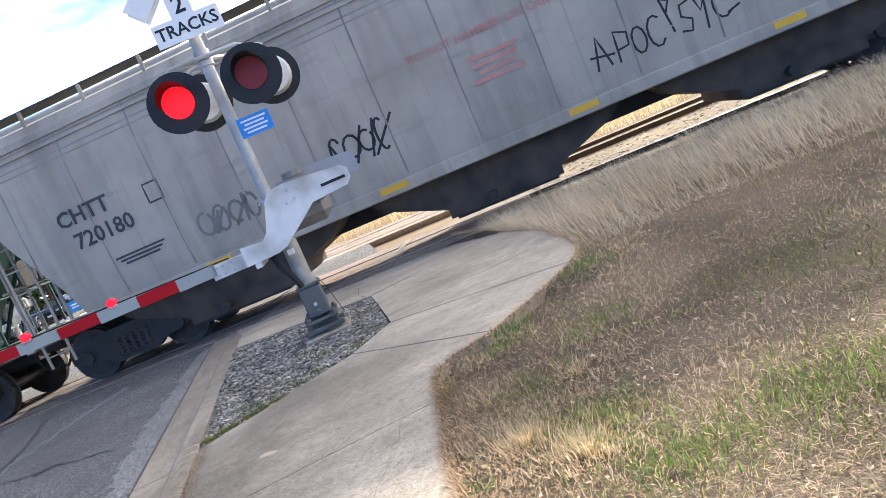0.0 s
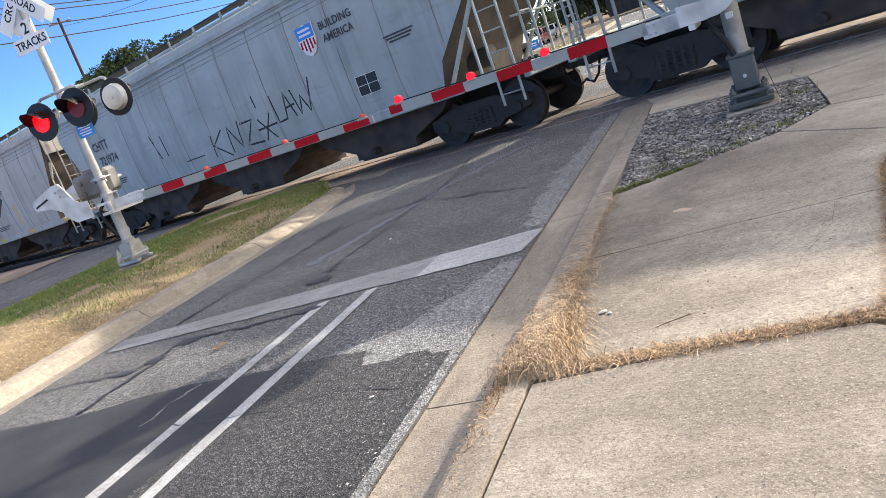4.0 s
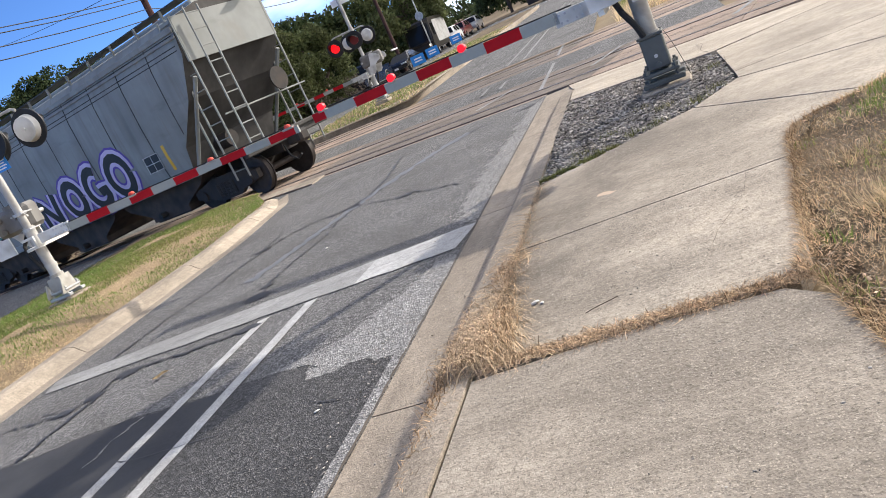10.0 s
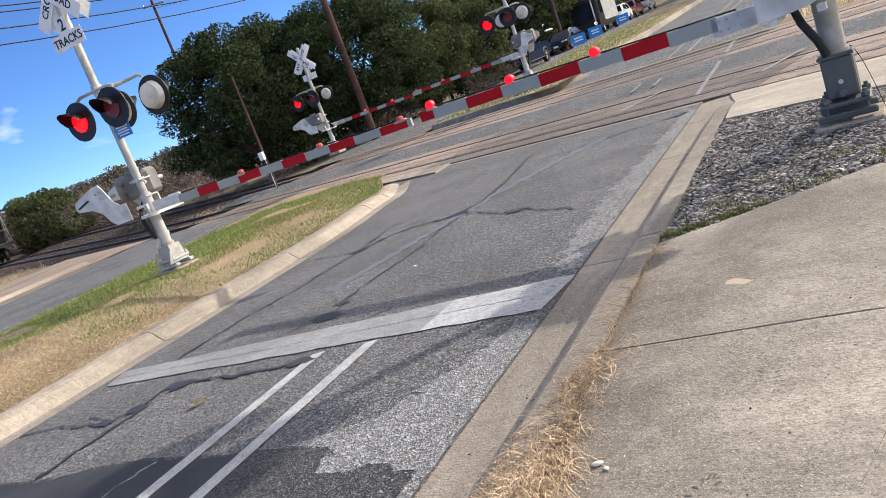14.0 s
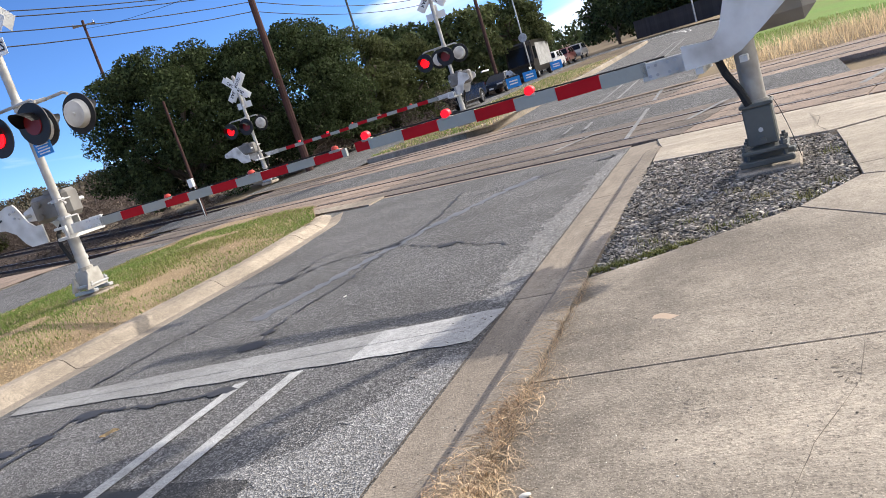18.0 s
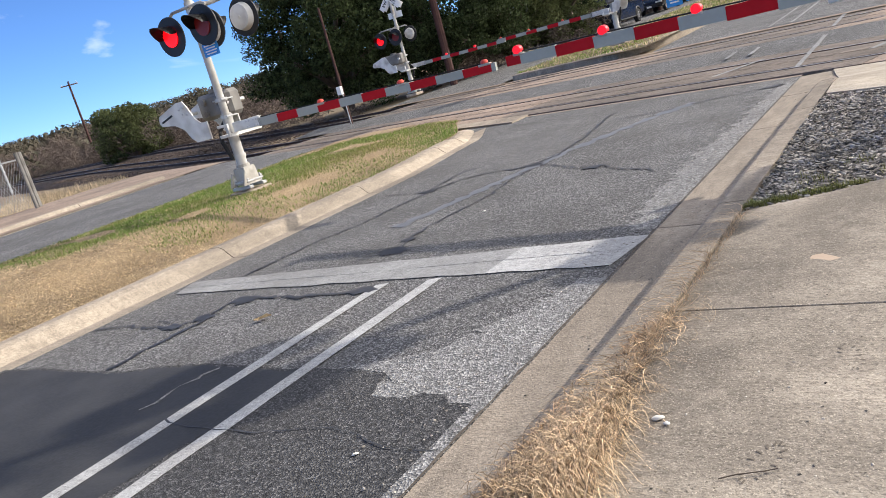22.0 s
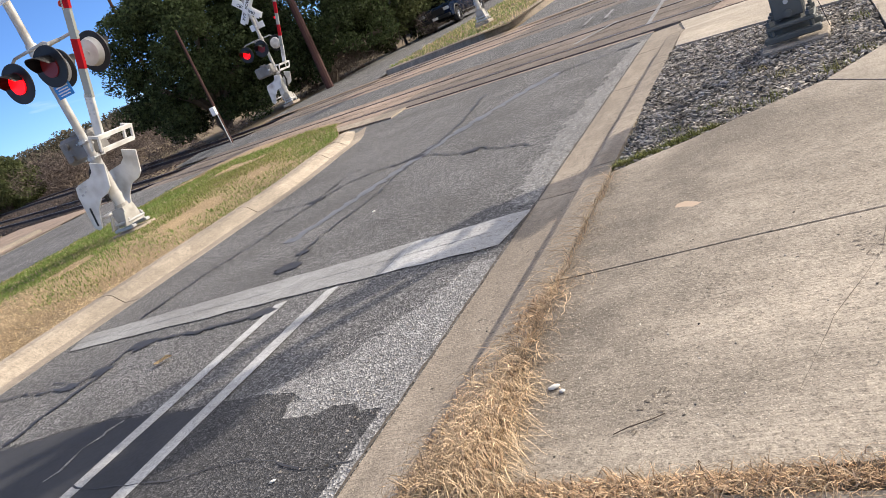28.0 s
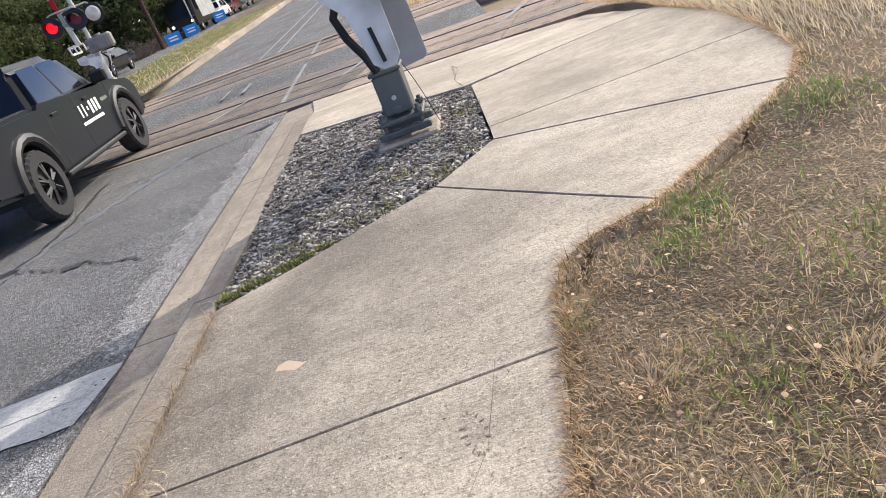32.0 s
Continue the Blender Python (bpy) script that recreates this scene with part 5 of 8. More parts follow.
def lamp_head(parent, x, y, z, turn, lens, back=WHITE):
    """A round signal head with its black disc, hood and lens; it faces local -y before the turn."""
    m = pose(x, y, z, 0, 0, turn)
    bm = bmesh.new()
    rod(bm, (0, 0.0, 0), (0, 0.018, 0), 0.3, 28)
    bmesh.ops.transform(bm, matrix=m, verts=bm.verts)
    disc = part("backboard", bm, BLACK, parent, "round black backboard", True)
    bm = bmesh.new()
    rims = []
    for k in range(-6, 8):
        a = math.pi / 2 + k * 0.24
        d = 0.3 * max(0.25, math.sin(a) * 0.6 + 0.45)
        rims.append([bm.verts.new((0.165 * math.cos(a), -0.01, 0.165 * math.sin(a))), bm.verts.new((0.17 * math.cos(a), -d, 0.17 * math.sin(a)))])
    for p, q in zip(rims, rims[1:]):
        bm.faces.new((p[0], q[0], q[1], p[1]))
    bmesh.ops.solidify(bm, geom=bm.faces[:], thickness=0.006)
    bmesh.ops.transform(bm, matrix=m, verts=bm.verts)
    part("hood", bm, BLACK, disc)
    bm = bmesh.new()
    rod(bm, (0, -0.02, 0), (0, 0.0, 0), 0.155, 24)
    bmesh.ops.transform(bm, matrix=m, verts=bm.verts)
    part("lens", bm, lens, disc, "round red signal lens", True)
    bm = bmesh.new()
    rod(bm, (0, 0.018, 0), (0, 0.11, 0), 0.215, 22, 0.19)
    rod(bm, (0, 0.11, 0), (0, 0.13, 0), 0.03, 8)
    bmesh.ops.transform(bm, matrix=m, verts=bm.verts)
    part("housing", bm, back, disc, "grey lamp housing", True)


def crossing_gate(m, label, side, arm_len, tilt, lit, far=False, mast_top=4.75, cross=True, lean=0.0, zl=2.72, boxed=False, reach=1.0):
    """Gate with flashing lights. side: +1 arm towards local +x, -1 towards -x. Local -y faces the traffic."""
    gate = thing("crossing_gate", m, label, "crossing gate", "crossing gates")
    s = side
    bm = bmesh.new()
    box(bm, 0.5, 0.5, 0.1, 0, 0, 0.0, bevel=0.015)
    part("footing", bm, KERB, gate, "concrete footing")
    bm = bmesh.new()
    box(bm, 0.42, 0.09, 0.05, 0, -0.15, 0.1, bevel=0.01)
    box(bm, 0.42, 0.09, 0.05, 0, 0.15, 0.1, bevel=0.01)
    box(bm, 0.36, 0.36, 0.035, 0, 0, 0.19, bevel=0.01)
    for x in (-0.145, 0.145):
        for y in (-0.145, 0.145):
            rod(bm, (x, y, 0.08), (x, y, 0.27), 0.018, 6)
            rod(bm, (x, y, 0.215), (x, y, 0.245), 0.035, 6)
    part("base_plate", bm, GALV if not boxed else GREYBOX, gate)
    if boxed:
        bm = bmesh.new()
        box(bm, 0.23, 0.23, 0.32, 0, 0, 0.39, bevel=0.012)
        box(bm, 0.26, 0.26, 0.03, 0, 0, 0.565, bevel=0.008)
        rod(bm, (0, -0.1, 0.27), (0, -0.15, 0.27), 0.03, 8)
        junction = part("junction_box", bm, GREYBOX, gate, "grey steel junction box")
        bm = bmesh.new()
        rod(bm, (0, -0.11, 0.36), (0, -0.13, 0.36), 0.02, 6)
        part("latch", bm, GALV, junction)
        bm = bmesh.new()
        tube(bm, [(0.1 + 0.15 * f, 0.02 + 0.06 * f, 0.6 + 0.06 * f * (1 - f) - 0.58 * f ** 1.5) for f in np.linspace(0, 1, 12)], 0.003, 5)
        part("wire", bm, RUBBER, gate, "thin loose black wire")
    else:
        bm = bmesh.new()
        plate(bm, [(-0.12, 0.42), (-0.17, 0.14), (0.17, 0.14), (0.12, 0.42)], 0.24)
        rod(bm, (0, 0, 0.41), (0, 0, 0.47), 0.11, 14)
        junction = part("base_casting", bm, DULLWHITE, gate, "flared off-white base casting")
        for x in (-0.15, 0.15):
            bm = bmesh.new()
            plate(bm, [(0, 0.36), (-0.1, 0.14), (0.1, 0.14)], 0.03, pose(x, -0.16, 0, 0, 0, 90))
            part("rib", bm, DULLWHITE, junction)
    bm = bmesh.new()
    rod(bm, (0, 0, 0.57 if boxed else 0.46), (0, 0, 1.3), 0.085 if not boxed else 0.088, 16)
    rod(bm, (0, 0, 0.58), (0, 0, 0.6 if boxed else 0.64), 0.1, 16)
    part("mast_sleeve", bm, SILVER if not boxed else DULLWHITE, gate, "", True)
    bm = bmesh.new()
    rod(bm, (0, 0, 1.3), (0, 0, mast_top), 0.062, 16)
    rod(bm, (0, 0, mast_top), (0, 0, mast_top + 0.05), 0.068, 12, 0.02)
    part("mast", bm, SILVER, gate, "silver painted steel mast", True)
    bm = bmesh.new()
    tube(bm, [(-0.14, 0.06, 1.2), (-0.22, -0.03, 1.04), (-0.17, -0.1, 0.88), (-0.09, -0.12, 0.72), (-0.05, -0.11, 0.58)], 0.032)
    part("cable", bm, RUBBER, gate, "black corrugated cable", True)
    # Machine behind the mast.
    bm = bmesh.new()
    drop = 0.14 if boxed else 0.0
    box(bm, 0.78 - drop, 0.3, 0.42, (-0.32 + 0.5 * drop) * s, 0.24, 1.46 - drop, bevel=0.1 if boxed else 0.06)
    box(bm, 0.6 - drop, 0.05, 0.34, (-0.32 + 0.5 * drop) * s, 0.4, 1.46 - drop, bevel=0.02)
    rod(bm, (-0.32 * s, 0.24, 1.66), (-0.32 * s, 0.24, 1.72), 0.12, 12)
    machine = part("gate_machine", bm, CASE, gate, "grey-brown cast gate machine case")
    for x, z in ((-0.5, 1.55), (-0.5, 1.36), (-0.2, 1.52)):
        bm = bmesh.new()
        rod(bm, (x * s, 0.1, z), (x * s, 0.05, z), 0.05, 10)
        part("cover_boss", bm, CASE, machine)
    for z in (1.25, 1.52):
        bm = bmesh.new()
        rod(bm, (0, 0, z - 0.025), (0, 0, z + 0.025), 0.1, 14)
        rod(bm, (-0.1, -0.09, z), (-0.1, 0.15, z), 0.012, 6)
        rod(bm, (0.1, -0.09, z), (0.1, 0.15, z), 0.012, 6)
        part("clamp", bm, GALV, machine)
    # Lights: two heads to the traffic, two back to back behind them, on crossarms.
    back = 0.16 if boxed else 0.3
    for dx, y in ((0.0, -0.08), (back, 0.24)):
        bm = bmesh.new()
        tube(bm, [(dx - 0.42, y, zl + 0.3), (dx - 0.34, y, zl + 0.34), (dx + 0.34, y, zl + 0.34), (dx + 0.42, y, zl + 0.3)], 0.024)
        rod(bm, (0, 0, zl + 0.34), (dx, y, zl + 0.34), 0.03, 8)
        part("crossarm", bm, SILVER, gate, "", True)
    bm = bmesh.new()
    rod(bm, (0, 0, zl + 0.26), (0, 0, zl + 0.42), 0.08, 12)
    part("crossarm_collar", bm, SILVER, gate, "", True)
    for x, a in ((-0.38, lit[0]), (0.38, lit[1])):
        lamp_head(gate, x, -0.22, zl, lean, LIT if a else DIM)
        lamp_head(gate, x + back, 0.36, zl, 180 + lean, LIT if a else DIM)
    # Crossbuck and track-count plate.
    if cross:
        for face in (-1, 1):
            y0 = face * 0.085
            for k, (ang, text) in enumerate(((45, "CROSSING"), (-45, "RAIL   ROAD"))):
                mm = pose(0, y0 + face * 0.006 * k, mast_top - 0.42, 0, -ang, 0)
                bm = bmesh.new()
                box(bm, 1.22, 0.004, 0.23, bevel=0.0)
                bmesh.ops.transform(bm, matrix=mm, verts=bm.verts)
                blade = part("crossbuck_board", bm, SIGN_WHITE, gate, "white crossbuck board")
                turned = mm @ pose(0, face * 0.004, 0, 90 if face < 0 else -90, 0, 0 if face < 0 else 180)
                if face < 0 or far:
                    lettering(text, 0.17, blade, turned, SIGN_BLACK, wide=1.0 if k == 0 else 0.92)
            if face < 0:
                bm = bmesh.new()
                zt = mast_top - 1.12
                plate(bm, [(-0.34, -0.115), (0.34, -0.115), (0.34, 0.115), (0.115, 0.115), (0.115, 0.34), (-0.115, 0.34), (-0.115, 0.115), (-0.34, 0.115)], 0.004, pose(0, y0 - 0.02, zt))
                sign = part("track_count_plate", bm, SIGN_WHITE, gate, "white plate with black letters")
                lettering("TRACKS", 0.17, sign, pose(0, y0 - 0.025, zt, 90), SIGN_BLACK)
                lettering("2", 0.24, sign, pose(0, y0 - 0.025, zt + 0.22, 90), SIGN_BLACK)
                for z in (zt, mast_top - 0.42):
                    bm = bmesh.new()
                    rod(bm, (0, y0 - 0.015, z), (0, 0, z), 0.018, 6)
                    rod(bm, (0, 0, z - 0.02), (0, 0, z + 0.02), 0.072, 12)
                    part("sign_bracket", bm, GALV, gate)
    bm = bmesh.new()
    box(bm, 0.34, 0.006, 0.2, 0.2, -0.05, 2.28, bevel=0.0)
    board = part("notice_plate", bm, BLUE, gate, "small blue notice plate")
    bm = bmesh.new()
    for i in range(4):
        box(bm, 0.26 - 0.05 * (i % 2), 0.002, 0.018, 0.2, -0.055, 2.34 - 0.04 * i)
    part("notice_lines", bm, SIGN_WHITE, board)
    # Arm on its pivot.
    pivot = new("gate_arm")
    pivot.parent = gate
    base = pose(0, 0, 1.46)
    pivot.matrix_local = base
    pivot["label"] = "red and white striped gate arm on a white bracket"

    def on_arm(name, bm, mat, parent=pivot, label="", smooth=False):
        bmesh.ops.translate(bm, vec=(-0.1 * s, 0, -0.1), verts=bm.verts)
        return part(name, bm, mat, parent, label, smooth)

    shape = [(-1.16, 0.0), (-1.2, 0.06), (-1.17, 0.16), (-0.66, 0.3), (-0.52, 0.3), (-0.46, 0.22), (-0.34, -0.02), (-0.24, -0.1), (-0.1, -0.1), (-0.1, -0.38), (-0.45, -0.38), (-0.56, -0.3), (-0.66, -0.14), (-0.85, -0.04)]
    if boxed:
        shape = [(-0.7, 0.21), (-0.76, 0.16), (-0.76, 0.06), (-0.7, 0.0), (-0.31, -0.03), (-0.15, -0.15), (0.0, -0.26), (0.1, -0.33), (0.19, -0.36), (0.54, -0.37), (0.54, -0.17), (0.3, -0.19), (0.23, -0.12), (0.13, 0.15), (0.06, 0.24), (-0.1, 0.26)]
    for y in (-0.24, 0.44):
        bm = bmesh.new()
        if boxed and y > 0:
            shape = [(-0.86, 0.33), (-0.9, 0.29), (-0.9, 0.1), (-0.2, 0.0), (0.0, -0.26), (0.19, -0.36), (0.5, -0.36), (0.5, -0.2), (0.3, -0.2), (0.13, 0.15), (0.0, 0.3), (-0.3, 0.36)]
        plate(bm, [(s * (x * reach if x < 0 else x), z) for x, z in (shape if s > 0 else shape[::-1])], 0.022, pose(0, y, 0))
        if boxed:
            on_arm("bracket", bm, WHITE if y < 0 else SHADE_GREY, label="white painted steel bracket plate" if y < 0 else "white counterweight plate toned grey for shade")
            continue
        on_arm("bracket", bm, WHITE, label="white painted steel bracket plate")
        for z in (-0.24, -0.4):
            bm = bmesh.new()
            box(bm, 0.22, 0.04, 0.04, 0.2 * s, y, z, bevel=0.006)
            on_arm("frame_bar", bm, WHITE)
        bm = bmesh.new()
        box(bm, 0.04, 0.036, 0.2, 0.3 * s, y, -0.32)
        on_arm("frame_end", bm, WHITE)
    bm = bmesh.new()
    box(bm, 0.3 if not boxed else 0.26, 0.012, 0.03, (-0.98 if not boxed else -0.58) * s, -0.256, 0.09, ry=-14 * s if not boxed else 0)
    on_arm("slot", bm, BLACK)
    for x, z in ((-0.62, 0.18), (-0.52, 0.2), (-0.56, 0.1), (-0.47, 0.08)):
        bm = bmesh.new()
        x, z = (x + 0.4, z - 0.02) if boxed else (x, z)
        rod(bm, (x * s, -0.25, z), (x * s, -0.275, z), 0.018, 6)
        on_arm("bolt", bm, GALV)
    bm = bmesh.new()
    rod(bm, (0.1 * s, 0.07, 0.1), (0.1 * s, 0.46, 0.1), 0.035, 10)
    on_arm("pivot_shaft", bm, GALV)
    bm = bmesh.new()
    tie = -0.3 if boxed else -1.05
    rod(bm, (tie * s, -0.25, 0.08), (tie * s, 0.46, 0.08), 0.03, 8)
    on_arm("tie_rod", bm, GALV)
    for x in (0.1, 0.44 if boxed else 0.3):
        bm = bmesh.new()
        box(bm, 0.06, 0.66, 0.05, x * s, 0.1, -0.4)
        on_arm("cross_bar", bm, WHITE)
    bm = bmesh.new()
    box(bm, 0.62, 0.05, 0.15, 0.6 * s, -0.1, -0.3, bevel=0.006)
    on_arm("arm_clamp", bm, WHITE, label="white arm clamp with bolts")
    for x in (0.62, 0.68, 0.78, 0.84):
        for z in (-0.26, -0.34):
            bm = bmesh.new()
            rod(bm, (x * s, -0.14, z), (x * s, -0.05, z), 0.014, 6)
            on_arm("bolt", bm, GALV)
    x, k = 0.86, 0
    rest = arm_len - 0.1
    while x < rest - 0.05:
        w = min(0.41, rest - x)
        h = 0.13 - 0.03 * x / arm_len
        bm = bmesh.new()
        box(bm, w - 0.002, 0.05, h, s * (x + w / 2), -0.1, -0.3 + math.tan(radians(tilt)) * (x + w / 2))
        on_arm("stripe", bm, (SHADE_SHEET, RED_SHEET)[k % 2])
        x += w
        k += 1
    for i, x in enumerate(((0.42 if not boxed else 0.48) * arm_len, 0.7 * arm_len, rest - 0.15)):
        z = -0.21 + math.tan(radians(tilt)) * x
        bm = bmesh.new()
        if s < 0:
            rod(bm, (s * x, -0.13, z), (s * x, -0.07, z), 0.046, 16)
            rod(bm, (s * x, -0.138, z), (s * x, -0.13, z), 0.036, 16, 0.046)
        else:
            rod(bm, (s * x, -0.1, z - 0.022), (s * x, -0.1, z + 0.006), 0.05, 14, 0.046)
            rod(bm, (s * x, -0.1, z + 0.006), (s * x, -0.1, z + 0.024), 0.046, 14, 0.026)
        lampart = on_arm("arm_lamp", bm, LAMP if s < 0 else AMBER, label="round red lamp on the arm", smooth=True)
        bm = bmesh.new()
        box(bm, 0.17 if s > 0 else 0.11, 0.07, 0.03, s * x, -0.1, z - 0.04, bevel=0.008)
        on_arm("lamp_foot", bm, DULLWHITE, lampart)
    bm = bmesh.new()
    tube(bm, [(s * 0.7, -0.1, -0.23 + math.tan(radians(tilt)) * 0.7)] + [(s * x, -0.1, -0.232 + math.tan(radians(tilt)) * x) for x in np.linspace(1, rest - 0.2, 6)], 0.008, 5)
    on_arm("arm_cable", bm, RUBBER)
    return gate, (pivot, base, s)


GATE_R, ARM_R = crossing_gate(pose(1.82, 2.05, 0.14, 0, 0, -4), "crossing gate with flashing lights standing in gravel", -1, 4.0, 1.5, (1, 0), mast_top=4.5, boxed=True)
GATE_L, ARM_L = crossing_gate(pose(-7.72, 3.35, 0.27, 0, 0, 2), "crossing gate with flashing lights on the grass median", 1, 5.12, -1.0, (1, 0), mast_top=4.88, zl=2.62)
GATE_B, ARM_B = crossing_gate(pose(-15.8, 19.6, 0.45, 0, 0, 180), "far crossing gate with flashing lights beside the lane", -1, 4.6, 0.0, (0, 1), far=True, mast_top=4.2, zl=2.27)
GATE_C, ARM_C = crossing_gate(pose(-7.1, 19.2, 0.5, 0, 0, 180), "far crossing gate with flashing lights on the median", 1, 4.6, 0.0, (0, 1), far=True, reach=0.5, zl=2.27)
structure("pavement_nose", slab([(-5.2, track_y(5.75, -5.2)), (-5.2, track_y(6.42, -5.2)), (-11.0, track_y(6.42, -11.0)), (-11.0, track_y(5.75, -11.0))], lambda x, y: rise(x, y) + 0.03, 0.1), KERB, "pale concrete apron at the end of the median")

# ---- train ----
UNDER = material("grimy black steel", (0.03, 0.027, 0.025), 0.8, spread=0.4, grain=14, stain=3, second=(0.055, 0.042, 0.034))
WHEEL = material("worn wheel steel", (0.06, 0.05, 0.045), 0.6, metal=0.4, spread=0.3, grain=12, stain=4)
BROWN = material("rust-stained hopper end", (0.115, 0.088, 0.07), 0.85, spread=0.4, grain=6, stain=0.9, second=(0.035, 0.029, 0.024))
SOOT = material("sooty grey slope sheet", (0.06, 0.056, 0.052), 0.85, spread=0.4, grain=6, stain=0.9, second=(0.025, 0.023, 0.021))
GRIMY = material("brown grimy steel", (0.075, 0.055, 0.042), 0.85, spread=0.4, grain=10, stain=2.5, second=(0.035, 0.03, 0.027))
WALK = material("dark roof grating", (0.05, 0.056, 0.055), 0.7, metal=0.2, spread=0.3, grain=30, stain=2)
YELLOW = material("yellow reflector", (0.72, 0.42, 0.04), 0.5, spread=0.1, grain=20, bump=0)
INK = material("black spray paint", (0.02, 0.022, 0.024), 0.6, spread=0.3, grain=10, stain=3, bump=0)
STENCIL = material("dark stencil paint", (0.05, 0.05, 0.055), 0.6, spread=0.2, grain=20, bump=0)
PALE = material("pale stencil paint", (0.75, 0.73, 0.7), 0.6, spread=0.1, grain=20, bump=0)
VIOLET = material("violet spray paint", (0.12, 0.07, 0.35), 0.6, spread=0.2, grain=10, bump=0)
LILAC = material("lilac spray paint", (0.6, 0.52, 0.72), 0.6, spread=0.1, grain=10, bump=0)
FADED = material("faded grey spray paint", (0.2, 0.185, 0.16), 0.7, spread=0.2, grain=10, bump=0)
REDDISH = material("faded red stencil", (0.5, 0.25, 0.2), 0.7, spread=0.2, grain=10, bump=0)


def paint(name, color, second):
    """Faded car paint with vertical rust and dirt runs."""
    m = material(name, color, 0.6, spread=0.1, grain=5, stain=0.7, second=second, bump=0.05, spec=0.35)
    n, l = m.node_tree.nodes, m.node_tree.links
    b = n["Principled BSDF"]
    src = b.inputs["Base Color"].links[0].from_socket
    for stretch, lo, hi, top, most in (((2.6, 0.4, 0.28), 0.5, 0.68, tuple(0.5 * c + 0.02 for c in second), 0.4), ((14.0, 1.0, 0.7), 0.58, 0.74, (0.2, 0.13, 0.08), 0.25), ((1.0, 1.0, 5.0), 0.6, 0.75, tuple(0.65 * c for c in second), 0.35)):
        co, mp, no, mr, mx = (n.new(k) for k in ("ShaderNodeTexCoord", "ShaderNodeMapping", "ShaderNodeTexNoise", "ShaderNodeMapRange", "ShaderNodeMix"))
        mp.inputs["Scale"].default_value = stretch
        no.inputs["Scale"].default_value, no.inputs["Detail"].default_value = 1.0, 6.0
        l.new(co.outputs["Object"], mp.inputs[0])
        l.new(mp.outputs[0], no.inputs["Vector"])
        mr.inputs[1].default_value, mr.inputs[2].default_value, mr.inputs[4].default_value = lo, hi, most
        l.new(no.outputs["Fac"], mr.inputs[0])
        mx.data_type = "RGBA"
        l.new(mr.outputs[0], mx.inputs[0])
        l.new(src, mx.inputs[6])
        mx.inputs[7].default_value = (*top, 1)
        src = mx.outputs[2]
    l.new(src, b.inputs["Base Color"])
    return m


SEAM = material("dirty weld seam", (0.27, 0.25, 0.22), 0.8, spread=0.3, grain=8, stain=2)


SECTION = [(-1.46, 1.15), (-1.53, 1.7), (-1.55, 2.6), (-1.53, 3.5), (-1.46, 4.05), (-1.3, 4.3), (-0.5, 4.52), (0.5, 4.52), (1.3, 4.3), (1.46, 4.05), (1.53, 3.5), (1.55, 2.6), (1.53, 1.7), (1.46, 1.15)]


def side_y(z):
    return -float(np.interp(z, [1.15, 1.7, 2.6, 3.5, 4.05], [1.46, 1.53, 1.55, 1.53, 1.46]))


def strokes(name, lines, width, parent, mat, depth=0.004, label=""):
    """Painted strokes on the near side: lines of (x, z) points."""
    out = None
    for line in lines:
        bm = bmesh.new()
        fine = [line[0]]
        for (ax, az), (bx, bz) in zip(line, line[1:]):
            k = max(1, int(math.hypot(bx - ax, bz - az) / 0.14))
            fine += [(ax + (bx - ax) * i / k, az + (bz - az) * i / k) for i in range(1, k + 1)]
        pts = [Vector((x, side_y(z) - depth, z)) for x, z in fine]
        left, right = [], []
        for i, p in enumerate(pts):
            d = pts[min(i + 1, len(pts) - 1)] - pts[max(i - 1, 0)]
            d = d.normalized() if d.length else Vector((1, 0, 0))
            n = Vector((-d.z, 0, d.x)) * width / 2
            row = []
            for q in (p + n, p, p - n):
                row.append(bm.verts.new((q.x, side_y(q.z) - depth, q.z)))
            left.append(row)
        for a, b in zip(left, left[1:]):
            for j in (0, 1):
                bm.faces.new((a[j], b[j], b[j + 1], a[j + 1]))
        out = part(name, bm, mat, parent, label)
    return out


def arc(cx, cz, rx, rz, a0, a1, n=9):
    return [(cx + rx * math.cos(radians(a0 + (a1 - a0) * i / n)), cz + rz * math.sin(radians(a0 + (a1 - a0) * i / n))) for i in range(n + 1)]


def ladder(x, y0, z0, z1, w, along_y, n):
    bm = bmesh.new()
    for k in (-w / 2, w / 2):
        p, q = ((x, y0 + k, z0), (x, y0 + k, z1)) if along_y else ((x + k, y0, z0), (x + k, y0, z1))
        rod(bm, p, q, 0.026, 6)
    for i in range(n):
        z = z0 + 0.2 + (z1 - z0 - 0.35) * i / (n - 1)
        p, q = ((x, y0 - w / 2, z), (x, y0 + w / 2, z)) if along_y else ((x - w / 2, y0, z), (x + w / 2, y0, z))
        rod(bm, p, q, 0.014, 5)
    return bm


SHARED = {}


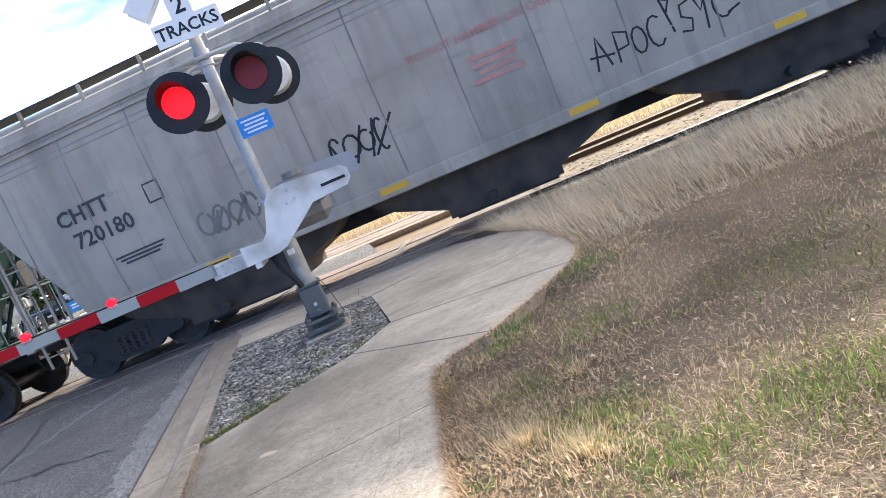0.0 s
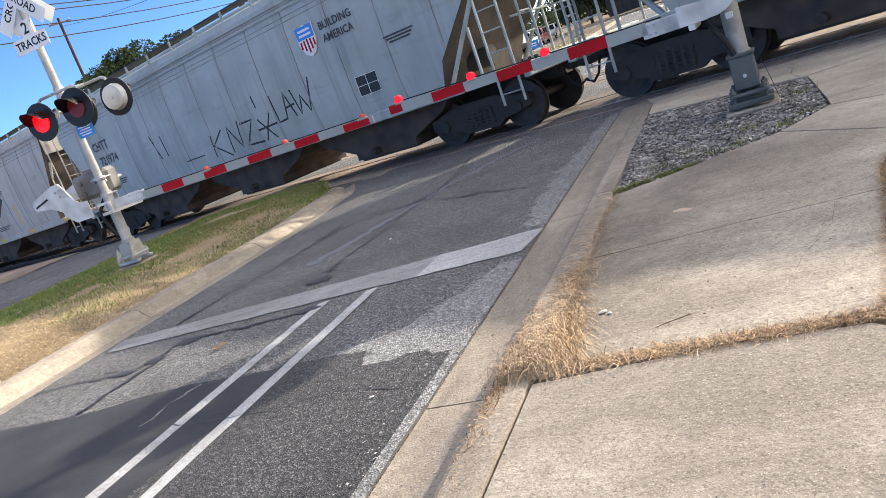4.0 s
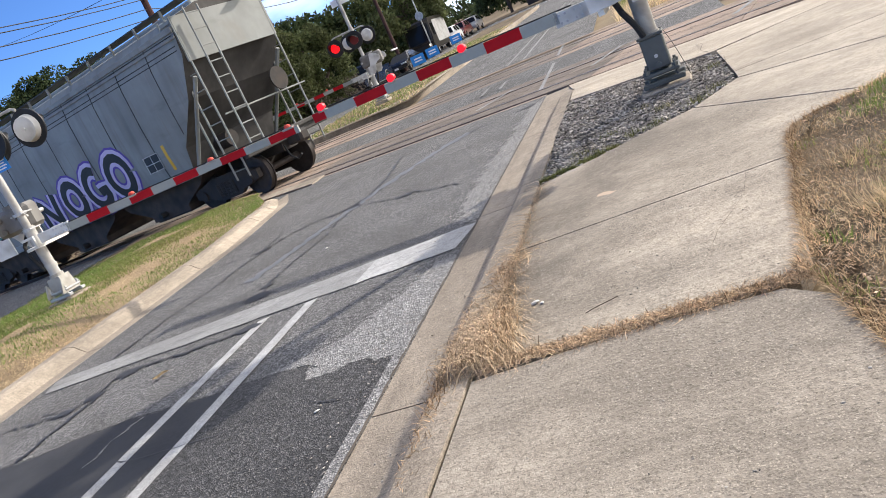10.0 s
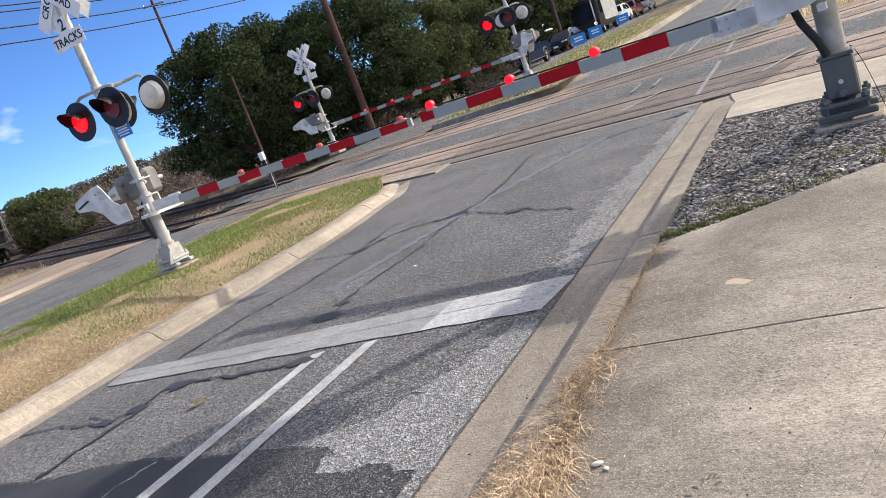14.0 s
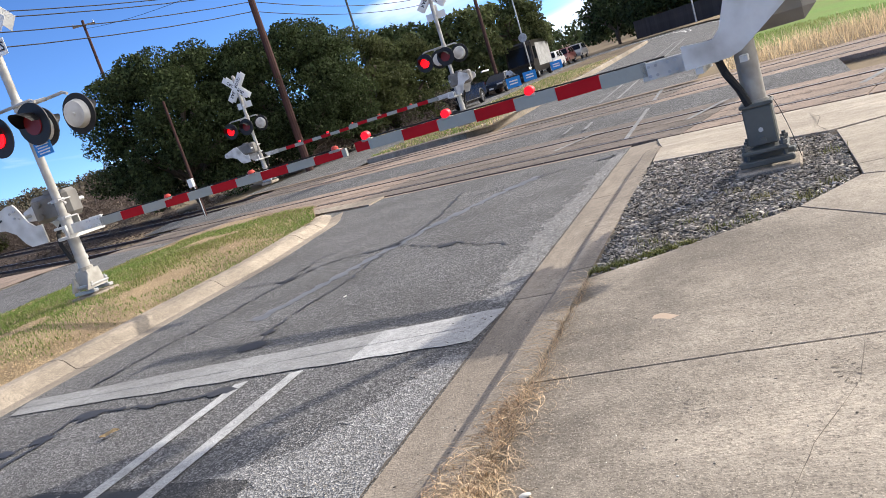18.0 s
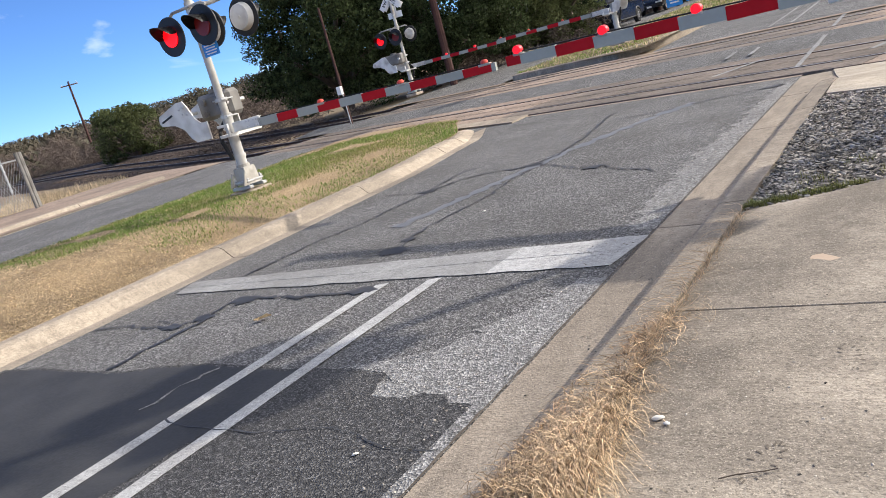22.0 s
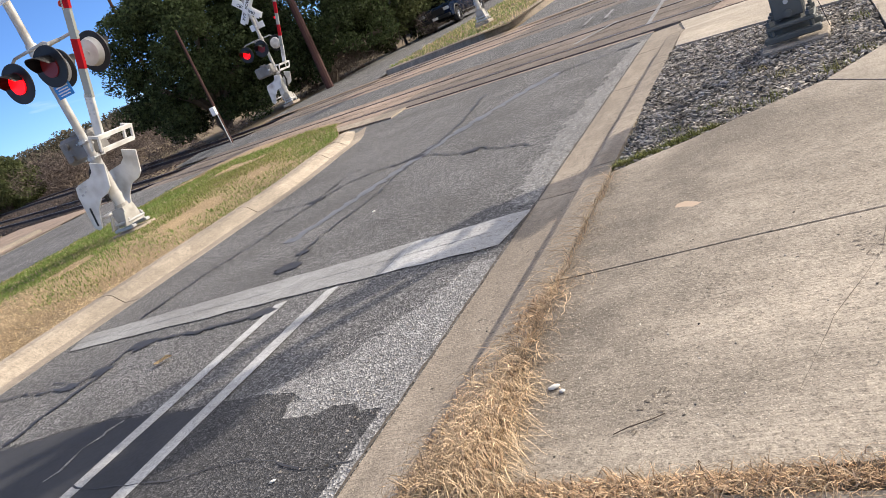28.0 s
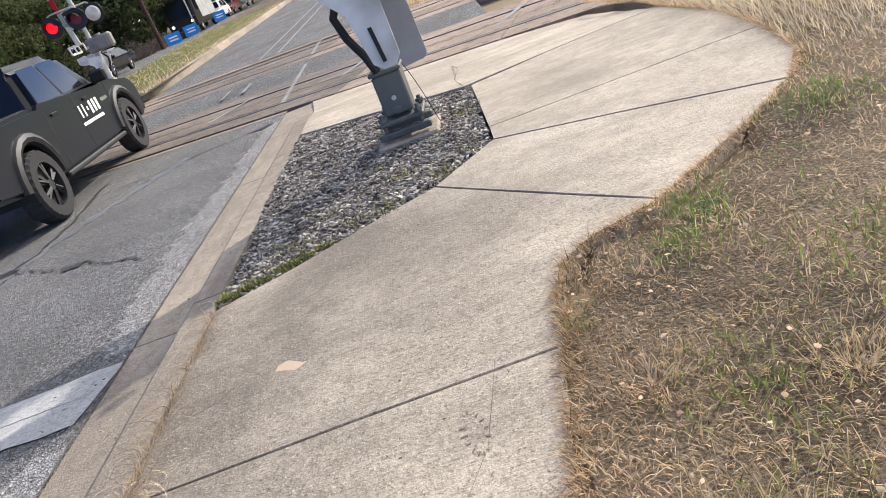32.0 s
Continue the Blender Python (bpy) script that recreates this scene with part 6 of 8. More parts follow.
def wheelset():
    if "wheel" not in SHARED:
        bm = bmesh.new()
        for s in (-1, 1):
            rod(bm, (0, s * 0.72, 0), (0, s * 0.84, 0), 0.455, 28)
            rod(bm, (0, s * 0.69, 0), (0, s * 0.722, 0), 0.485, 28)
            rod(bm, (0, s * 0.84, 0), (0, s * 0.86, 0), 0.36, 24, 0.3)
        rod(bm, (0, -1.05, 0), (0, 1.05, 0), 0.08, 10)
        SHARED["wheel"] = mesh_of(bm, "wheelset", WHEEL, True)
        bm = bmesh.new()
        shape = [(-1.2, 0.62), (-1.2, 0.42), (-0.95, 0.36), (-0.55, 0.3), (-0.4, 0.2), (0.4, 0.2), (0.55, 0.3), (0.95, 0.36), (1.2, 0.42), (1.2, 0.62), (0.8, 0.7), (0.45, 0.78), (-0.45, 0.78), (-0.8, 0.7)]
        plate(bm, shape, 0.14)
        rod(bm, (-0.89, -0.12, 0.46), (-0.89, 0.05, 0.46), 0.12, 12)
        rod(bm, (0.89, -0.12, 0.46), (0.89, 0.05, 0.46), 0.12, 12)
        for k in range(-2, 3):
            rod(bm, (k * 0.14, -0.06, 0.28), (k * 0.14, -0.06, 0.62), 0.055, 8)
        for k in range(5):
            rod(bm, (-0.34, -0.09, 0.3 + 0.07 * k), (0.34, -0.09, 0.3 + 0.07 * k), 0.02, 6)
        SHARED["frame"] = mesh_of(bm, "side_frame", UNDER)
        bm = bmesh.new()
        box(bm, 0.35, 2.1, 0.28, 0, 0, 0.58, bevel=0.04)
        SHARED["bolster"] = mesh_of(bm, "bolster", UNDER)
    return SHARED


def hopper_car(name, label, body_mat, length, marks, chutes=3, end_mat=None, run=1.85):
    """Covered hopper, its middle over the track, near side towards local -y."""
    car = thing(name, Matrix(), label, "hopper car", "cars of the freight train")
    half = length / 2 - 0.45
    top, low = half - 0.25, half - run

    def reach(z):
        return float(np.interp(z, [1.15, 1.6, 2.9, 3.3, 4.6], [low, low + 0.12, top - 0.2, top, top]))

    bm = bmesh.new()
    a = [bm.verts.new((-reach(z), y, z)) for y, z in SECTION]
    b = [bm.verts.new((reach(z), y, z)) for y, z in SECTION]
    n = len(SECTION)
    for i in range(n - 1):
        bm.faces.new((a[i], a[i + 1], b[i + 1], b[i]))
    body = part("body", bm, body_mat, car, "", True)
    for s, ring in ((-1, a), (1, b)):
        bm = bmesh.new()
        vs = [bm.verts.new((s * (reach(z) + 0.004), y, z)) for y, z in SECTION]
        m = n // 2
        for i in range(m - 1):
            bm.faces.new((vs[i], vs[i + 1], vs[n - 2 - i], vs[n - 1 - i]))
        part("slope_sheet", bm, end_mat or BROWN, car, "rust-streaked sloping end sheet")
        bm = bmesh.new()
        box(bm, 0.05, 2.9, 1.0, s * (top + 0.02), 0, 3.82)
        part("end_sheet", bm, body_mat, car)
    # Vertical seams.
    k = int(2 * low / 1.15)
    for i in range(k + 1):
        x = -low - 0.4 + (2 * low + 0.8) * i / k
        zs = [1.25, 1.7, 2.6, 3.5, 4.0] if abs(x) < low else [2.0, 2.6, 3.5, 4.0]
        bm = bmesh.new()
        for z, q in zip(zs, zs[1:]):
            v = [bm.verts.new(p) for p in ((x - 0.011, side_y(z) - 0.008, z), (x + 0.011, side_y(z) - 0.008, z), (x + 0.011, side_y(q) - 0.008, q), (x - 0.011, side_y(q) - 0.008, q))]
            bm.faces.new(v)
            w = [bm.verts.new(p) for p in ((x - 0.018, side_y(z) + 0.01, z), (x - 0.018, side_y(q) + 0.01, q))]
            bm.faces.new((v[0], w[0], w[1], v[3]))
            w = [bm.verts.new(p) for p in ((x + 0.018, side_y(z) + 0.01, z), (x + 0.018, side_y(q) + 0.01, q))]
            bm.faces.new((v[1], v[2], w[1], w[0]))
        part("seam", bm, SEAM if not end_mat else end_mat, body)
    for y in (-1.5, 1.5):
        bm = bmesh.new()
        box(bm, 2 * low + 0.9, 0.1, 0.2, 0, y, 1.1, bevel=0.02)
        part("side_sill", bm, body_mat if y < 0 else UNDER, car)
        bm = bmesh.new()
        box(bm, 2 * top, 0.05, 0.12, 0, y * 0.985, 4.07, bevel=0.01)
        box(bm, 2 * top, 0.04, 0.05, 0, y * 1.0, 3.9)
        part("top_chord", bm, body_mat, car)
    for z in (3.62, 3.72, 3.95):
        bm = bmesh.new()
        v = [bm.verts.new(p) for p in ((-top + 0.1, side_y(z) - 0.006, z), (top - 0.1, side_y(z) - 0.006, z), (top - 0.1, side_y(z + 0.022) - 0.006, z + 0.022), (-top + 0.1, side_y(z + 0.022) - 0.006, z + 0.022))]
        bm.faces.new(v)
        part("groove", bm, SEAM if not end_mat else end_mat, body)
    # Roof walk.
    for y in (-0.95, 0.95):
        bm = bmesh.new()
        box(bm, 2 * top + 0.8, 0.42, 0.03, 0, y * 1.12, 4.56)
        part("roof_walk", bm, WALK, car, "dark roof grating")
        bm = bmesh.new()
        for i in range(15):
            x = -top + 0.3 + (2 * top - 0.6) * i / 14
            box(bm, 0.05, 0.05, 0.26, x, y * 1.36, 4.42)
        tagged(part("walk_support", bm, body_mat, car), kind="stuff")
    bm = bmesh.new()
    box(bm, 2 * top - 0.6, 0.7, 0.16, 0, 0, 4.58, bevel=0.04)
    part("hatch_trough", bm, body_mat, car)
    bm = bmesh.new()
    box(bm, length - 1.0, 0.5, 0.4, 0, 0, 0.9)
    part("centre_sill", bm, UNDER, car)
    # Hopper chutes.
    w = 2 * low / chutes
    for i in range(chutes):
        x = -low + w * (i + 0.5)
        bm = bmesh.new()
        plate(bm, [(x - w * 0.49, 1.16), (x - w * 0.4, 0.8), (x - w * 0.2, 0.45), (x - w * 0.2, 0.3), (x + w * 0.2, 0.3), (x + w * 0.2, 0.45), (x + w * 0.4, 0.8), (x + w * 0.49, 1.16)], 2.3)
        chute = part("chute", bm, GRIMY, car, "grimy discharge chute")
        bm = bmesh.new()
        box(bm, w * 0.36, 2.1, 0.07, x, -0.05, 0.29)
        rod(bm, (x - 0.2, -1.35, 0.42), (x - 0.2, -1.1, 0.42), 0.08, 8)
        part("outlet_gate", bm, UNDER, chute)
    # End platforms, ladders, brake gear, couplers.
    for s in (-1, 1):
        bm = bmesh.new()
        box(bm, 2.5, 2.9, 0.06, s * (half - 1.1), 0, 1.12)
        box(bm, 0.16, 2.9, 0.26, s * half, 0, 1.05, bevel=0.02)
        part("end_platform", bm, body_mat if not end_mat else end_mat, car)
        for y in (-1.4, 1.4):
            part("ladder", ladder(s * (half - 0.45), y, 0.55, 4.35, 0.46, False, 10), body_mat, car, "steel side ladder")
            bm = bmesh.new()
            rod(bm, (s * (half - 1.75), y, 1.1), (s * (top - 0.1), y, 3.0), 0.05, 6)
            rod(bm, (s * (half - 0.95), y, 1.1), (s * (half - 0.95), y, 2.1), 0.03, 6)
            part("corner_post", bm, body_mat, car)
        part("end_ladder", ladder(s * (half + 0.03), -0.95, 1.1, 4.4, 0.42, True, 9), body_mat, car, "steel end ladder")
        bm = bmesh.new()
        rod(bm, (s * (half - 0.02), -1.4, 2.0), (s * (half - 0.02), 1.4, 2.0), 0.02, 6)
        part("end_rail", bm, body_mat, car)
        bm = bmesh.new()
        box(bm, 0.5, 0.22, 0.26, s * (half + 0.25), 0, 0.88, bevel=0.04)
        box(bm, 0.24, 0.34, 0.3, s * (half + 0.4), 0.04, 0.88, bevel=0.06)
        part("coupler", bm, UNDER, car)
        bm = bmesh.new()
        tube(bm, [(s * (half + 0.05), -0.3, 0.85), (s * (half + 0.15), -0.33, 0.55), (s * (half + 0.3), -0.3, 0.42), (s * (half + 0.45), -0.28, 0.5)], 0.025, 6)
        part("air_hose", bm, RUBBER, car)
    bm = bmesh.new()
    rod(bm, (half - 1.9, -0.5, 1.5), (half - 1.2, -0.5, 1.5), 0.2, 14)
    part("air_tank", bm, UNDER, car, "", True)
    bm = bmesh.new()
    rod(bm, (half + 0.08, 0.5, 2.3), (half + 0.12, 0.5, 2.3), 0.28, 16)
    part("brake_wheel", bm, UNDER, car)
    # Trucks.
    sh = wheelset()
    for s in (-1, 1):
        truck = new("truck", sh["bolster"])
        truck.parent = car
        truck.location = (s * (half - 1.55), 0, 0)
        for x in (-0.89, 0.89):
            w = new("wheelset", sh["wheel"])
            w.parent, w.location = truck, (x, 0, 0.457)
        for y in (-1.0, 1.0):
            f = new("side_frame", sh["frame"])
            f.parent, f.location = truck, (0, y, 0)
            if y > 0:
                f.rotation_euler = (0, 0, math.pi)
    # Yellow reflectors along the sill.
    for i in range(6):
        x = -low - 0.6 + (2 * low + 1.2) * i / 5
        bm = bmesh.new()
        box(bm, 0.45, 0.006, 0.1, x, -1.553, 1.12)
        part("reflector", bm, YELLOW, car)
    marks(car, low, top)
    return car


def side_text(car, text, x, z, size, mat=STENCIL, wide=1.0):
    return lettering(text, size, car, pose(x, side_y(z) - 0.012, z, 90), mat, wide=wide)


def small_print(car, x, z, w, n, mat=STENCIL, size=0.032):
    bm = bmesh.new()
    for i in range(n):
        q = z - i * size * 1.9
        box(bm, w * (1 - 0.15 * (i % 3)), 0.004, size, x, side_y(q) - 0.012, q)
    part("small_print", bm, mat, car)


def data_panel(car, x, z):
    bm = bmesh.new()
    box(bm, 0.62, 0.006, 0.42, x, side_y(z) - 0.012, z)
    p = part("data_panel", bm, SIGN_BLACK, car, "black inspection panel with white grid")
    bm = bmesh.new()
    for k in (-0.3, 0, 0.3):
        box(bm, 0.012, 0.004, 0.42, x + k, side_y(z) - 0.017, z)
    for k in (-0.2, 0, 0.2):
        box(bm, 0.62, 0.004, 0.012, x, side_y(z) - 0.017, z + k)
    part("panel_grid", bm, PALE, p)


def uprights(car, xs, z0=1.5, z1=2.3):
    for x in xs:
        strokes("reflector", [[(x, z0), (x, z1)]], 0.11, car, YELLOW)


def scrawl(car, cx, cz, w, h, seed, mat=INK, width=0.07, n=4):
    """Looping spray-painted scrawl that cannot be read."""
    r = random.Random(seed)
    lines = []
    for i in range(n):
        x = cx - w / 2 + w * (i + 0.5) / n
        lines.append(arc(x, cz, w / n * r.uniform(0.3, 0.55), h * r.uniform(0.25, 0.5), r.uniform(0, 90), r.uniform(250, 420), 12))
        lines.append([(x + r.uniform(-0.2, 0.2), cz - h * 0.5), (x + r.uniform(-0.1, 0.3), cz + h * r.uniform(0.3, 0.6))])
    strokes("graffiti", lines, width, car, mat, label="black sprayed scrawl")


def marks_chtt(car, low, top):
    side_text(car, "CHTT", -6.3, 2.68, 0.36)
    side_text(car, "720180", -6.1, 2.28, 0.36)
    small_print(car, -5.7, 1.8, 0.9, 3)
    scrawl(car, -1.75, 1.95, 1.0, 0.55, 3, width=0.04)
    scrawl(car, -4.1, 1.75, 1.1, 0.42, 5, FADED, 0.05)
    tag = [[(1.92, 1.5), (2.02, 1.98), (2.14, 1.52)], [(1.86, 1.72), (2.22, 1.66)], [(2.26, 1.5), (2.28, 1.95), (2.46, 1.88), (2.44, 1.7), (2.28, 1.68)], arc(2.6, 1.7, 0.1, 0.19, 0, 360, 10),
           arc(2.86, 1.72, 0.12, 0.22, 50, 320, 8), [(3.02, 2.12), (3.1, 1.6)], [(3.02, 2.12), (3.14, 2.05), (3.06, 1.9)], [(3.4, 1.95), (3.26, 1.92), (3.24, 1.76), (3.38, 1.68), (3.34, 1.52), (3.2, 1.56)],
           [(3.46, 1.95), (3.52, 1.74), (3.62, 1.92)], [(3.6, 1.9), (3.56, 1.46)], arc(3.82, 1.72, 0.13, 0.2, 60, 310, 8), [(3.86, 1.56), (4.05, 1.62)]]
    strokes("graffiti", tag, 0.032, car, INK, label="thin black sprayed scrawl")
    side_text(car, "DO NOT HAMMER ON CAR", 0.5, 2.75, 0.18, REDDISH)
    small_print(car, 0.6, 2.4, 0.8, 4, REDDISH, 0.06)
    data_panel(car, 5.3, 2.3)
    small_print(car, 4.5, 3.2, 1.8, 2)
    strokes("stencil", [[(-5.2, 2.4), (-4.95, 2.4), (-4.95, 2.7), (-5.2, 2.7), (-5.2, 2.4)]], 0.03, car, STENCIL)


def marks_cmo(car, low, top):
    side_text(car, "CMO", -5.65, 2.75, 0.38)
    side_text(car, "23189", -5.5, 2.3, 0.38)
    small_print(car, -5.4, 1.7, 0.8, 2)
    uprights(car, (-6.7, -4.0, -1.45, 1.23, 3.8), 1.5, 2.25)
    g = [arc(-3.85, 2.1, 0.55, 0.62, 70, 330, 14) + [(-3.35, 2.05), (-3.8, 2.0)],
         [(-2.75, 2.6), (-2.8, 1.85)] + arc(-2.35, 1.8, 0.42, 0.35, 180, 360, 10) + [(-1.95, 2.6)],
         [(-1.7, 1.5), (-1.25, 2.65), (-0.75, 1.5)], [(-1.5, 1.95), (-0.85, 2.0)], [(-1.6, 2.7), (-0.2, 2.75)], [(-0.85, 2.7), (-0.45, 1.5)], [(-0.2, 2.7), (-0.75, 1.55), (0.15, 1.3)],
         [(0.35, 2.55), (0.3, 1.65)], [(0.95, 2.5), (0.35, 2.05), (1.05, 1.45)], arc(1.0, 2.0, 0.16, 0.16, 0, 360, 8), [(0.9, 1.85), (1.5, 2.3), (1.65, 1.85), (2.1, 2.05), (3.0, 2.6)]]
    strokes("graffiti", g, 0.15, car, INK, label="large black sprayed letters")
    side_text(car, "DO NOT HAMMER ON CAR", -0.2, 2.95, 0.16, REDDISH)
    small_print(car, 2.9, 2.85, 1.0, 3)
    small_print(car, 1.9, 1.6, 1.4, 3)


def shield(car, x, z):
    k = 0.68
    bm = bmesh.new()
    plate(bm, [(x + k * a, z + k * b) for a, b in ((-0.42, 0.45), (-0.15, 0.38), (0, 0.46), (0.15, 0.38), (0.42, 0.45), (0.4, -0.1), (0.25, -0.42), (0, -0.55), (-0.25, -0.42), (-0.4, -0.1))], 0.01, pose(0, -1.572, 0))
    emblem = part("emblem", bm, PALE, car, "shield emblem in blue, red and white")
    bm = bmesh.new()
    plate(bm, [(x + k * a, z + k * b) for a, b in ((-0.4, 0.42), (0, 0.4), (0.4, 0.42), (0.38, 0.02), (-0.38, 0.02))], 0.004, pose(0, -1.581, 0))
    part("emblem_field", bm, BLUE, emblem)
    for row in (0.28, 0.14):
        bm = bmesh.new()
        box(bm, 0.56 * k, 0.003, 0.07 * k, x, -1.585, z + k * row)
        part("emblem_bar", bm, PALE, emblem)
    for i in range(5):
        bm = bmesh.new()
        box(bm, 0.07 * k, 0.004, (0.42 - 0.1 * abs(i - 2)) * k, x + k * (-0.3 + 0.15 * i), -1.581, z + k * (-0.2 + 0.03 * abs(i - 2)))
        part("emblem_stripe", bm, RED_SHEET, emblem)
    side_text(car, "BUILDING", x + 0.92, z + 0.12, 0.22)
    side_text(car, "AMERICA", x + 0.9, z - 0.14, 0.22)


def marks_up(car, low, top):
    side_text(car, "CHTT", -6.1, 2.9, 0.36)
    side_text(car, "721974", -5.9, 2.45, 0.36)
    small_print(car, -5.8, 1.8, 0.8, 3)
    shield(car, 3.9, 3.1)
    data_panel(car, 5.1, 1.8)
    small_print(car, 6.3, 2.5, 0.8, 3)
    lines = [[(-0.8, 1.45), (-0.72, 2.0)], [(-0.2, 2.05), (-0.72, 1.72), (-0.15, 1.35)], [(-0.05, 1.4), (0.05, 2.05), (0.4, 1.45), (0.52, 2.1)], [(0.6, 2.0), (1.1, 2.0), (0.62, 1.45), (1.25, 1.42)], [(1.3, 1.95), (1.75, 1.4)], [(1.8, 2.0), (1.35, 1.4)], [(1.2, 1.7), (1.95, 1.72)],
             [(2.0, 2.35), (2.05, 1.7), (2.35, 1.72)], [(2.35, 1.7), (2.5, 2.3), (2.7, 1.7)], [(2.4, 1.95), (2.75, 1.98)], [(2.75, 2.3), (2.88, 1.7), (3.02, 2.1), (3.2, 1.7), (3.45, 2.4)], [(1.4, 2.5), (1.42, 2.2)], [(-3.4, 2.6), (-3.2, 1.9)], [(-2.9, 2.5), (-2.85, 1.9)]]
    strokes("graffiti", lines, 0.045, car, INK, label="thin black sprayed letters")
    small_print(car, -1.7, 1.6, 0.9, 1)


def marks_grey(car, low, top):
    side_text(car, "92842", -4.95, 2.55, 0.52)
    small_print(car, -4.9, 1.98, 1.0, 2)
    small_print(car, -2.6, 2.7, 1.3, 3)
    scrawl(car, -4.3, 1.75, 0.9, 0.3, 9, width=0.04)
    for x in (-3.4, -0.5, 2.6, 5.2):
        strokes("reflector", [[(x, 1.45), (x + 0.5, 1.45)]], 0.11, car, YELLOW)


TEAL = material("teal spray paint", (0.03, 0.29, 0.265), 0.55, spread=0.12, grain=5, stain=0.9, second=(0.024, 0.23, 0.21), bump=0)


def marks_teal(car, low, top):
    bm = bmesh.new()
    zs = [1.3, 1.9, 2.6, 3.3, 3.85]
    for z, q in zip(zs, zs[1:]):
        v = [bm.verts.new(p) for p in ((-low - 0.3 - 0.35 * z, side_y(z) - 0.01, z), (low + 0.1 + 0.06 * z, side_y(z) - 0.01, z), (low + 0.1 + 0.06 * q, side_y(q) - 0.01, q), (-low - 0.3 - 0.35 * q, side_y(q) - 0.01, q))]
        bm.faces.new(v)
    part("graffiti", bm, TEAL, car, "teal sprayed background along the side")
    thick = [[(-3.56, 3.76), (-4.1, 2.35), (-4.3, 1.7)], [(0.47, 3.83), (0.32, 3.25), (0.41, 2.97)], [(-0.72, 3.14), (0.69, 2.94)], [(2.98, 3.84), (2.69, 3.28), (2.5, 2.87)],
             [(-0.81, 2.49), (-0.45, 2.2), (-0.12, 1.88)], [(0.7, 2.29), (1.21, 2.32), (1.88, 2.09)], [(-4.48, 2.14), (-4.02, 1.71)], [(-2.9, 2.09), (-2.67, 1.51)], [(-2.36, 3.75), (-1.57, 3.62), (-1.11, 3.8)], arc(1.75, 3.1, 0.12, 0.08, 0, 360, 8)]
    strokes("graffiti", thick, 0.24, car, INK, 0.02, "black fill of sprayed letters")
    slim = [[(-1.11, 3.8), (-1.57, 3.34), (-1.77, 2.43), (-1.5, 2.0), (-1.09, 1.6)], [(1.69, 3.13), (2.19, 2.93), (2.78, 2.78), (3.07, 2.44), (3.03, 1.87), (2.88, 1.49)], [(-0.12, 1.88), (0.3, 2.2), (0.7, 2.29)], [(0.7, 2.29), (1.0, 1.85), (1.23, 1.55)],
            [(6.33, 2.9), (6.39, 1.52)], [(-4.75, 3.6), (-4.95, 2.6), (-5.1, 1.8)], [(-2.2, 3.3), (-2.6, 2.5), (-2.9, 2.09)], [(4.3, 3.8), (4.2, 3.4), (4.05, 2.8)], [(5.5, 3.8), (5.7, 3.0), (5.9, 2.2), (5.95, 1.6)]]
    strokes("graffiti", slim, 0.11, car, INK, 0.02, "black outlines of sprayed letters")
    strokes("graffiti", [[(-2.78, 3.05), (-3.1, 3.1), (-3.15, 2.96), (-2.85, 2.88), (-2.88, 2.72), (-3.22, 2.74)], [(-2.95, 3.2), (-3.05, 2.6)]], 0.04, car, INK, 0.02)
    strokes("graffiti", [[(4.71, 2.4), (4.65, 1.95), (4.59, 1.48)]], 0.72, car, STENCIL, 0.016, "black sprayed block")
    side_text(car, "CMO", -5.3, 3.4, 0.36)
    side_text(car, "112355", -5.15, 2.86, 0.36)
    small_print(car, -5.1, 2.3, 0.7, 2)
    strokes("graffiti", [[(6.1, 3.3), (6.7, 3.45)], [(6.35, 2.9), (6.45, 3.35)], [(6.6, 2.95), (6.75, 3.3), (6.9, 3.0), (7.0, 3.35)], [(6.3, 3.7), (6.7, 3.8)]], 0.07, car, INK, 0.016)
    shield(car, 3.9, 3.2)
    small_print(car, 5.25, 2.35, 0.7, 3, PALE)
    for x in (-3.0, 1.0, 4.0, 5.6):
        strokes("reflector", [[(x, 1.45), (x + 0.5, 1.45)]], 0.11, car, YELLOW, 0.02)


def marks_maroon(car, low, top):
    side_text(car, "AOKX", -6.1, 3.15, 0.42, PALE)
    side_text(car, "63017", -5.8, 2.6, 0.42, PALE)
    small_print(car, -5.8, 2.0, 1.0, 2, PALE)
    small_print(car, -3.0, 2.6, 0.3, 2, REDDISH, 0.09)
    for x in (-3.6, -1.3, 0.8, 3.0, 4.5):
        strokes("reflector", [[(x, 1.5), (x + 0.5, 1.5)]], 0.09, car, YELLOW)
    bm = bmesh.new()
    rod(bm, (3.4, -1.56, 2.55), (3.4, -1.57, 2.55), 0.09, 12)
    part("paint_dot", bm, PALE, car)
    small_print(car, low - 1.0, 2.9, 1.1, 3, PALE)


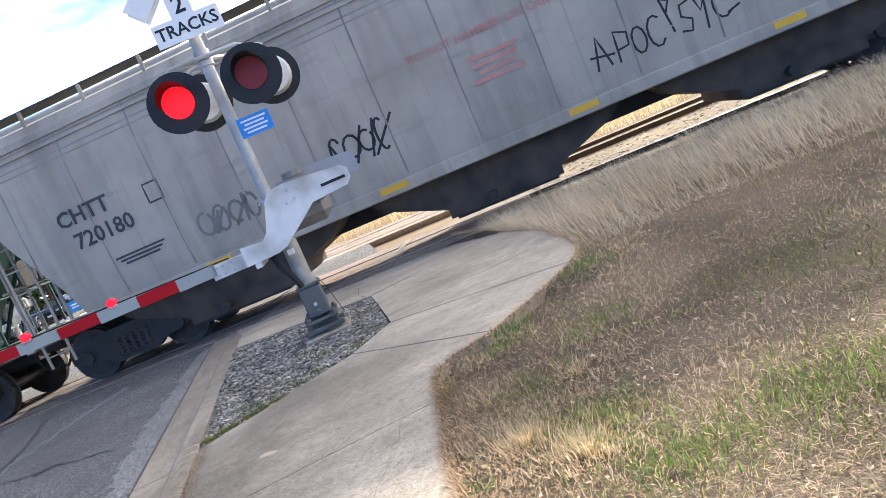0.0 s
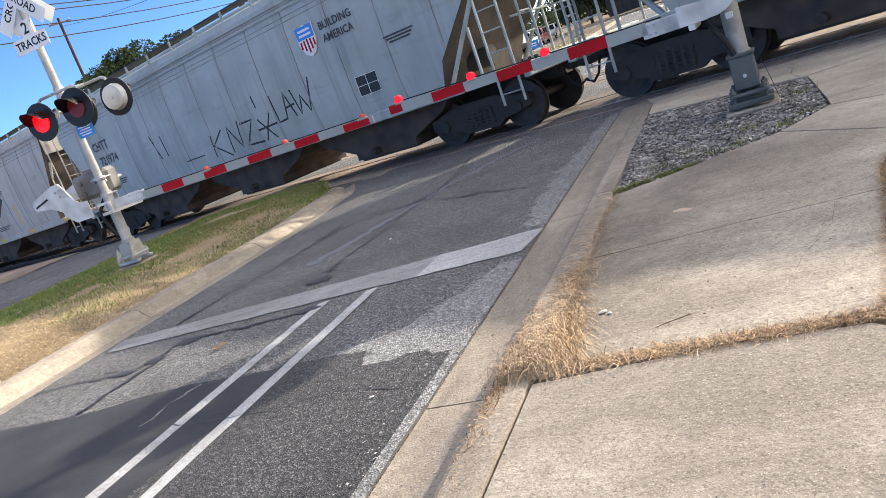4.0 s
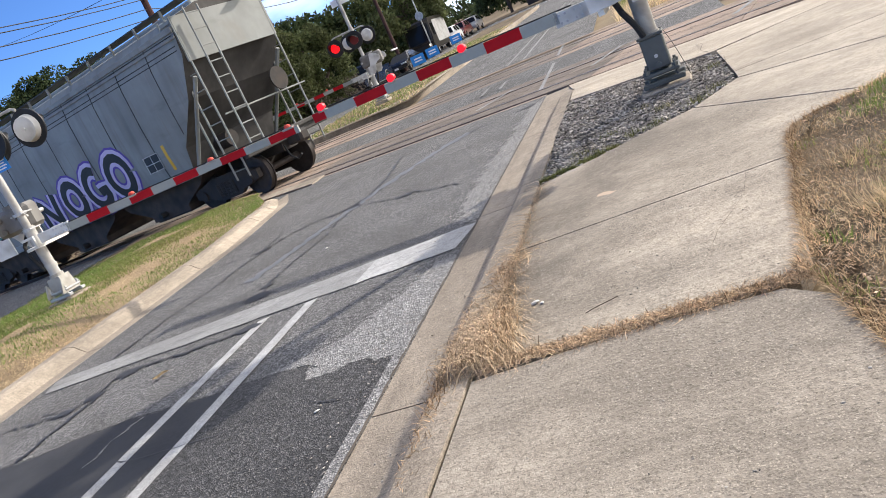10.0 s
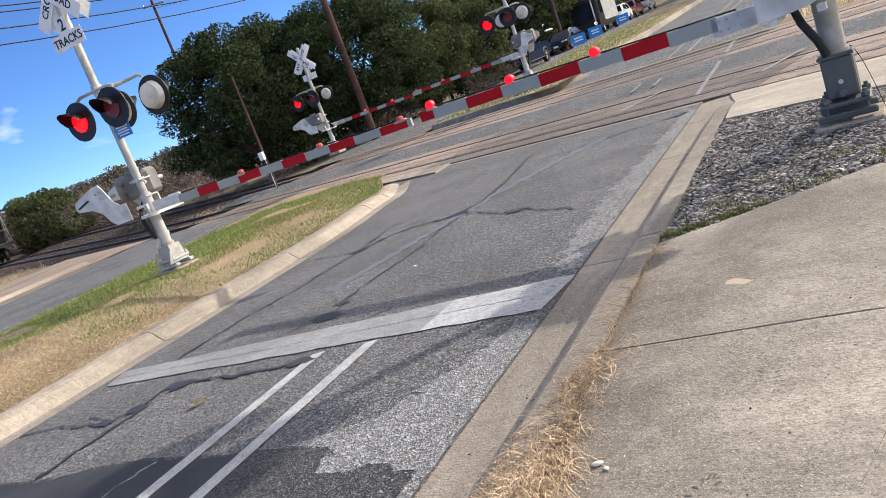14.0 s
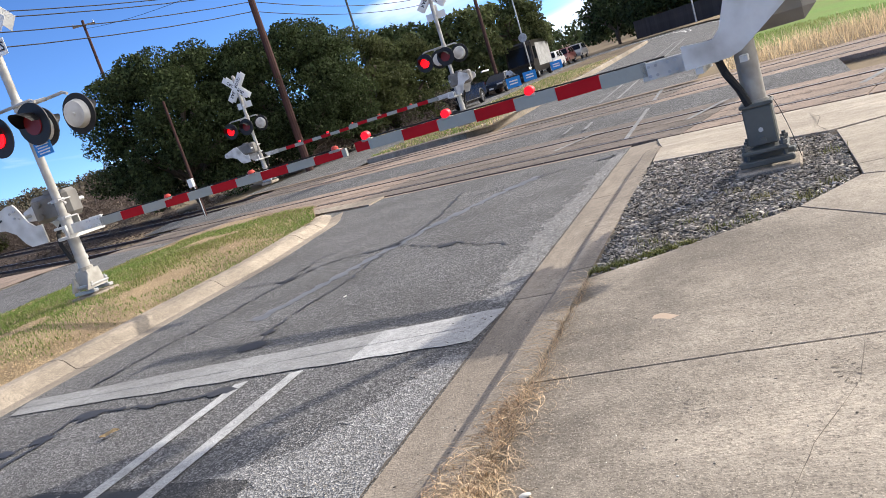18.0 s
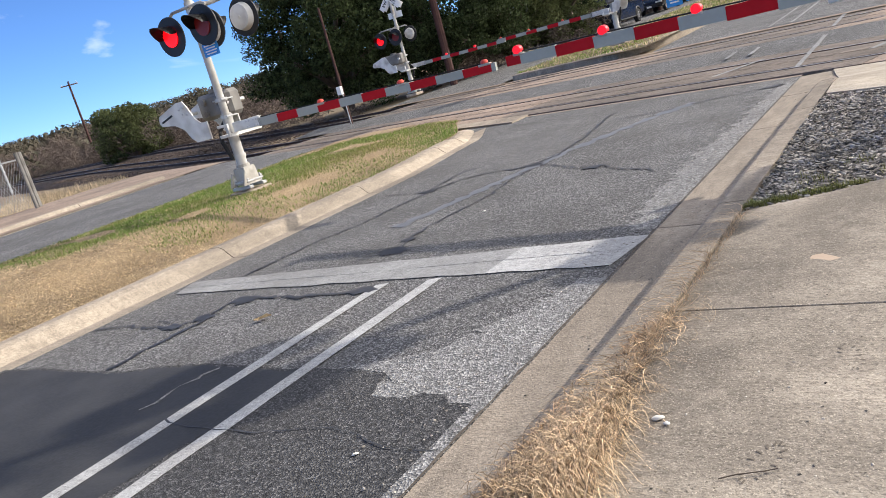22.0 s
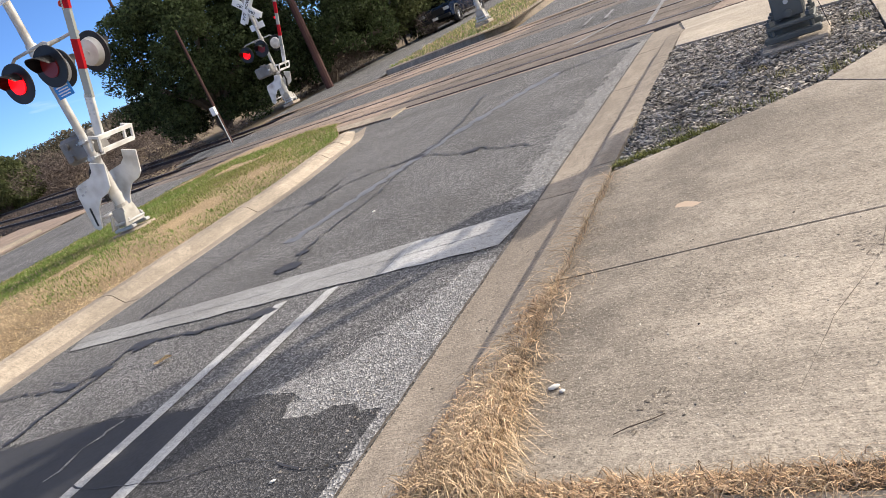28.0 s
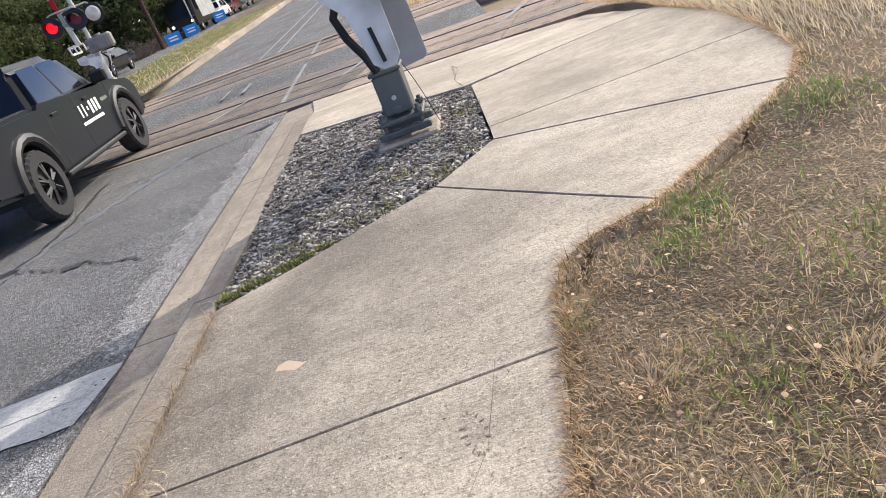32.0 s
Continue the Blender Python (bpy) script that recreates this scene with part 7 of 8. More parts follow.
def marks_aex(car, low, top):
    side_text(car, "AEX", -6.7, 2.62, 0.36)
    side_text(car, "7820", -6.65, 2.22, 0.36)
    letters = [[(-0.85, 1.2), (-0.75, 2.05), (-0.1, 1.25), (0.1, 2.15)], arc(1.05, 1.72, 0.42, 0.46, 0, 360, 16), arc(2.3, 1.75, 0.44, 0.5, 60, 330, 12) + [(2.7, 1.65), (2.35, 1.6)], arc(3.5, 1.78, 0.45, 0.5, 0, 360, 16)]
    for line in letters:
        strokes("graffiti", [line], 0.58, car, VIOLET, 0.012, "violet edge of a sprayed letter")
        strokes("graffiti", [line], 0.46, car, LILAC, 0.017, "lilac sprayed letter")
        strokes("graffiti", [line], 0.24, car, INK, 0.022, "black fill of a sprayed letter")
    strokes("graffiti", [arc(-2.2, 1.8, 0.42, 0.55, 30, 330, 12) + [(-1.85, 1.7), (-2.2, 1.65)]], 0.24, car, STENCIL, 0.012, "dark sprayed letter")
    strokes("graffiti", [[(-3.6, 2.3), (-4.3, 2.1), (-4.2, 1.5), (-3.6, 1.5)], [(-4.25, 1.85), (-3.8, 1.85)]], 0.22, car, STENCIL, 0.012, "dark sprayed letter")
    uprights(car, (-4.9, -2.8, 0.6, 2.9, 5.6), 1.35, 2.0)
    data_panel(car, 5.0, 1.7)
    scrawl(car, -4.0, 1.8, 0.6, 0.5, 15, TEAL, 0.06, 2)


def marks_plain(car, low, top):
    side_text(car, "CHTT", -low + 1.2, 2.8, 0.34)
    small_print(car, -low + 1.3, 2.35, 0.8, 2)
    scrawl(car, 1.5, 2.4, 0.9, 0.8, 22, width=0.06, n=3)
    data_panel(car, low - 1.0, 2.6)


def marks_green(car, low, top):
    for x in np.arange(-low + 0.6, low - 0.8, 0.62):
        strokes("graffiti", [arc(x, 2.1, 0.2, 0.35, 40, 320, 8)], 0.06, car, PALE)
    small_print(car, 2.0, 3.2, 2.2, 1, PALE, 0.35)


GREYTAN = paint("light tan-grey car paint", (0.43, 0.375, 0.3), (0.34, 0.295, 0.235))
GREYPALE = paint("pale grey car paint", (0.5, 0.455, 0.39), (0.41, 0.37, 0.315))
GREYBLUE = paint("light blue-grey car paint", (0.4, 0.425, 0.4), (0.33, 0.35, 0.325))
GREYMID = paint("mid grey car paint", (0.27, 0.28, 0.265), (0.2, 0.204, 0.19))
MAROON = paint("maroon car paint", (0.13, 0.034, 0.042), (0.1, 0.03, 0.036))
DARKGREEN = paint("dark green car paint", (0.018, 0.07, 0.055), (0.014, 0.045, 0.038))
MAROON_END = paint("faded maroon frame", (0.125, 0.047, 0.048), (0.085, 0.034, 0.034))
# From the head of the train to its rear: length over couplers, builder.
TRAIN = [
    (18.0, hopper_car("hopper_car", "pale grey covered hopper car of a freight train", GREYPALE, 18.0, marks_plain)),
    (17.6, hopper_car("hopper_car", "pale grey covered hopper car of a freight train", GREYPALE, 17.6, marks_plain)),
    (18.0, hopper_car("hopper_car", "dark green covered hopper car with pale sprayed letters", DARKGREEN, 18.0, marks_green, 3, DARKGREEN)),
    (17.6, hopper_car("hopper_car", "tan-grey covered hopper car with black lettering", GREYTAN, 17.6, marks_chtt, run=1.3)),
    (16.9, hopper_car("hopper_car", "pale grey hopper car with large black graffiti", GREYPALE, 16.9, marks_cmo, run=1.3)),
    (18.3, hopper_car("hopper_car", "light blue-grey hopper car with a shield emblem", GREYBLUE, 18.3, marks_up)),
    (17.3, hopper_car("hopper_car", "light blue-grey hopper car with dark numerals", GREYBLUE, 17.3, marks_grey)),
    (17.3, hopper_car("hopper_car", "grey hopper car covered in teal graffiti", GREYPALE, 17.3, marks_teal)),
    (17.8, hopper_car("hopper_car", "maroon covered hopper car with white lettering", MAROON, 17.8, marks_maroon, 3, MAROON_END)),
    (16.9, hopper_car("hopper_car", "grey hopper car with lilac and black graffiti", GREYMID, 16.9, marks_aex, 3, SOOT)),
]


def rear(t):
    """Where the rear coupler stands along the track at t seconds."""
    return float(np.interp(t, [0, 9.5, 10, 10.5, 12, 32], [116.5, -3.2, -9.0, -14.4, -30.9, -246]))

# ---- trees and brush ----


def leaf_mesh(name, centres, size, count, spread, seed, mat, flat=0.75, slim=0.5):
    """Leaves as small bent quads scattered in clumps. centres: x, y, z, radius."""
    r = np.random.RandomState(seed)
    centres = np.array(centres, float)
    pick = r.choice(len(centres), count, p=centres[:, 3] ** 2 / (centres[:, 3] ** 2).sum())
    d = r.normal(size=(count, 3))
    d /= np.linalg.norm(d, axis=1)[:, None]
    rad = centres[pick, 3] * (0.55 + 0.5 * r.rand(count) ** 0.6) * spread
    p = centres[pick, :3] + d * rad[:, None] * np.array([1, 1, flat])
    a = r.normal(size=(count, 3))
    a /= np.linalg.norm(a, axis=1)[:, None]
    b = np.cross(a, r.normal(size=(count, 3)))
    b /= np.linalg.norm(b, axis=1)[:, None]
    s = size * (0.6 + 0.8 * r.rand(count))[:, None]
    v = np.stack([p - a * s, p - b * s * slim, p + a * s, p + b * s * slim], 1).reshape(-1, 3)
    me = bpy.data.meshes.new(name)
    me.vertices.add(len(v))
    me.vertices.foreach_set("co", v.ravel())
    me.loops.add(count * 4)
    me.loops.foreach_set("vertex_index", np.arange(count * 4))
    me.polygons.add(count)
    me.polygons.foreach_set("loop_start", np.arange(count) * 4)
    me.update(calc_edges=True)
    me.materials.append(mat)
    return me


def tree(x, y, z, height, width, label, seed, leaves=9000, leaf=0.16, mat=LEAF, trunk=0.3, low=0.25, flat=0.7, name="tree", n=46, size=(0.11, 0.2)):
    r = random.Random(seed)
    t = thing(name, pose(x, y, z), label, "tree")
    bm = bmesh.new()
    fork = height * max(0.12, low)
    tube(bm, [(0, 0, -0.3), (r.uniform(-0.1, 0.1), 0, fork * 0.5), (0, r.uniform(-0.15, 0.15), fork)], trunk, 9)
    part("trunk", bm, BARK, t, "", True)
    clumps = []
    for i in range(n):
        a = r.uniform(0, 6.28)
        h = low + (1 - low) * r.random() ** 0.8
        k = math.sqrt(max(0.05, 1 - ((h - 0.5) / 0.58) ** 2)) * r.uniform(0.35, 1.0) ** 0.5
        q = r.uniform(*size) * width
        clumps.append((math.cos(a) * k * width * 0.42, math.sin(a) * k * width * 0.42, h * height - q * 0.35, q))
    for i in range(6 if n < 60 else 14):
        c = clumps[i * 7 % n]
        bm = bmesh.new()
        mid = (c[0] * 0.45 + r.uniform(-0.3, 0.3), c[1] * 0.45, (fork + c[2]) * 0.55)
        tube(bm, [(0, 0, fork * 0.9), mid, (c[0], c[1], c[2])], trunk * 0.32, 6)
        part("limb", bm, BARK, t, "", True)
    ob = new("crown", leaf_mesh("crown", clumps, leaf, leaves, 1.0, seed, mat, flat))
    ob.parent = t
    tagged(ob, kind="stuff")
    return t


tree(-23.2, 24.2, 0.1, 7.3, 9.2, "broad dark green live oak beside the tracks", 1, 95000, 0.075, low=0.14, trunk=0.4, n=170, size=(0.05, 0.12))
tree(-19.2, 28.2, 0.2, 6.9, 9.2, "broad dark green live oak beside the tracks", 2, 95000, 0.075, low=0.14, trunk=0.4, n=170, size=(0.05, 0.12))
tree(-18.6, 34.6, 0.3, 6.2, 7.0, "dark green live oak behind the waiting lane", 3, 36000, 0.085, LEAF_OLIVE, low=0.1, n=90, size=(0.07, 0.14))
tree(-16.9, 37.0, 0.3, 5.4, 5.5, "olive green oak at the end of the row", 4, 22000, 0.085, LEAF_OLIVE, low=0.1, n=80, size=(0.07, 0.14))
tree(-24.0, 54.0, 0.6, 7.4, 8.5, "dark green tree behind the waiting cars", 5, 9000, 0.2)
tree(-19.6, 57.0, 0.6, 7.2, 8.0, "dark green tree behind the waiting cars", 6, 9000, 0.2, LEAF_OLIVE)
tree(-16.5, 62.0, 0.7, 7.4, 7.5, "open-crowned tree behind the waiting cars", 7, 9000, 0.15, LEAF_OLIVE, low=0.4, n=70, size=(0.06, 0.12))
tree(-13.2, 99.0, 1.3, 7.0, 10.0, "dark tree on the far bend of the road", 8, 6000, 0.26)
tree(-6.5, 92.0, 1.2, 9.0, 11.0, "dark tree above the far fence", 9, 8000, 0.26)
tree(-1.5, 90.0, 1.2, 9.5, 11.0, "dark tree above the far fence", 10, 8000, 0.26)
tree(5.5, 88.0, 1.0, 9.0, 12.0, "dark tree above the far fence", 11, 8000, 0.26)
tree(-48.0, 28.4, -0.1, 4.3, 6.0, "rounded olive green tree beyond the rails", 12, 20000, 0.1, LEAF_OLIVE, low=0.02, n=90, size=(0.07, 0.15))
tree(-20.5, 76.0, 0.9, 6.0, 9.0, "dark tree behind the queue of cars", 13, 6000, 0.24)


def brush(name, spots, label, seed, count, height, size=0.22, slim=0.05, mat=TWIG):
    """Bare winter twigs in overlapping clumps along lines. spots: ax, ay, bx, by, spread, scale."""
    r = random.Random(seed)
    clumps = []
    for ax, ay, bx, by, wide, scale in spots:
        n = max(6, int(math.hypot(bx - ax, by - ay) * 2.2))
        for i in range(n):
            k = (i + r.random()) / n
            x, y = ax + (bx - ax) * k + r.gauss(0, wide), ay + (by - ay) * k + r.gauss(0, wide)
            h = height * scale * (0.7 + 0.6 * noise.noise(Vector((x * 0.15, y * 0.15, 2)))) * r.uniform(0.35, 1.0)
            q = r.uniform(0.16, 0.3) * height * scale
            clumps.append((x, y, max(land(x, y), 0.0) + max(q * 0.5, h - q), q))
    ob = new(name, leaf_mesh(name, clumps, size, count, 1.0, seed, mat, 1.0, slim))
    return tagged(ob, label, "brush", kind="stuff")


brush("bare_brush", [(-120, 52, -52, 36, 2.0, 1.1), (-75, 42, -38, 36, 1.6, 1.0), (-60, 36, -40, 30, 1.2, 0.8), (-42, 32, -28, 27, 0.8, 0.5)], "bare brown winter brush beyond the tracks", 41, 60000, 4.6, 0.34, 0.05)
brush("dry_thicket", [(-23, 31, -15, 36, 0.8, 1.0), (-21, 26, -17.5, 33, 0.6, 0.8), (-30, 19, -20, 22, 0.7, 0.5), (-18, 40, -16.5, 60, 0.7, 1.0)], "dry brown thicket under the oaks", 42, 22000, 2.4, 0.22, 0.045)
brush("bare_tree_line", [(-100, 60, -70, 66, 2.5, 1.0), (-130, 50, -90, 62, 3, 1.0)], "bare winter trees along the far ridge", 43, 16000, 6.5, 0.6, 0.045)
r = random.Random(77)
clumps = []
for _ in range(260):
    x = r.uniform(-330, -70)
    y = 30 + (x + 330) * 0.16 + r.uniform(0, 110)
    clumps.append((x, y, land(x, y) + r.uniform(0.3, 2.2), r.uniform(1.8, 4.5)))
for _ in range(420):
    x, y = r.uniform(-300, -85), r.uniform(40, 230)
    clumps.append((x, y, land(x, y) + r.uniform(0.2, 1.8), r.uniform(1.8, 4.2)))
WINTER = material("grey-brown winter woods", (0.085, 0.074, 0.055), 0.9, spread=0.4, grain=0.5, stain=0.05, bump=0, second=(0.05, 0.052, 0.034), spec=0.1)
wood = new("far_woods", leaf_mesh("far_woods", clumps, 0.5, 52000, 1.0, 78, WINTER, 0.6))
tagged(wood, "grey-green scrub woods on the distant hills", "woods", kind="stuff")
clumps = []
for _ in range(200):
    x, y = r.uniform(-60, 120), r.uniform(125, 210)
    clumps.append((x, y, land(x, y) + r.uniform(0.5, 4), r.uniform(2.5, 5)))
wood = new("far_tree_belt", leaf_mesh("far_tree_belt", clumps, 0.6, 20000, 1.0, 79, LEAF, 0.7))
tagged(wood, "dark belt of trees beyond the far bend", "woods", kind="stuff")
# Tall dry grass past the rails and by the fence.
far_g, far_green = [], []
for _ in range(24000):
    x, y = r.uniform(1.2, 14), r.uniform(11, 26)
    if across(x, y) > 14.2:
        z = land(x, y)
        if y > 18.6 + r.gauss(0, 0.5):
            far_green.append((x, y, z, r.uniform(0.05, 0.12), 0.012, r.uniform(0, 6.28), r.uniform(0.2, 1)))
        else:
            far_g.append((x, y, z, r.uniform(0.15, 0.5), r.uniform(0.005, 0.009), r.uniform(0, 6.28), r.uniform(0.1, 0.9)))
for _ in range(9000):
    x, y = r.uniform(-36, -26.4), r.uniform(0, 15)
    if across(x, y) < 4.6:
        far_g.append((x, y, max(land(x, y), 0.05), r.uniform(0.1, 0.45), r.uniform(0.006, 0.01), r.uniform(0, 6.28), r.uniform(0.1, 0.9)))
for _ in range(16000):
    x, y = r.uniform(-10.9, -5.6), r.uniform(16.5, 45)
    if across(x, y) > 14.5:
        k = step(-6.8, -5.7, x + 0.5 * patchy(x, y, 0.5, 3))
        (far_g if r.random() < 0.35 + 0.4 * k else far_green).append((x, y, rise(x, y) + 0.16, r.uniform(0.05, 0.13), 0.012, r.uniform(0, 6.28), r.uniform(0.2, 1.2)))
blades("far_dry_grass", "straw-coloured grass beyond the rails", STRAW, far_g)
blades("far_green_grass", "green grass beyond the rails", GREEN, far_green)
structure("ground_far_median", apron(-10.9, -5.5, (("c", 14.3), 62), 8, 30, 0.16), SOIL_GREEN, "grass median between the lanes past the rails", True)
structure("ground_lawn", grid(coords((1.6, 30, 20)), coords((18.5, 68, 22)), lambda x, y: land(x, y) + 0.03), LAWN, "green sloping lawn past the rails", True)

# ---- poles and wires ----


def utility_pole(x, y, z, h, label, r0=0.15, lean=0.0, arms=1, mat=POLE):
    p = thing("utility_pole", pose(x, y, z, 0, lean, 0), label, "utility pole")
    bm = bmesh.new()
    rod(bm, (0, 0, -0.5), (0, 0, h), r0, 10, r0 * 0.7)
    part("shaft", bm, mat, p, "", True)
    for k in range(arms):
        bm = bmesh.new()
        box(bm, 1.8, 0.1, 0.12, 0, 0, h - 0.4 - 0.7 * k, rz=40)
        part("crossarm", bm, WOOD, p)
        for s in (-0.8, 0, 0.8):
            bm = bmesh.new()
            rod(bm, (s * 0.77, s * 0.64, h - 0.33 - 0.7 * k), (s * 0.77, s * 0.64, h - 0.15 - 0.7 * k), 0.04, 6)
            part("insulator", bm, GALV, p)
    return p


utility_pole(-17.2, 24.7, 0.2, 11.0, "tall reddish-brown wooden utility pole", 0.19)
utility_pole(-47.0, 45.4, 0.0, 16.5, "wooden utility pole behind the oaks", 0.16)
utility_pole(-75.2, 41.7, 1.0, 8.4, "wooden utility pole beyond the brush", 0.14)
utility_pole(-16.1, 52.5, 0.5, 11.0, "dark wooden utility pole behind the queue", 0.16)
post = utility_pole(-16.6, 16.4, 0.1, 4.2, "short thin brown post with a small white box", 0.06, 0, 0)
bm = bmesh.new()
box(bm, 0.2, 0.14, 0.3, 0.0, -0.13, 1.25, bevel=0.015)
part("junction_box", bm, SIGN_WHITE, post, "small white box on the post")
bm = bmesh.new()
rod(bm, (0.05, -0.09, 0.0), (0.05, -0.09, 1.1), 0.02, 6)
part("conduit", bm, GALV, post)
utility_pole(-14.5, 57, 0.6, 9.0, "grey pole carrying a round sign", 0.07, 0, 0, GALV)
CABLE = material("black cable", (0.02, 0.02, 0.022), 0.6, spread=0.1, grain=10, bump=0)
utility_pole(-17.3, -16.0, 0.0, 9.4, "wooden utility pole beside the far lane", 0.17)
for za, off in ((10.4, 0.0), (8.6, 0.0), (8.4, 0.12), (8.0, 0.0), (7.6, -0.1)):
    bm = bmesh.new()
    ends = [Vector((-17.6 + off, -56.0, za + 0.4)), Vector((-17.3 + off, -16.0, za + 0.3)), Vector((-17.2 + off, 24.7, za)), Vector((-16.1 + off, 52.5, za + 1.2)), Vector((-13.0 + off, 96.0, za + 2.0))]
    pts = []
    for a, b in zip(ends, ends[1:]):
        for i in range(14):
            f = i / 14
            pts.append(a.lerp(b, f) - Vector((0, 0, 4 * f * (1 - f) * (b - a).length * 0.029)))
    tube(bm, pts + [ends[-1]], 0.019, 5)
    tagged(new("power_line", mesh_of(bm, "power_line", CABLE)), "black power line strung between utility poles", "cable", "power lines")
bm = bmesh.new()
tube(bm, [Vector((-17.2, 24.7, 9.2)).lerp(Vector((-47.0, 45.4, 15.8)), i / 12) - Vector((0, 0, 1.2 * i / 12 * (1 - i / 12))) for i in range(13)], 0.014, 5)
tagged(new("power_line", mesh_of(bm, "power_line", CABLE)), "thin black line up to the pole behind the oaks", "cable", "power lines")
lamp = thing("street_lamp", pose(-18.2, 35.6, 0.3), "tall grey street lamp behind the oaks", "street lamp")
bm = bmesh.new()
rod(bm, (0, 0, -0.3), (0, 0, 8.3), 0.09, 10, 0.06)
part("pole", bm, GREYBOX, lamp, "", True)
bm = bmesh.new()
tube(bm, [(0, 0, 8.2), (0.5, 0.1, 8.5), (1.2, 0.2, 8.6)], 0.04, 6)
part("arm", bm, GREYBOX, lamp)
bm = bmesh.new()
box(bm, 0.5, 0.2, 0.1, 1.4, 0.2, 8.6, bevel=0.03)
part("head", bm, GREYBOX, lamp)
for x, y, h in ((-6.0, 96, 9.0), (-2.2, 74, 8.0)):
    p = thing("street_lamp", pose(x, y, 1.0), "slim grey street lamp by the far bend", "street lamp")
    bm = bmesh.new()
    rod(bm, (0, 0, -0.3), (0, 0, h), 0.09, 8, 0.05)
    part("pole", bm, GALV, p, "", True)
    bm = bmesh.new()
    tube(bm, [(0, 0, h - 0.1), (-0.8, 0, h + 0.2), (-1.6, 0, h + 0.25)], 0.04, 6)
    part("arm", bm, GALV, p)
sign = thing("round_sign", pose(-14.4, 56.6, 0.6), "round grey-backed sign beside the lane", "road sign")
bm = bmesh.new()
rod(bm, (0, -0.02, 3.6), (0, 0.0, 3.6), 0.36, 20)
part("disc", bm, GALV, sign)
bm = bmesh.new()
rod(bm, (0, 0.03, 0), (0, 0.03, 4.0), 0.04, 8)
part("post", bm, GALV, sign)

# ---- fences, house, sheds ----
FENCE_WOOD = material("dark fence boards", (0.06, 0.05, 0.045), 0.9, spread=0.3, grain=8, stain=1.2, each=0.15)
fence = thing("board_fence", Matrix(), "dark weathered board fence by the far bend", "fence")
bm = bmesh.new()
box(bm, 0.03, 0.28, 2.0, 0, 0, 1.0)
board_me = mesh_of(bm, "board", FENCE_WOOD)
for i in range(110):
    f = i / 110
    x, y = -9 + 26 * f, 84 - 14 * f
    b = new("board", board_me)
    b.parent = fence
    b.matrix_local = pose(x, y, land(x, y) + 0.1, 0, 0, 62)
STUCCO = material("pale house wall", (0.6, 0.61, 0.62), 0.85, spread=0.06, grain=20, stain=0.5)
house = thing("house", pose(21, 50, -0.1, 0, 0, -8), "pale-walled house beyond the sloping lawn", "house")
bm = bmesh.new()
box(bm, 13, 8, 5.0, 0, 0, 2.2)
part("wall", bm, STUCCO, house)
bm = bmesh.new()
plate(bm, [(-7, 4.7), (7, 4.7), (5.5, 7.2), (-5.5, 7.2)], 9)
part("roof", bm, UNDER, house, "dark shingle roof")
bm = bmesh.new()
box(bm, 0.35, 0.12, 0.5, -2.2, -4.06, 0.75)
part("meter_box", bm, GALV, house)
CHAIN = material("chain link wire", (0.35, 0.35, 0.35), 0.5, metal=0.7, spread=0.1, grain=20)
gate = thing("chain_link_fence", Matrix(), "grey chain-link fence panel by the tracks", "fence")
A, B = Vector((-25.9, 6.4, 0.0)), Vector((-25.0, 8.6, 0.0))
far_end = Vector((-33.0, 9.2, 0))
for p in (A, B, Vector((-25.4, 8.9, 0))):
    bm = bmesh.new()
    rod(bm, (p.x, p.y, 0.0), (p.x, p.y, 2.25), 0.1 if p is not B else 0.06, 10)
    part("post", bm, CASE, gate, "grey steel post", True)
bm = bmesh.new()
rod(bm, A + Vector((0, 0, 2.0)), B + Vector((0, 0, 2.0)), 0.03, 6)
part("top_rail", bm, GALV, gate)
bm = bmesh.new()
d = B - A
for i in range(26):
    for s in (1, -1):
        p = A + d * (i / 26)
        q = p + s * d * 0.3
        f0, f1 = 0.0, 1.0
        if not (0 <= (q - A).dot(d) / d.dot(d) <= 1):
            lim = (B if s > 0 else A)
            f1 = abs((lim - p).length / (q - p).length)
        rod(bm, p + Vector((0, 0, 0.3)), p + (q - p) * f1 + Vector((0, 0, 0.3 + 1.65 * f1)), 0.006, 4)
tagged(part("mesh", bm, CHAIN, gate, "grey wire mesh"), kind="stuff")
guard = thing("guard_post", pose(-25.4, 5.3, 0.2, 0, 0, 20), "white painted barrier end with black scrawl", "barrier")
bm = bmesh.new()
rod(bm, (0, 0, 0), (0, 0, 0.95), 0.09, 10)
part("post", bm, GALV, guard, "", True)
bm = bmesh.new()
box(bm, 0.9, 0.08, 0.16, 0.1, 0, 0.95, bevel=0.02)
part("rail", bm, WHITE, guard)
bm = bmesh.new()
tube(bm, [(0.05, -0.1, 0.8), (-0.06, -0.1, 0.6), (0.08, -0.1, 0.45), (-0.04, -0.1, 0.3)], 0.02, 5)
part("scrawl", bm, INK, guard)
signal = thing("track_signal", pose(-61.4, 25.3, 0.0), "distant black railway signal on a post", "railway signal")
bm = bmesh.new()
rod(bm, (0, 0, 0), (0, 0, 4.6), 0.09, 8)
part("post", bm, GALV, signal)
bm = bmesh.new()
box(bm, 0.4, 0.5, 1.2, 0, 0, 4.3, bevel=0.1)
part("head", bm, BLACK, signal)
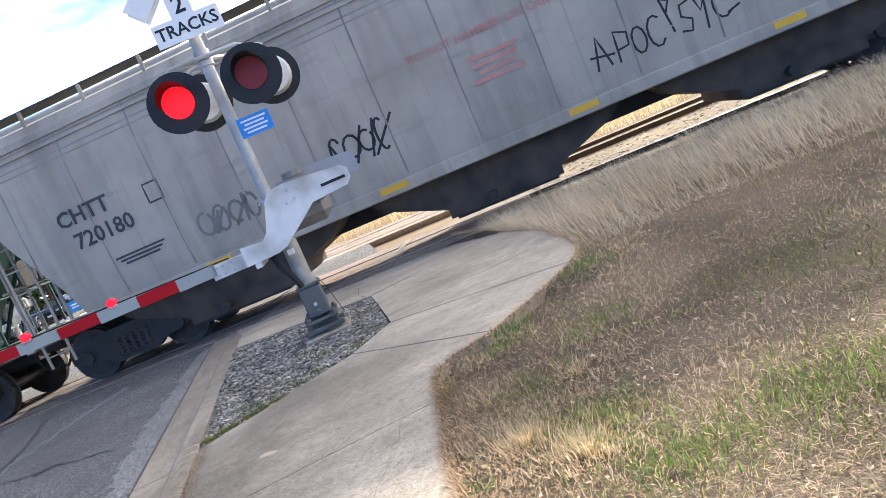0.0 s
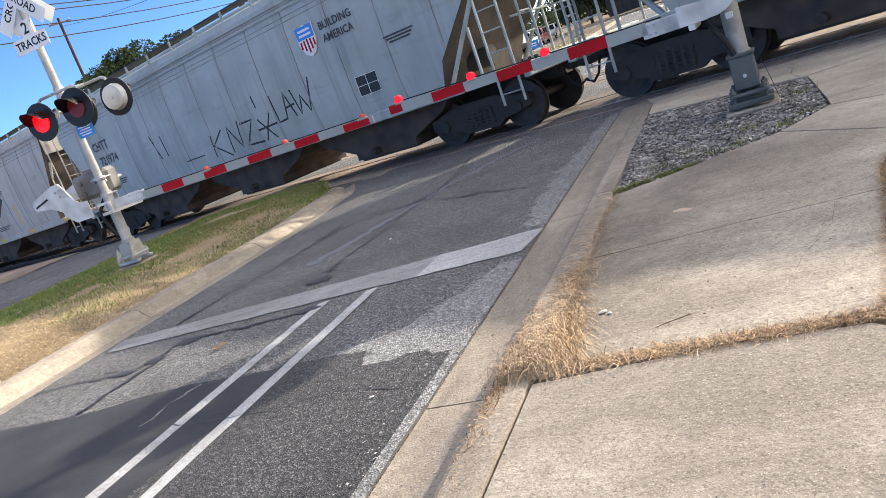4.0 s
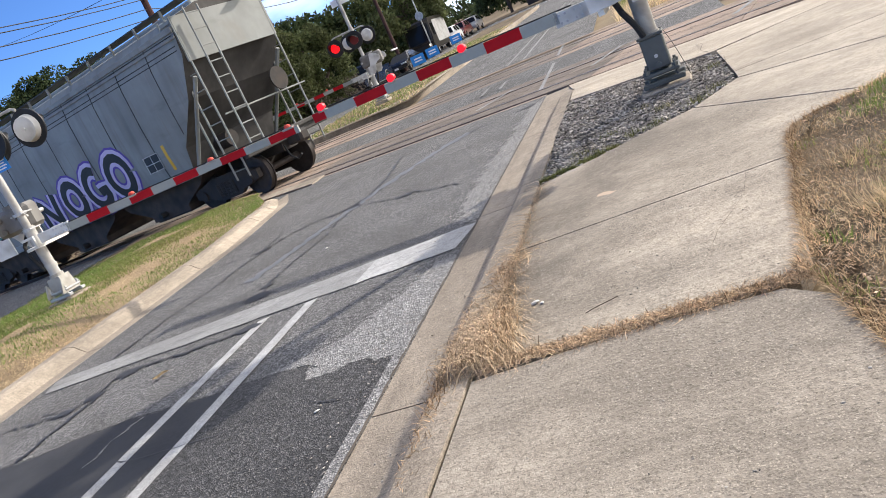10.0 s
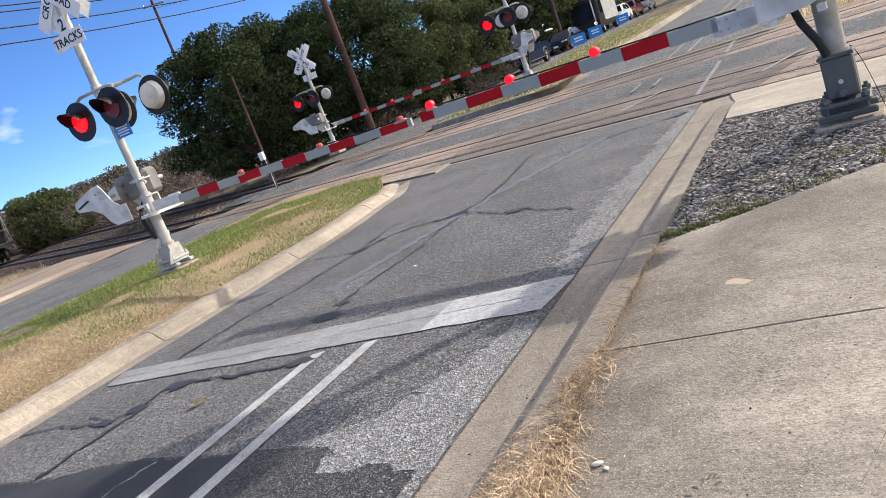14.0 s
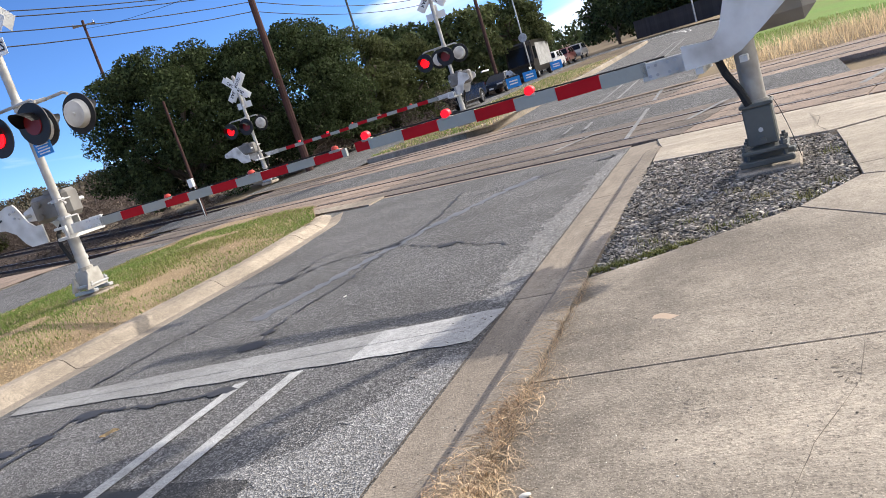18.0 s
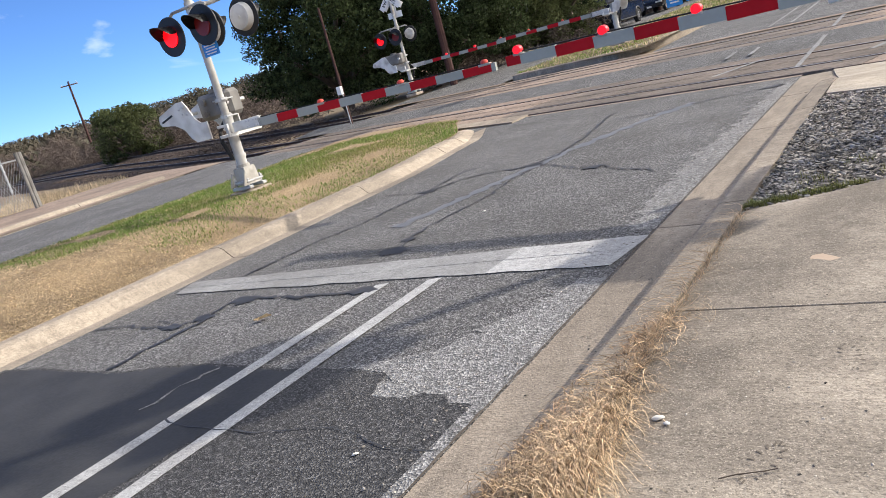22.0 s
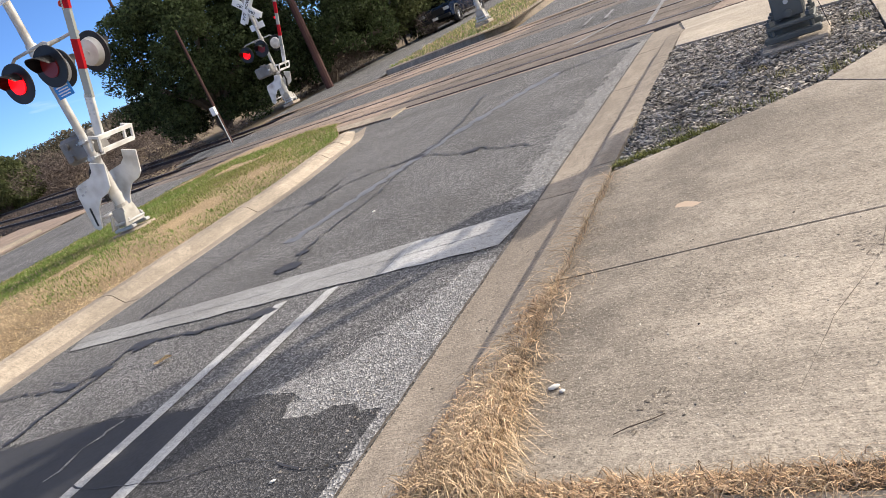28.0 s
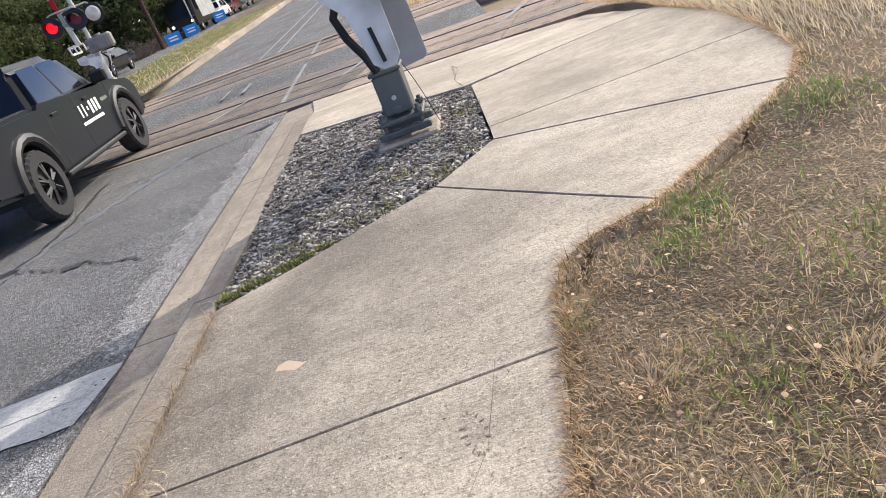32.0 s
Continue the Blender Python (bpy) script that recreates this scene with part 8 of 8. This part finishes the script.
for k, (y, s) in enumerate(((39.1, 0.9), (43.0, 1.0), (50.9, 1.1))):
    board = thing("yard_sign", pose(-11.0, y, rise(-11, y) + 0.1, 0, 0, 12), "small blue yard sign on wire legs", "yard sign", "blue yard signs")
    bm = bmesh.new()
    box(bm, 0.85, 0.02, 0.6, 0, 0, 0.6)
    part("board", bm, BLUE, board)
    bm = bmesh.new()
    for i in range(2):
        box(bm, 0.5, 0.006, 0.08, 0, -0.013, 0.68 - 0.16 * i)
    part("bars", bm, SIGN_WHITE, board)
    for x in (-0.3, 0.3):
        bm = bmesh.new()
        rod(bm, (x, 0, -0.1), (x, 0, 0.32), 0.008, 5)
        part("leg", bm, GALV, board)

# ---- vehicles ----
leaf = thing("fallen_leaf", pose(-2.6, -1.29, 0.012, 4, -3, 40), "curled pale brown fallen leaf on the asphalt", "leaf")
bm = bmesh.new()
pts = [[bm.verts.new((dx, o * w, 0.012 * abs(o) + 0.004 * math.sin(dx * 60) + 0.006)) for o in (-1, -0.4, 0.4, 1)] for dx, w in ((-0.065, 0.006), (-0.03, 0.035), (0.0, 0.03), (0.03, 0.042), (0.07, 0.004))]
for p, q in zip(pts, pts[1:]):
    for j in range(3):
        bm.faces.new((p[j], q[j], q[j + 1], p[j + 1]))
bmesh.ops.solidify(bm, geom=bm.faces[:], thickness=0.0015)
part("blade", bm, STRAW, leaf)
twig = thing("twig", pose(1.22, -2.825, 0.141, 0, 0, 26), "thin dark broken twig lying on the concrete", "twig")
bm = bmesh.new()
tube(bm, [(-0.08, 0, 0), (-0.03, 0.004, 0.002), (0.05, -0.002, 0.003), (0.09, 0.004, 0.001)], 0.0019, 6)
part("stick", bm, BARK, twig)
LIMESTONE = material("pale limestone", (0.68, 0.66, 0.6), 0.85, spread=0.15, grain=40, stain=12, bump=0.3)
for x, y, z, a, b, turn in ((0.87, -2.55, 0.137, 0.024, 0.013, 20), (0.91, -2.58, 0.137, 0.012, 0.01, 0), (-0.42, -2.77, 0.006, 0.017, 0.009, 40), (-2.05, 1.2, 0.006, 0.022, 0.012, 70)):
    bm = bmesh.new()
    bmesh.ops.create_icosphere(bm, subdivisions=2, radius=1.0)
    for v in bm.verts:
        v.co *= 1 + 0.25 * noise.noise(v.co * 1.7 + Vector((x * 9, y * 9, 0)))
        v.co = Vector((v.co.x * a, v.co.y * b, v.co.z * b * 0.6))
    ob = new("pebble", mesh_of(bm, "pebble", LIMESTONE, True))
    ob.matrix_world = pose(x, y, z + b * 0.45, 0, 0, turn)
    tagged(ob, "small pale limestone chip lying on the ground", "stone", "pale stone chips")
GLASS = material("tinted car glass", (0.01, 0.011, 0.013), 0.1, spread=0.1, grain=2, bump=0, spec=0.3)
CHROME = material("bright alloy", (0.55, 0.55, 0.56), 0.25, metal=0.9, spread=0.05, grain=10, bump=0)
TYRE = material("tyre rubber", (0.022, 0.022, 0.023), 0.9, spread=0.3, grain=40, bump=0.4)
HEADLAMP = glowing("headlamp", (1.0, 0.95, 0.8), 1.2)
CLEAR = material("lamp glass", (0.5, 0.5, 0.5), 0.15, spread=0.1, grain=10, bump=0)
TAIL = material("tail lamp red", (0.35, 0.01, 0.012), 0.3, spread=0.1, grain=10, bump=0)


def car_paint(name, color, rough=0.3, coat=0.6):
    return material(name, color, rough, 0.15, spread=0.05, grain=60, stain=1.0, bump=0.0, coat=coat, spec=0.25)


def wheel_part(parent, x, y, r, width, rim_mat, spokes=6):
    s = 1 if y > 0 else -1
    w = new("wheel")
    w.parent = parent
    w.location = (x, y, r)
    bm = bmesh.new()
    n = 56
    prof = [(r * 0.62, -width / 2), (r * 0.93, -width / 2), (r, -width * 0.36), (r, -width * 0.05), (r * 0.985, 0), (r, width * 0.05), (r, width * 0.36), (r * 0.93, width / 2), (r * 0.62, width / 2)]
    rings = [[bm.verts.new((q * (0.972 if k % 2 and q > r * 0.9 else 1) * math.cos(k * 2 * math.pi / n), o, q * (0.972 if k % 2 and q > r * 0.9 else 1) * math.sin(k * 2 * math.pi / n))) for q, o in prof] for k in range(n)]
    for k in range(n):
        for i in range(len(prof)):
            j = (i + 1) % len(prof)
            bm.faces.new((rings[k][i], rings[k][j], rings[(k + 1) % n][j], rings[(k + 1) % n][i]))
    part("tyre", bm, TYRE, w, "black treaded tyre")
    bm = bmesh.new()
    rod(bm, (0, -width * 0.1, 0), (0, width * 0.1, 0), r * 0.6, 24)
    rod(bm, (0, s * width * 0.3, 0), (0, s * width * 0.46, 0), r * 0.17, 12)
    for k in range(spokes):
        a = k * 2 * math.pi / spokes
        for da in (-0.13, 0.13):
            rod(bm, (r * 0.14 * math.cos(a), s * width * 0.42, r * 0.14 * math.sin(a)), (r * 0.62 * math.cos(a + da), s * width * 0.34, r * 0.62 * math.sin(a + da)), r * 0.055, 5)
    part("rim", bm, rim_mat, w, "spoked wheel rim")
    return w


def arch(x, r, z0, n=9):
    return [(x + r * math.cos(a), max(z0, r * 0.92 + r * math.sin(a) - 0.02)) for a in np.linspace(0.0, math.pi, n)]


def hull(bm, outline, width, bevel):
    plate(bm, outline, width)
    edges = [e for e in bm.edges if abs(e.verts[0].co.y - e.verts[1].co.y) < 1e-4]
    bmesh.ops.bevel(bm, geom=edges, offset=bevel, segments=2, affect="EDGES", clamp_overlap=True)
    return bm


def cabin(bm, low, high, z0, z1, w0, w1):
    """Tapered glasshouse: low and high are (back, front) in x at its foot and top."""
    v = [bm.verts.new(p) for p in ((low[0], -w0, z0), (low[1], -w0, z0), (low[1], w0, z0), (low[0], w0, z0), (high[0], -w1, z1), (high[1], -w1, z1), (high[1], w1, z1), (high[0], w1, z1))]
    for f in ((0, 1, 5, 4), (1, 2, 6, 5), (2, 3, 7, 6), (3, 0, 4, 7), (4, 5, 6, 7)):
        bm.faces.new([v[i] for i in f])
    bmesh.ops.bevel(bm, geom=[e for e in bm.edges if e.verts[0].co.z > z1 - 0.01 or e.verts[1].co.z > z1 - 0.01], offset=0.13, segments=3, affect="EDGES")
    return bm


def glasses(parent, low, high, z0, z1, w0, w1, posts):
    """Side windows between the posts, windscreen and rear window, proud of the cabin by 6 mm."""
    def pt(f, h, s):
        a, b = low[0] + (high[0] - low[0]) * h, low[1] + (high[1] - low[1]) * h
        return (a + (b - a) * f, s * (w0 + (w1 - w0) * h + 0.006), z0 + (z1 - z0) * h)
    for s in (-1, 1):
        for f0, f1 in posts:
            bm = bmesh.new()
            bm.faces.new([bm.verts.new(pt(f, h, s)) for f, h in ((f0, 0.08), (f1, 0.08), (f1 if f1 < 0.9 else f1 - 0.02, 0.84), (f0, 0.84))])
            part("side_window", bm, GLASS, parent)
    for end, k in ((1, 0.01), (0, -0.01)):
        bm = bmesh.new()
        q = []
        for h, s in ((0.1, -1), (0.1, 1), (0.86, 1), (0.86, -1)):
            x = low[end] + (high[end] - low[end]) * h + k
            q.append(bm.verts.new((x, s * (w0 + (w1 - w0) * h - 0.1), z0 + (z1 - z0) * h)))
        bm.faces.new(q)
        part("windscreen" if end else "rear_window", bm, GLASS, parent)


def pickup(label, body, rim, r=0.41, width=1.9, wide_arch=False, base=3.55):
    """Crew-cab pickup, front towards local +x, standing on z = 0."""
    car = thing("pickup_truck", Matrix(), label, "pickup truck")
    f, b = base / 2, -base / 2
    outline = [(f + 0.95, 0.5), (f + 0.98, 0.75), (f + 0.95, 1.0), (f + 0.8, 1.12), (f - 0.55, 1.24), (f - 0.6, 1.26), (b + 0.75, 1.26), (b + 0.72, 1.3), (b - 1.15, 1.3), (b - 1.2, 0.7), (b - 1.15, 0.55)]
    under = list(reversed(arch(b, r * 1.22, 0.42))) + [(b + r * 1.25, 0.42), (f - r * 1.25, 0.42)] + list(reversed(arch(f, r * 1.22, 0.42)))
    bm = bmesh.new()
    hull(bm, outline + under, width, 0.09)
    shell = part("body", bm, body, car, "", True)
    low, high, z0, z1, w0, w1 = (b + 0.78, f - 0.45), (b + 0.95, f - 1.15), 1.24, 1.86, width / 2 - 0.05, width / 2 - 0.17
    bm = bmesh.new()
    cabin(bm, low, high, z0, z1, w0, w1)
    part("cab", bm, body, car, "", True)
    glasses(car, low, high, z0, z1, w0, w1, ((0.07, 0.4), (0.44, 0.8)))
    for s in (-1, 1):
        for x, nm in ((f - 1.05, 0), (b + 1.35, 1)):
            bm = bmesh.new()
            box(bm, 0.2, 0.03, 0.04, x - 0.3, s * (width / 2 + 0.012), 1.12, bevel=0.008)
            part("door_handle", bm, body, car)
        for x in (f - 0.42, b + 1.78, b + 0.8):
            bm = bmesh.new()
            box(bm, 0.012, 0.004, 0.74, x, s * (width / 2 + 0.001), 0.85)
            part("door_seam", bm, BLACK, shell)
        bm = bmesh.new()
        box(bm, 0.12, 0.24, 0.18, f - 0.68, s * (width / 2 + 0.1), 1.32, bevel=0.03)
        part("mirror", bm, BLACK, car, "black door mirror")
        bm = bmesh.new()
        box(bm, base - 2.1 * r - 0.2, 0.1, 0.07, 0, s * (width / 2 - 0.02), 0.4, bevel=0.02)
        part("running_board", bm, BLACK, car)
        for x in (b, f):
            bm = bmesh.new()
            pts = arch(x, r * 1.24, 0.4, 11)
            tube(bm, [(p[0], s * (width / 2 - 0.02), p[1]) for p in pts], 0.05 if not wide_arch else 0.075, 8)
            part("wheel_arch", bm, BLACK, car, "", True)
        bm = bmesh.new()
        box(bm, 0.1, 0.36, 0.17, f + 0.93, s * (width / 2 - 0.22), 0.93, bevel=0.02)
        part("headlight", bm, CLEAR, car, "clear headlight")
        bm = bmesh.new()
        box(bm, 0.06, 0.14, 0.36, b - 1.19, s * (width / 2 - 0.09), 1.05, bevel=0.01)
        part("tail_light", bm, TAIL, car, "red tail light")
    bm = bmesh.new()
    box(bm, 0.08, width - 0.75, 0.34, f + 0.96, 0, 0.88, bevel=0.02)
    part("grille", bm, BLACK, car, "black radiator grille")
    bm = bmesh.new()
    box(bm, 0.2, width - 0.1, 0.2, f + 0.98, 0, 0.58, bevel=0.05)
    part("bumper", bm, BLACK, car)
    bm = bmesh.new()
    box(bm, 0.012, 0.34, 0.13, f + 1.09, 0, 0.6)
    part("number_plate", bm, PALE, car, "plain pale number plate")
    # Flat black sheet drawn in place of the shade inside the open bed.
    bm = bmesh.new()
    box(bm, 1.7, width - 0.25, 0.02, b - 0.2, 0, 1.302)
    part("bed_shade_sheet", bm, BLACK, car, "black sheet standing for shade in the open bed")
    bm = bmesh.new()
    box(bm, base, 1.2, 0.2, 0, 0, 0.42)
    part("chassis", bm, BLACK, car)
    wheels = [wheel_part(car, x, y * (width / 2 - 0.1), r, 0.26, rim) for x in (f, b) for y in (-1, 1)]
    return car, wheels, r


GREYMATT = car_paint("satin charcoal wrap", (0.011, 0.013, 0.018), 0.3, 0.05)
NAVY = car_paint("dark navy car paint", (0.004, 0.012, 0.034), 0.2, 0.05)
INKY = car_paint("black car paint", (0.012, 0.013, 0.016), 0.18)
TRUCK, TRUCK_WHEELS, TRUCK_R = pickup("charcoal grey pickup truck with white door lettering", GREYMATT, BLACK, 0.44, 1.96, True, 3.57)
for i, (w, h) in enumerate(((0.06, 0.17), (0.06, 0.18), (0.06, 0.06), (0.1, 0.18), (0.1, 0.18), (0.11, 0.18))):
    bm = bmesh.new()
    box(bm, w * 0.8, 0.004, h, 0.08 + 0.14 * i, -0.985, 0.98)
    part("door_bar", bm, SIGN_WHITE, TRUCK, "white lettering bar on the door")
bm = bmesh.new()
box(bm, 0.85, 0.004, 0.045, 0.4, -0.985, 0.81)
part("door_bar", bm, SIGN_WHITE, TRUCK)
bm = bmesh.new()
box(bm, 0.3, 0.004, 0.05, 1.1, -0.985, 1.0)
part("badge", bm, CHROME, TRUCK)
PICKUP, PICKUP_WHEELS, PICKUP_R = pickup("dark blue-grey pickup truck waiting in the lane", NAVY, CHROME, 0.4, 1.95, False, 3.75)


def saloon(label, body, tall=False):
    car = thing("car", Matrix(), label, "car")
    f, b, r = 1.4, -1.4, 0.34
    top = 0.95 if not tall else 1.05
    bm = bmesh.new()
    outline = [(f + 0.9, 0.4), (f + 0.95, 0.62), (f + 0.85, 0.78), (f - 0.5, top), (b + 0.1, top), (b - 0.85, top), (b - 0.95, 0.7), (b - 0.9, 0.35)]
    under = list(reversed(arch(b, r * 1.18, 0.28))) + list(reversed(arch(f, r * 1.18, 0.28)))
    hull(bm, outline + under, 1.82, 0.06)
    part("body", bm, body, car, "", True)
    low, high = ((b - 0.55, f - 0.35), (b + 0.15, f - 1.2)) if not tall else ((b - 0.85, f - 0.4), (b - 0.6, f - 1.1))
    z1 = 1.45 if not tall else 1.7
    bm = bmesh.new()
    cabin(bm, low, high, top - 0.02, z1, 0.88, 0.66)
    part("cabin", bm, body, car, "", True)
    glasses(car, low, high, top - 0.02, z1, 0.88, 0.66, ((0.12, 0.45), (0.49, 0.86)))
    for s in (-1, 1):
        bm = bmesh.new()
        box(bm, 0.16, 0.42, 0.12, f + 0.86, s * 0.66, 0.7, bevel=0.02)
        part("headlight", bm, CLEAR, car, "clear headlight")
        bm = bmesh.new()
        box(bm, 0.1, 0.2, 0.13, f - 0.5, s * 0.98, top + 0.06, bevel=0.03)
        part("mirror", bm, body, car)
        bm = bmesh.new()
        box(bm, 0.08, 0.36, 0.12, b - 0.93, s * 0.66, 0.8, bevel=0.02)
        part("tail_light", bm, TAIL, car)
        for x in (f, b):
            wheel_part(car, x, s * 0.8, r, 0.2, CHROME, 5)
    bm = bmesh.new()
    box(bm, 0.06, 1.0, 0.22, f + 0.94, 0, 0.52, bevel=0.02)
    part("grille", bm, BLACK, car)
    bm = bmesh.new()
    box(bm, 0.012, 0.34, 0.13, f + 0.98, 0, 0.48)
    part("number_plate", bm, PALE, car, "plain pale number plate")
    return car


SEDAN = saloon("black saloon car waiting in the lane", INKY)
CAR_W = saloon("white car waiting in the lane", car_paint("white car paint", (0.7, 0.7, 0.7)), True)
CAR_R = saloon("dark red car waiting in the lane", car_paint("dark red car paint", (0.12, 0.015, 0.02)), True)
CAR_G = saloon("pale grey car waiting in the lane", car_paint("pale grey car paint", (0.4, 0.41, 0.42)), True)
VANBROWN = car_paint("dark brown van paint", (0.022, 0.018, 0.014), 0.4)
VAN = thing("delivery_van", Matrix(), "dark brown boxy delivery van waiting in the lane", "van")
bm = bmesh.new()
hull(bm, [(3.3, 0.5), (3.35, 1.2), (3.0, 1.35), (2.6, 3.0), (2.4, 3.15), (-3.4, 3.15), (-3.4, 0.55)], 2.3, 0.06)
part("body", bm, VANBROWN, VAN, "", True)
bm = bmesh.new()
bm.faces.new([bm.verts.new(p) for p in ((3.01, -1.0, 1.4), (3.01, 1.0, 1.4), (2.68, 1.0, 2.75), (2.68, -1.0, 2.75))])
part("windscreen", bm, GLASS, VAN)
for s in (-1, 1):
    bm = bmesh.new()
    box(bm, 0.9, 0.01, 1.0, 2.0, s * 1.156, 2.1)
    part("door_window", bm, GLASS, VAN)
    bm = bmesh.new()
    box(bm, 4.6, 0.01, 1.9, -0.9, s * 1.156, 1.9)
    part("side_panel", bm, GALV if s > 0 else VANBROWN, VAN, "pale side panel")
    bm = bmesh.new()
    rod(bm, (3.33, s * 0.8, 0.95), (3.37, s * 0.8, 0.95), 0.12, 12)
    part("headlight", bm, HEADLAMP, VAN, "glowing round headlight")
    for x in (2.2, -2.2):
        wheel_part(VAN, x, s * 1.0, 0.42, 0.26, GALV)
bm = bmesh.new()
box(bm, 0.03, 1.2, 0.4, 3.36, 0, 0.85)
part("grille", bm, BLACK, VAN)


def lane(y):
    return pose(-15.25, y, rise(-15.25, y) + 0.004, 0, 0, -90)


VAN.matrix_world = lane(60.0)
for c, y in ((CAR_W, 67.5), (CAR_R, 73.0), (CAR_G, 80.0)):
    c.matrix_world = lane(y)


def motions():
    # Gate arms: level, then raised once the train has gone.
    raised = ((0, 0), (23.2, 0), (24.0, 10), (24.5, 19), (25.0, 30), (25.5, 39), (26.5, 54), (27.5, 66), (28.2, 72), (29.0, 81), (29.6, 85), (32, 85))
    late = ((0, 0), (26.0, 0), (27.5, 15), (28.5, 35), (29.0, 46), (29.5, 64), (30.0, 80), (30.5, 85), (32, 85))
    for (arm, base, s), rows in ((ARM_R, raised), (ARM_L, raised), (ARM_B, raised), (ARM_C, late)):
        walk(arm, [(t, base @ pose(0, 0, 0, 0, -s * a, 0)) for t, a in rows])
    # The train rolls away to the west.
    at = 0.0
    for length, car in TRAIN[::-1]:
        mid = at - length / 2
        rows = []
        for t in (0, 2, 4, 5, 6, 7, 8, 9, 9.5, 10, 10.5, 11, 12, 13, 14, 16, 18, 21, 24, 32):
            x, y, z = spot(rear(t) + mid, C1, rail_z(rear(t) + mid, C1))
            rows.append((t, pose(x, y, z, 0, 0, TRACK_TURN)))
        walk(car, rows)
        at -= length
    # The charcoal truck drives over the crossing.
    drive = ((0, -40), (29.0, -6.6), (29.5, -4.2), (30.0, -1.75), (30.4, 0.28), (30.7, 1.6), (31.0, 3.0), (31.3, 4.6), (31.6, 6.2), (31.9, 7.85), (32.0, 8.4))
    side = ((0, -1.8), (30.0, -2.3), (30.4, -2.4), (31.0, -2.6), (32.0, -2.78))
    ts, ys = [t for t, _ in drive], [y for _, y in drive]
    half = 3.57 / 2

    def truck(t):
        y = float(np.interp(t, ts, ys)) - half + 0.12
        x = float(np.interp(t, [q for q, _ in side], [q for _, q in side])) - 0.9
        return pose(x, y, 0.01, 0, 0, 93.0)

    steps = [0] + [29.0 + 0.1 * i for i in range(31)]
    walk(TRUCK, [(t, truck(t)) for t in steps])
    for w in TRUCK_WHEELS:
        x, y, z = w.location
        walk(w, [(t, pose(x, y, z) @ pose(0, 0, 0, 0, math.degrees((float(np.interp(t, ts, ys)) + 6.6) / TRUCK_R) if t else 0.0, 0)) for t in steps])
    # The first waiting cars set off.
    go = ((0, 38.8), (26.8, 38.8), (27.5, 37.0), (28, 35.1), (29, 31.5), (30, 28.1), (31, 25.2), (32, 23.2))
    steps = [0, 26.8] + [27.0 + 0.1 * i for i in range(51)]
    run = lambda t: float(np.interp(t, [q for q, _ in go], [q for _, q in go]))  # noqa: E731
    walk(PICKUP, [(t, lane(run(t) + 3.75 / 2)) for t in steps])
    for w in PICKUP_WHEELS:
        x, y, z = w.location
        walk(w, [(t, pose(x, y, z) @ pose(0, 0, 0, 0, math.degrees((38.8 - run(t)) / PICKUP_R), 0)) for t in steps])
    walk(SEDAN, [(t, lane(y + 1.4)) for t, y in ((0, 48.7), (28.3, 48.7), (29, 46.5), (30, 43.5), (31, 40.5), (32, 38.0))])


motions()
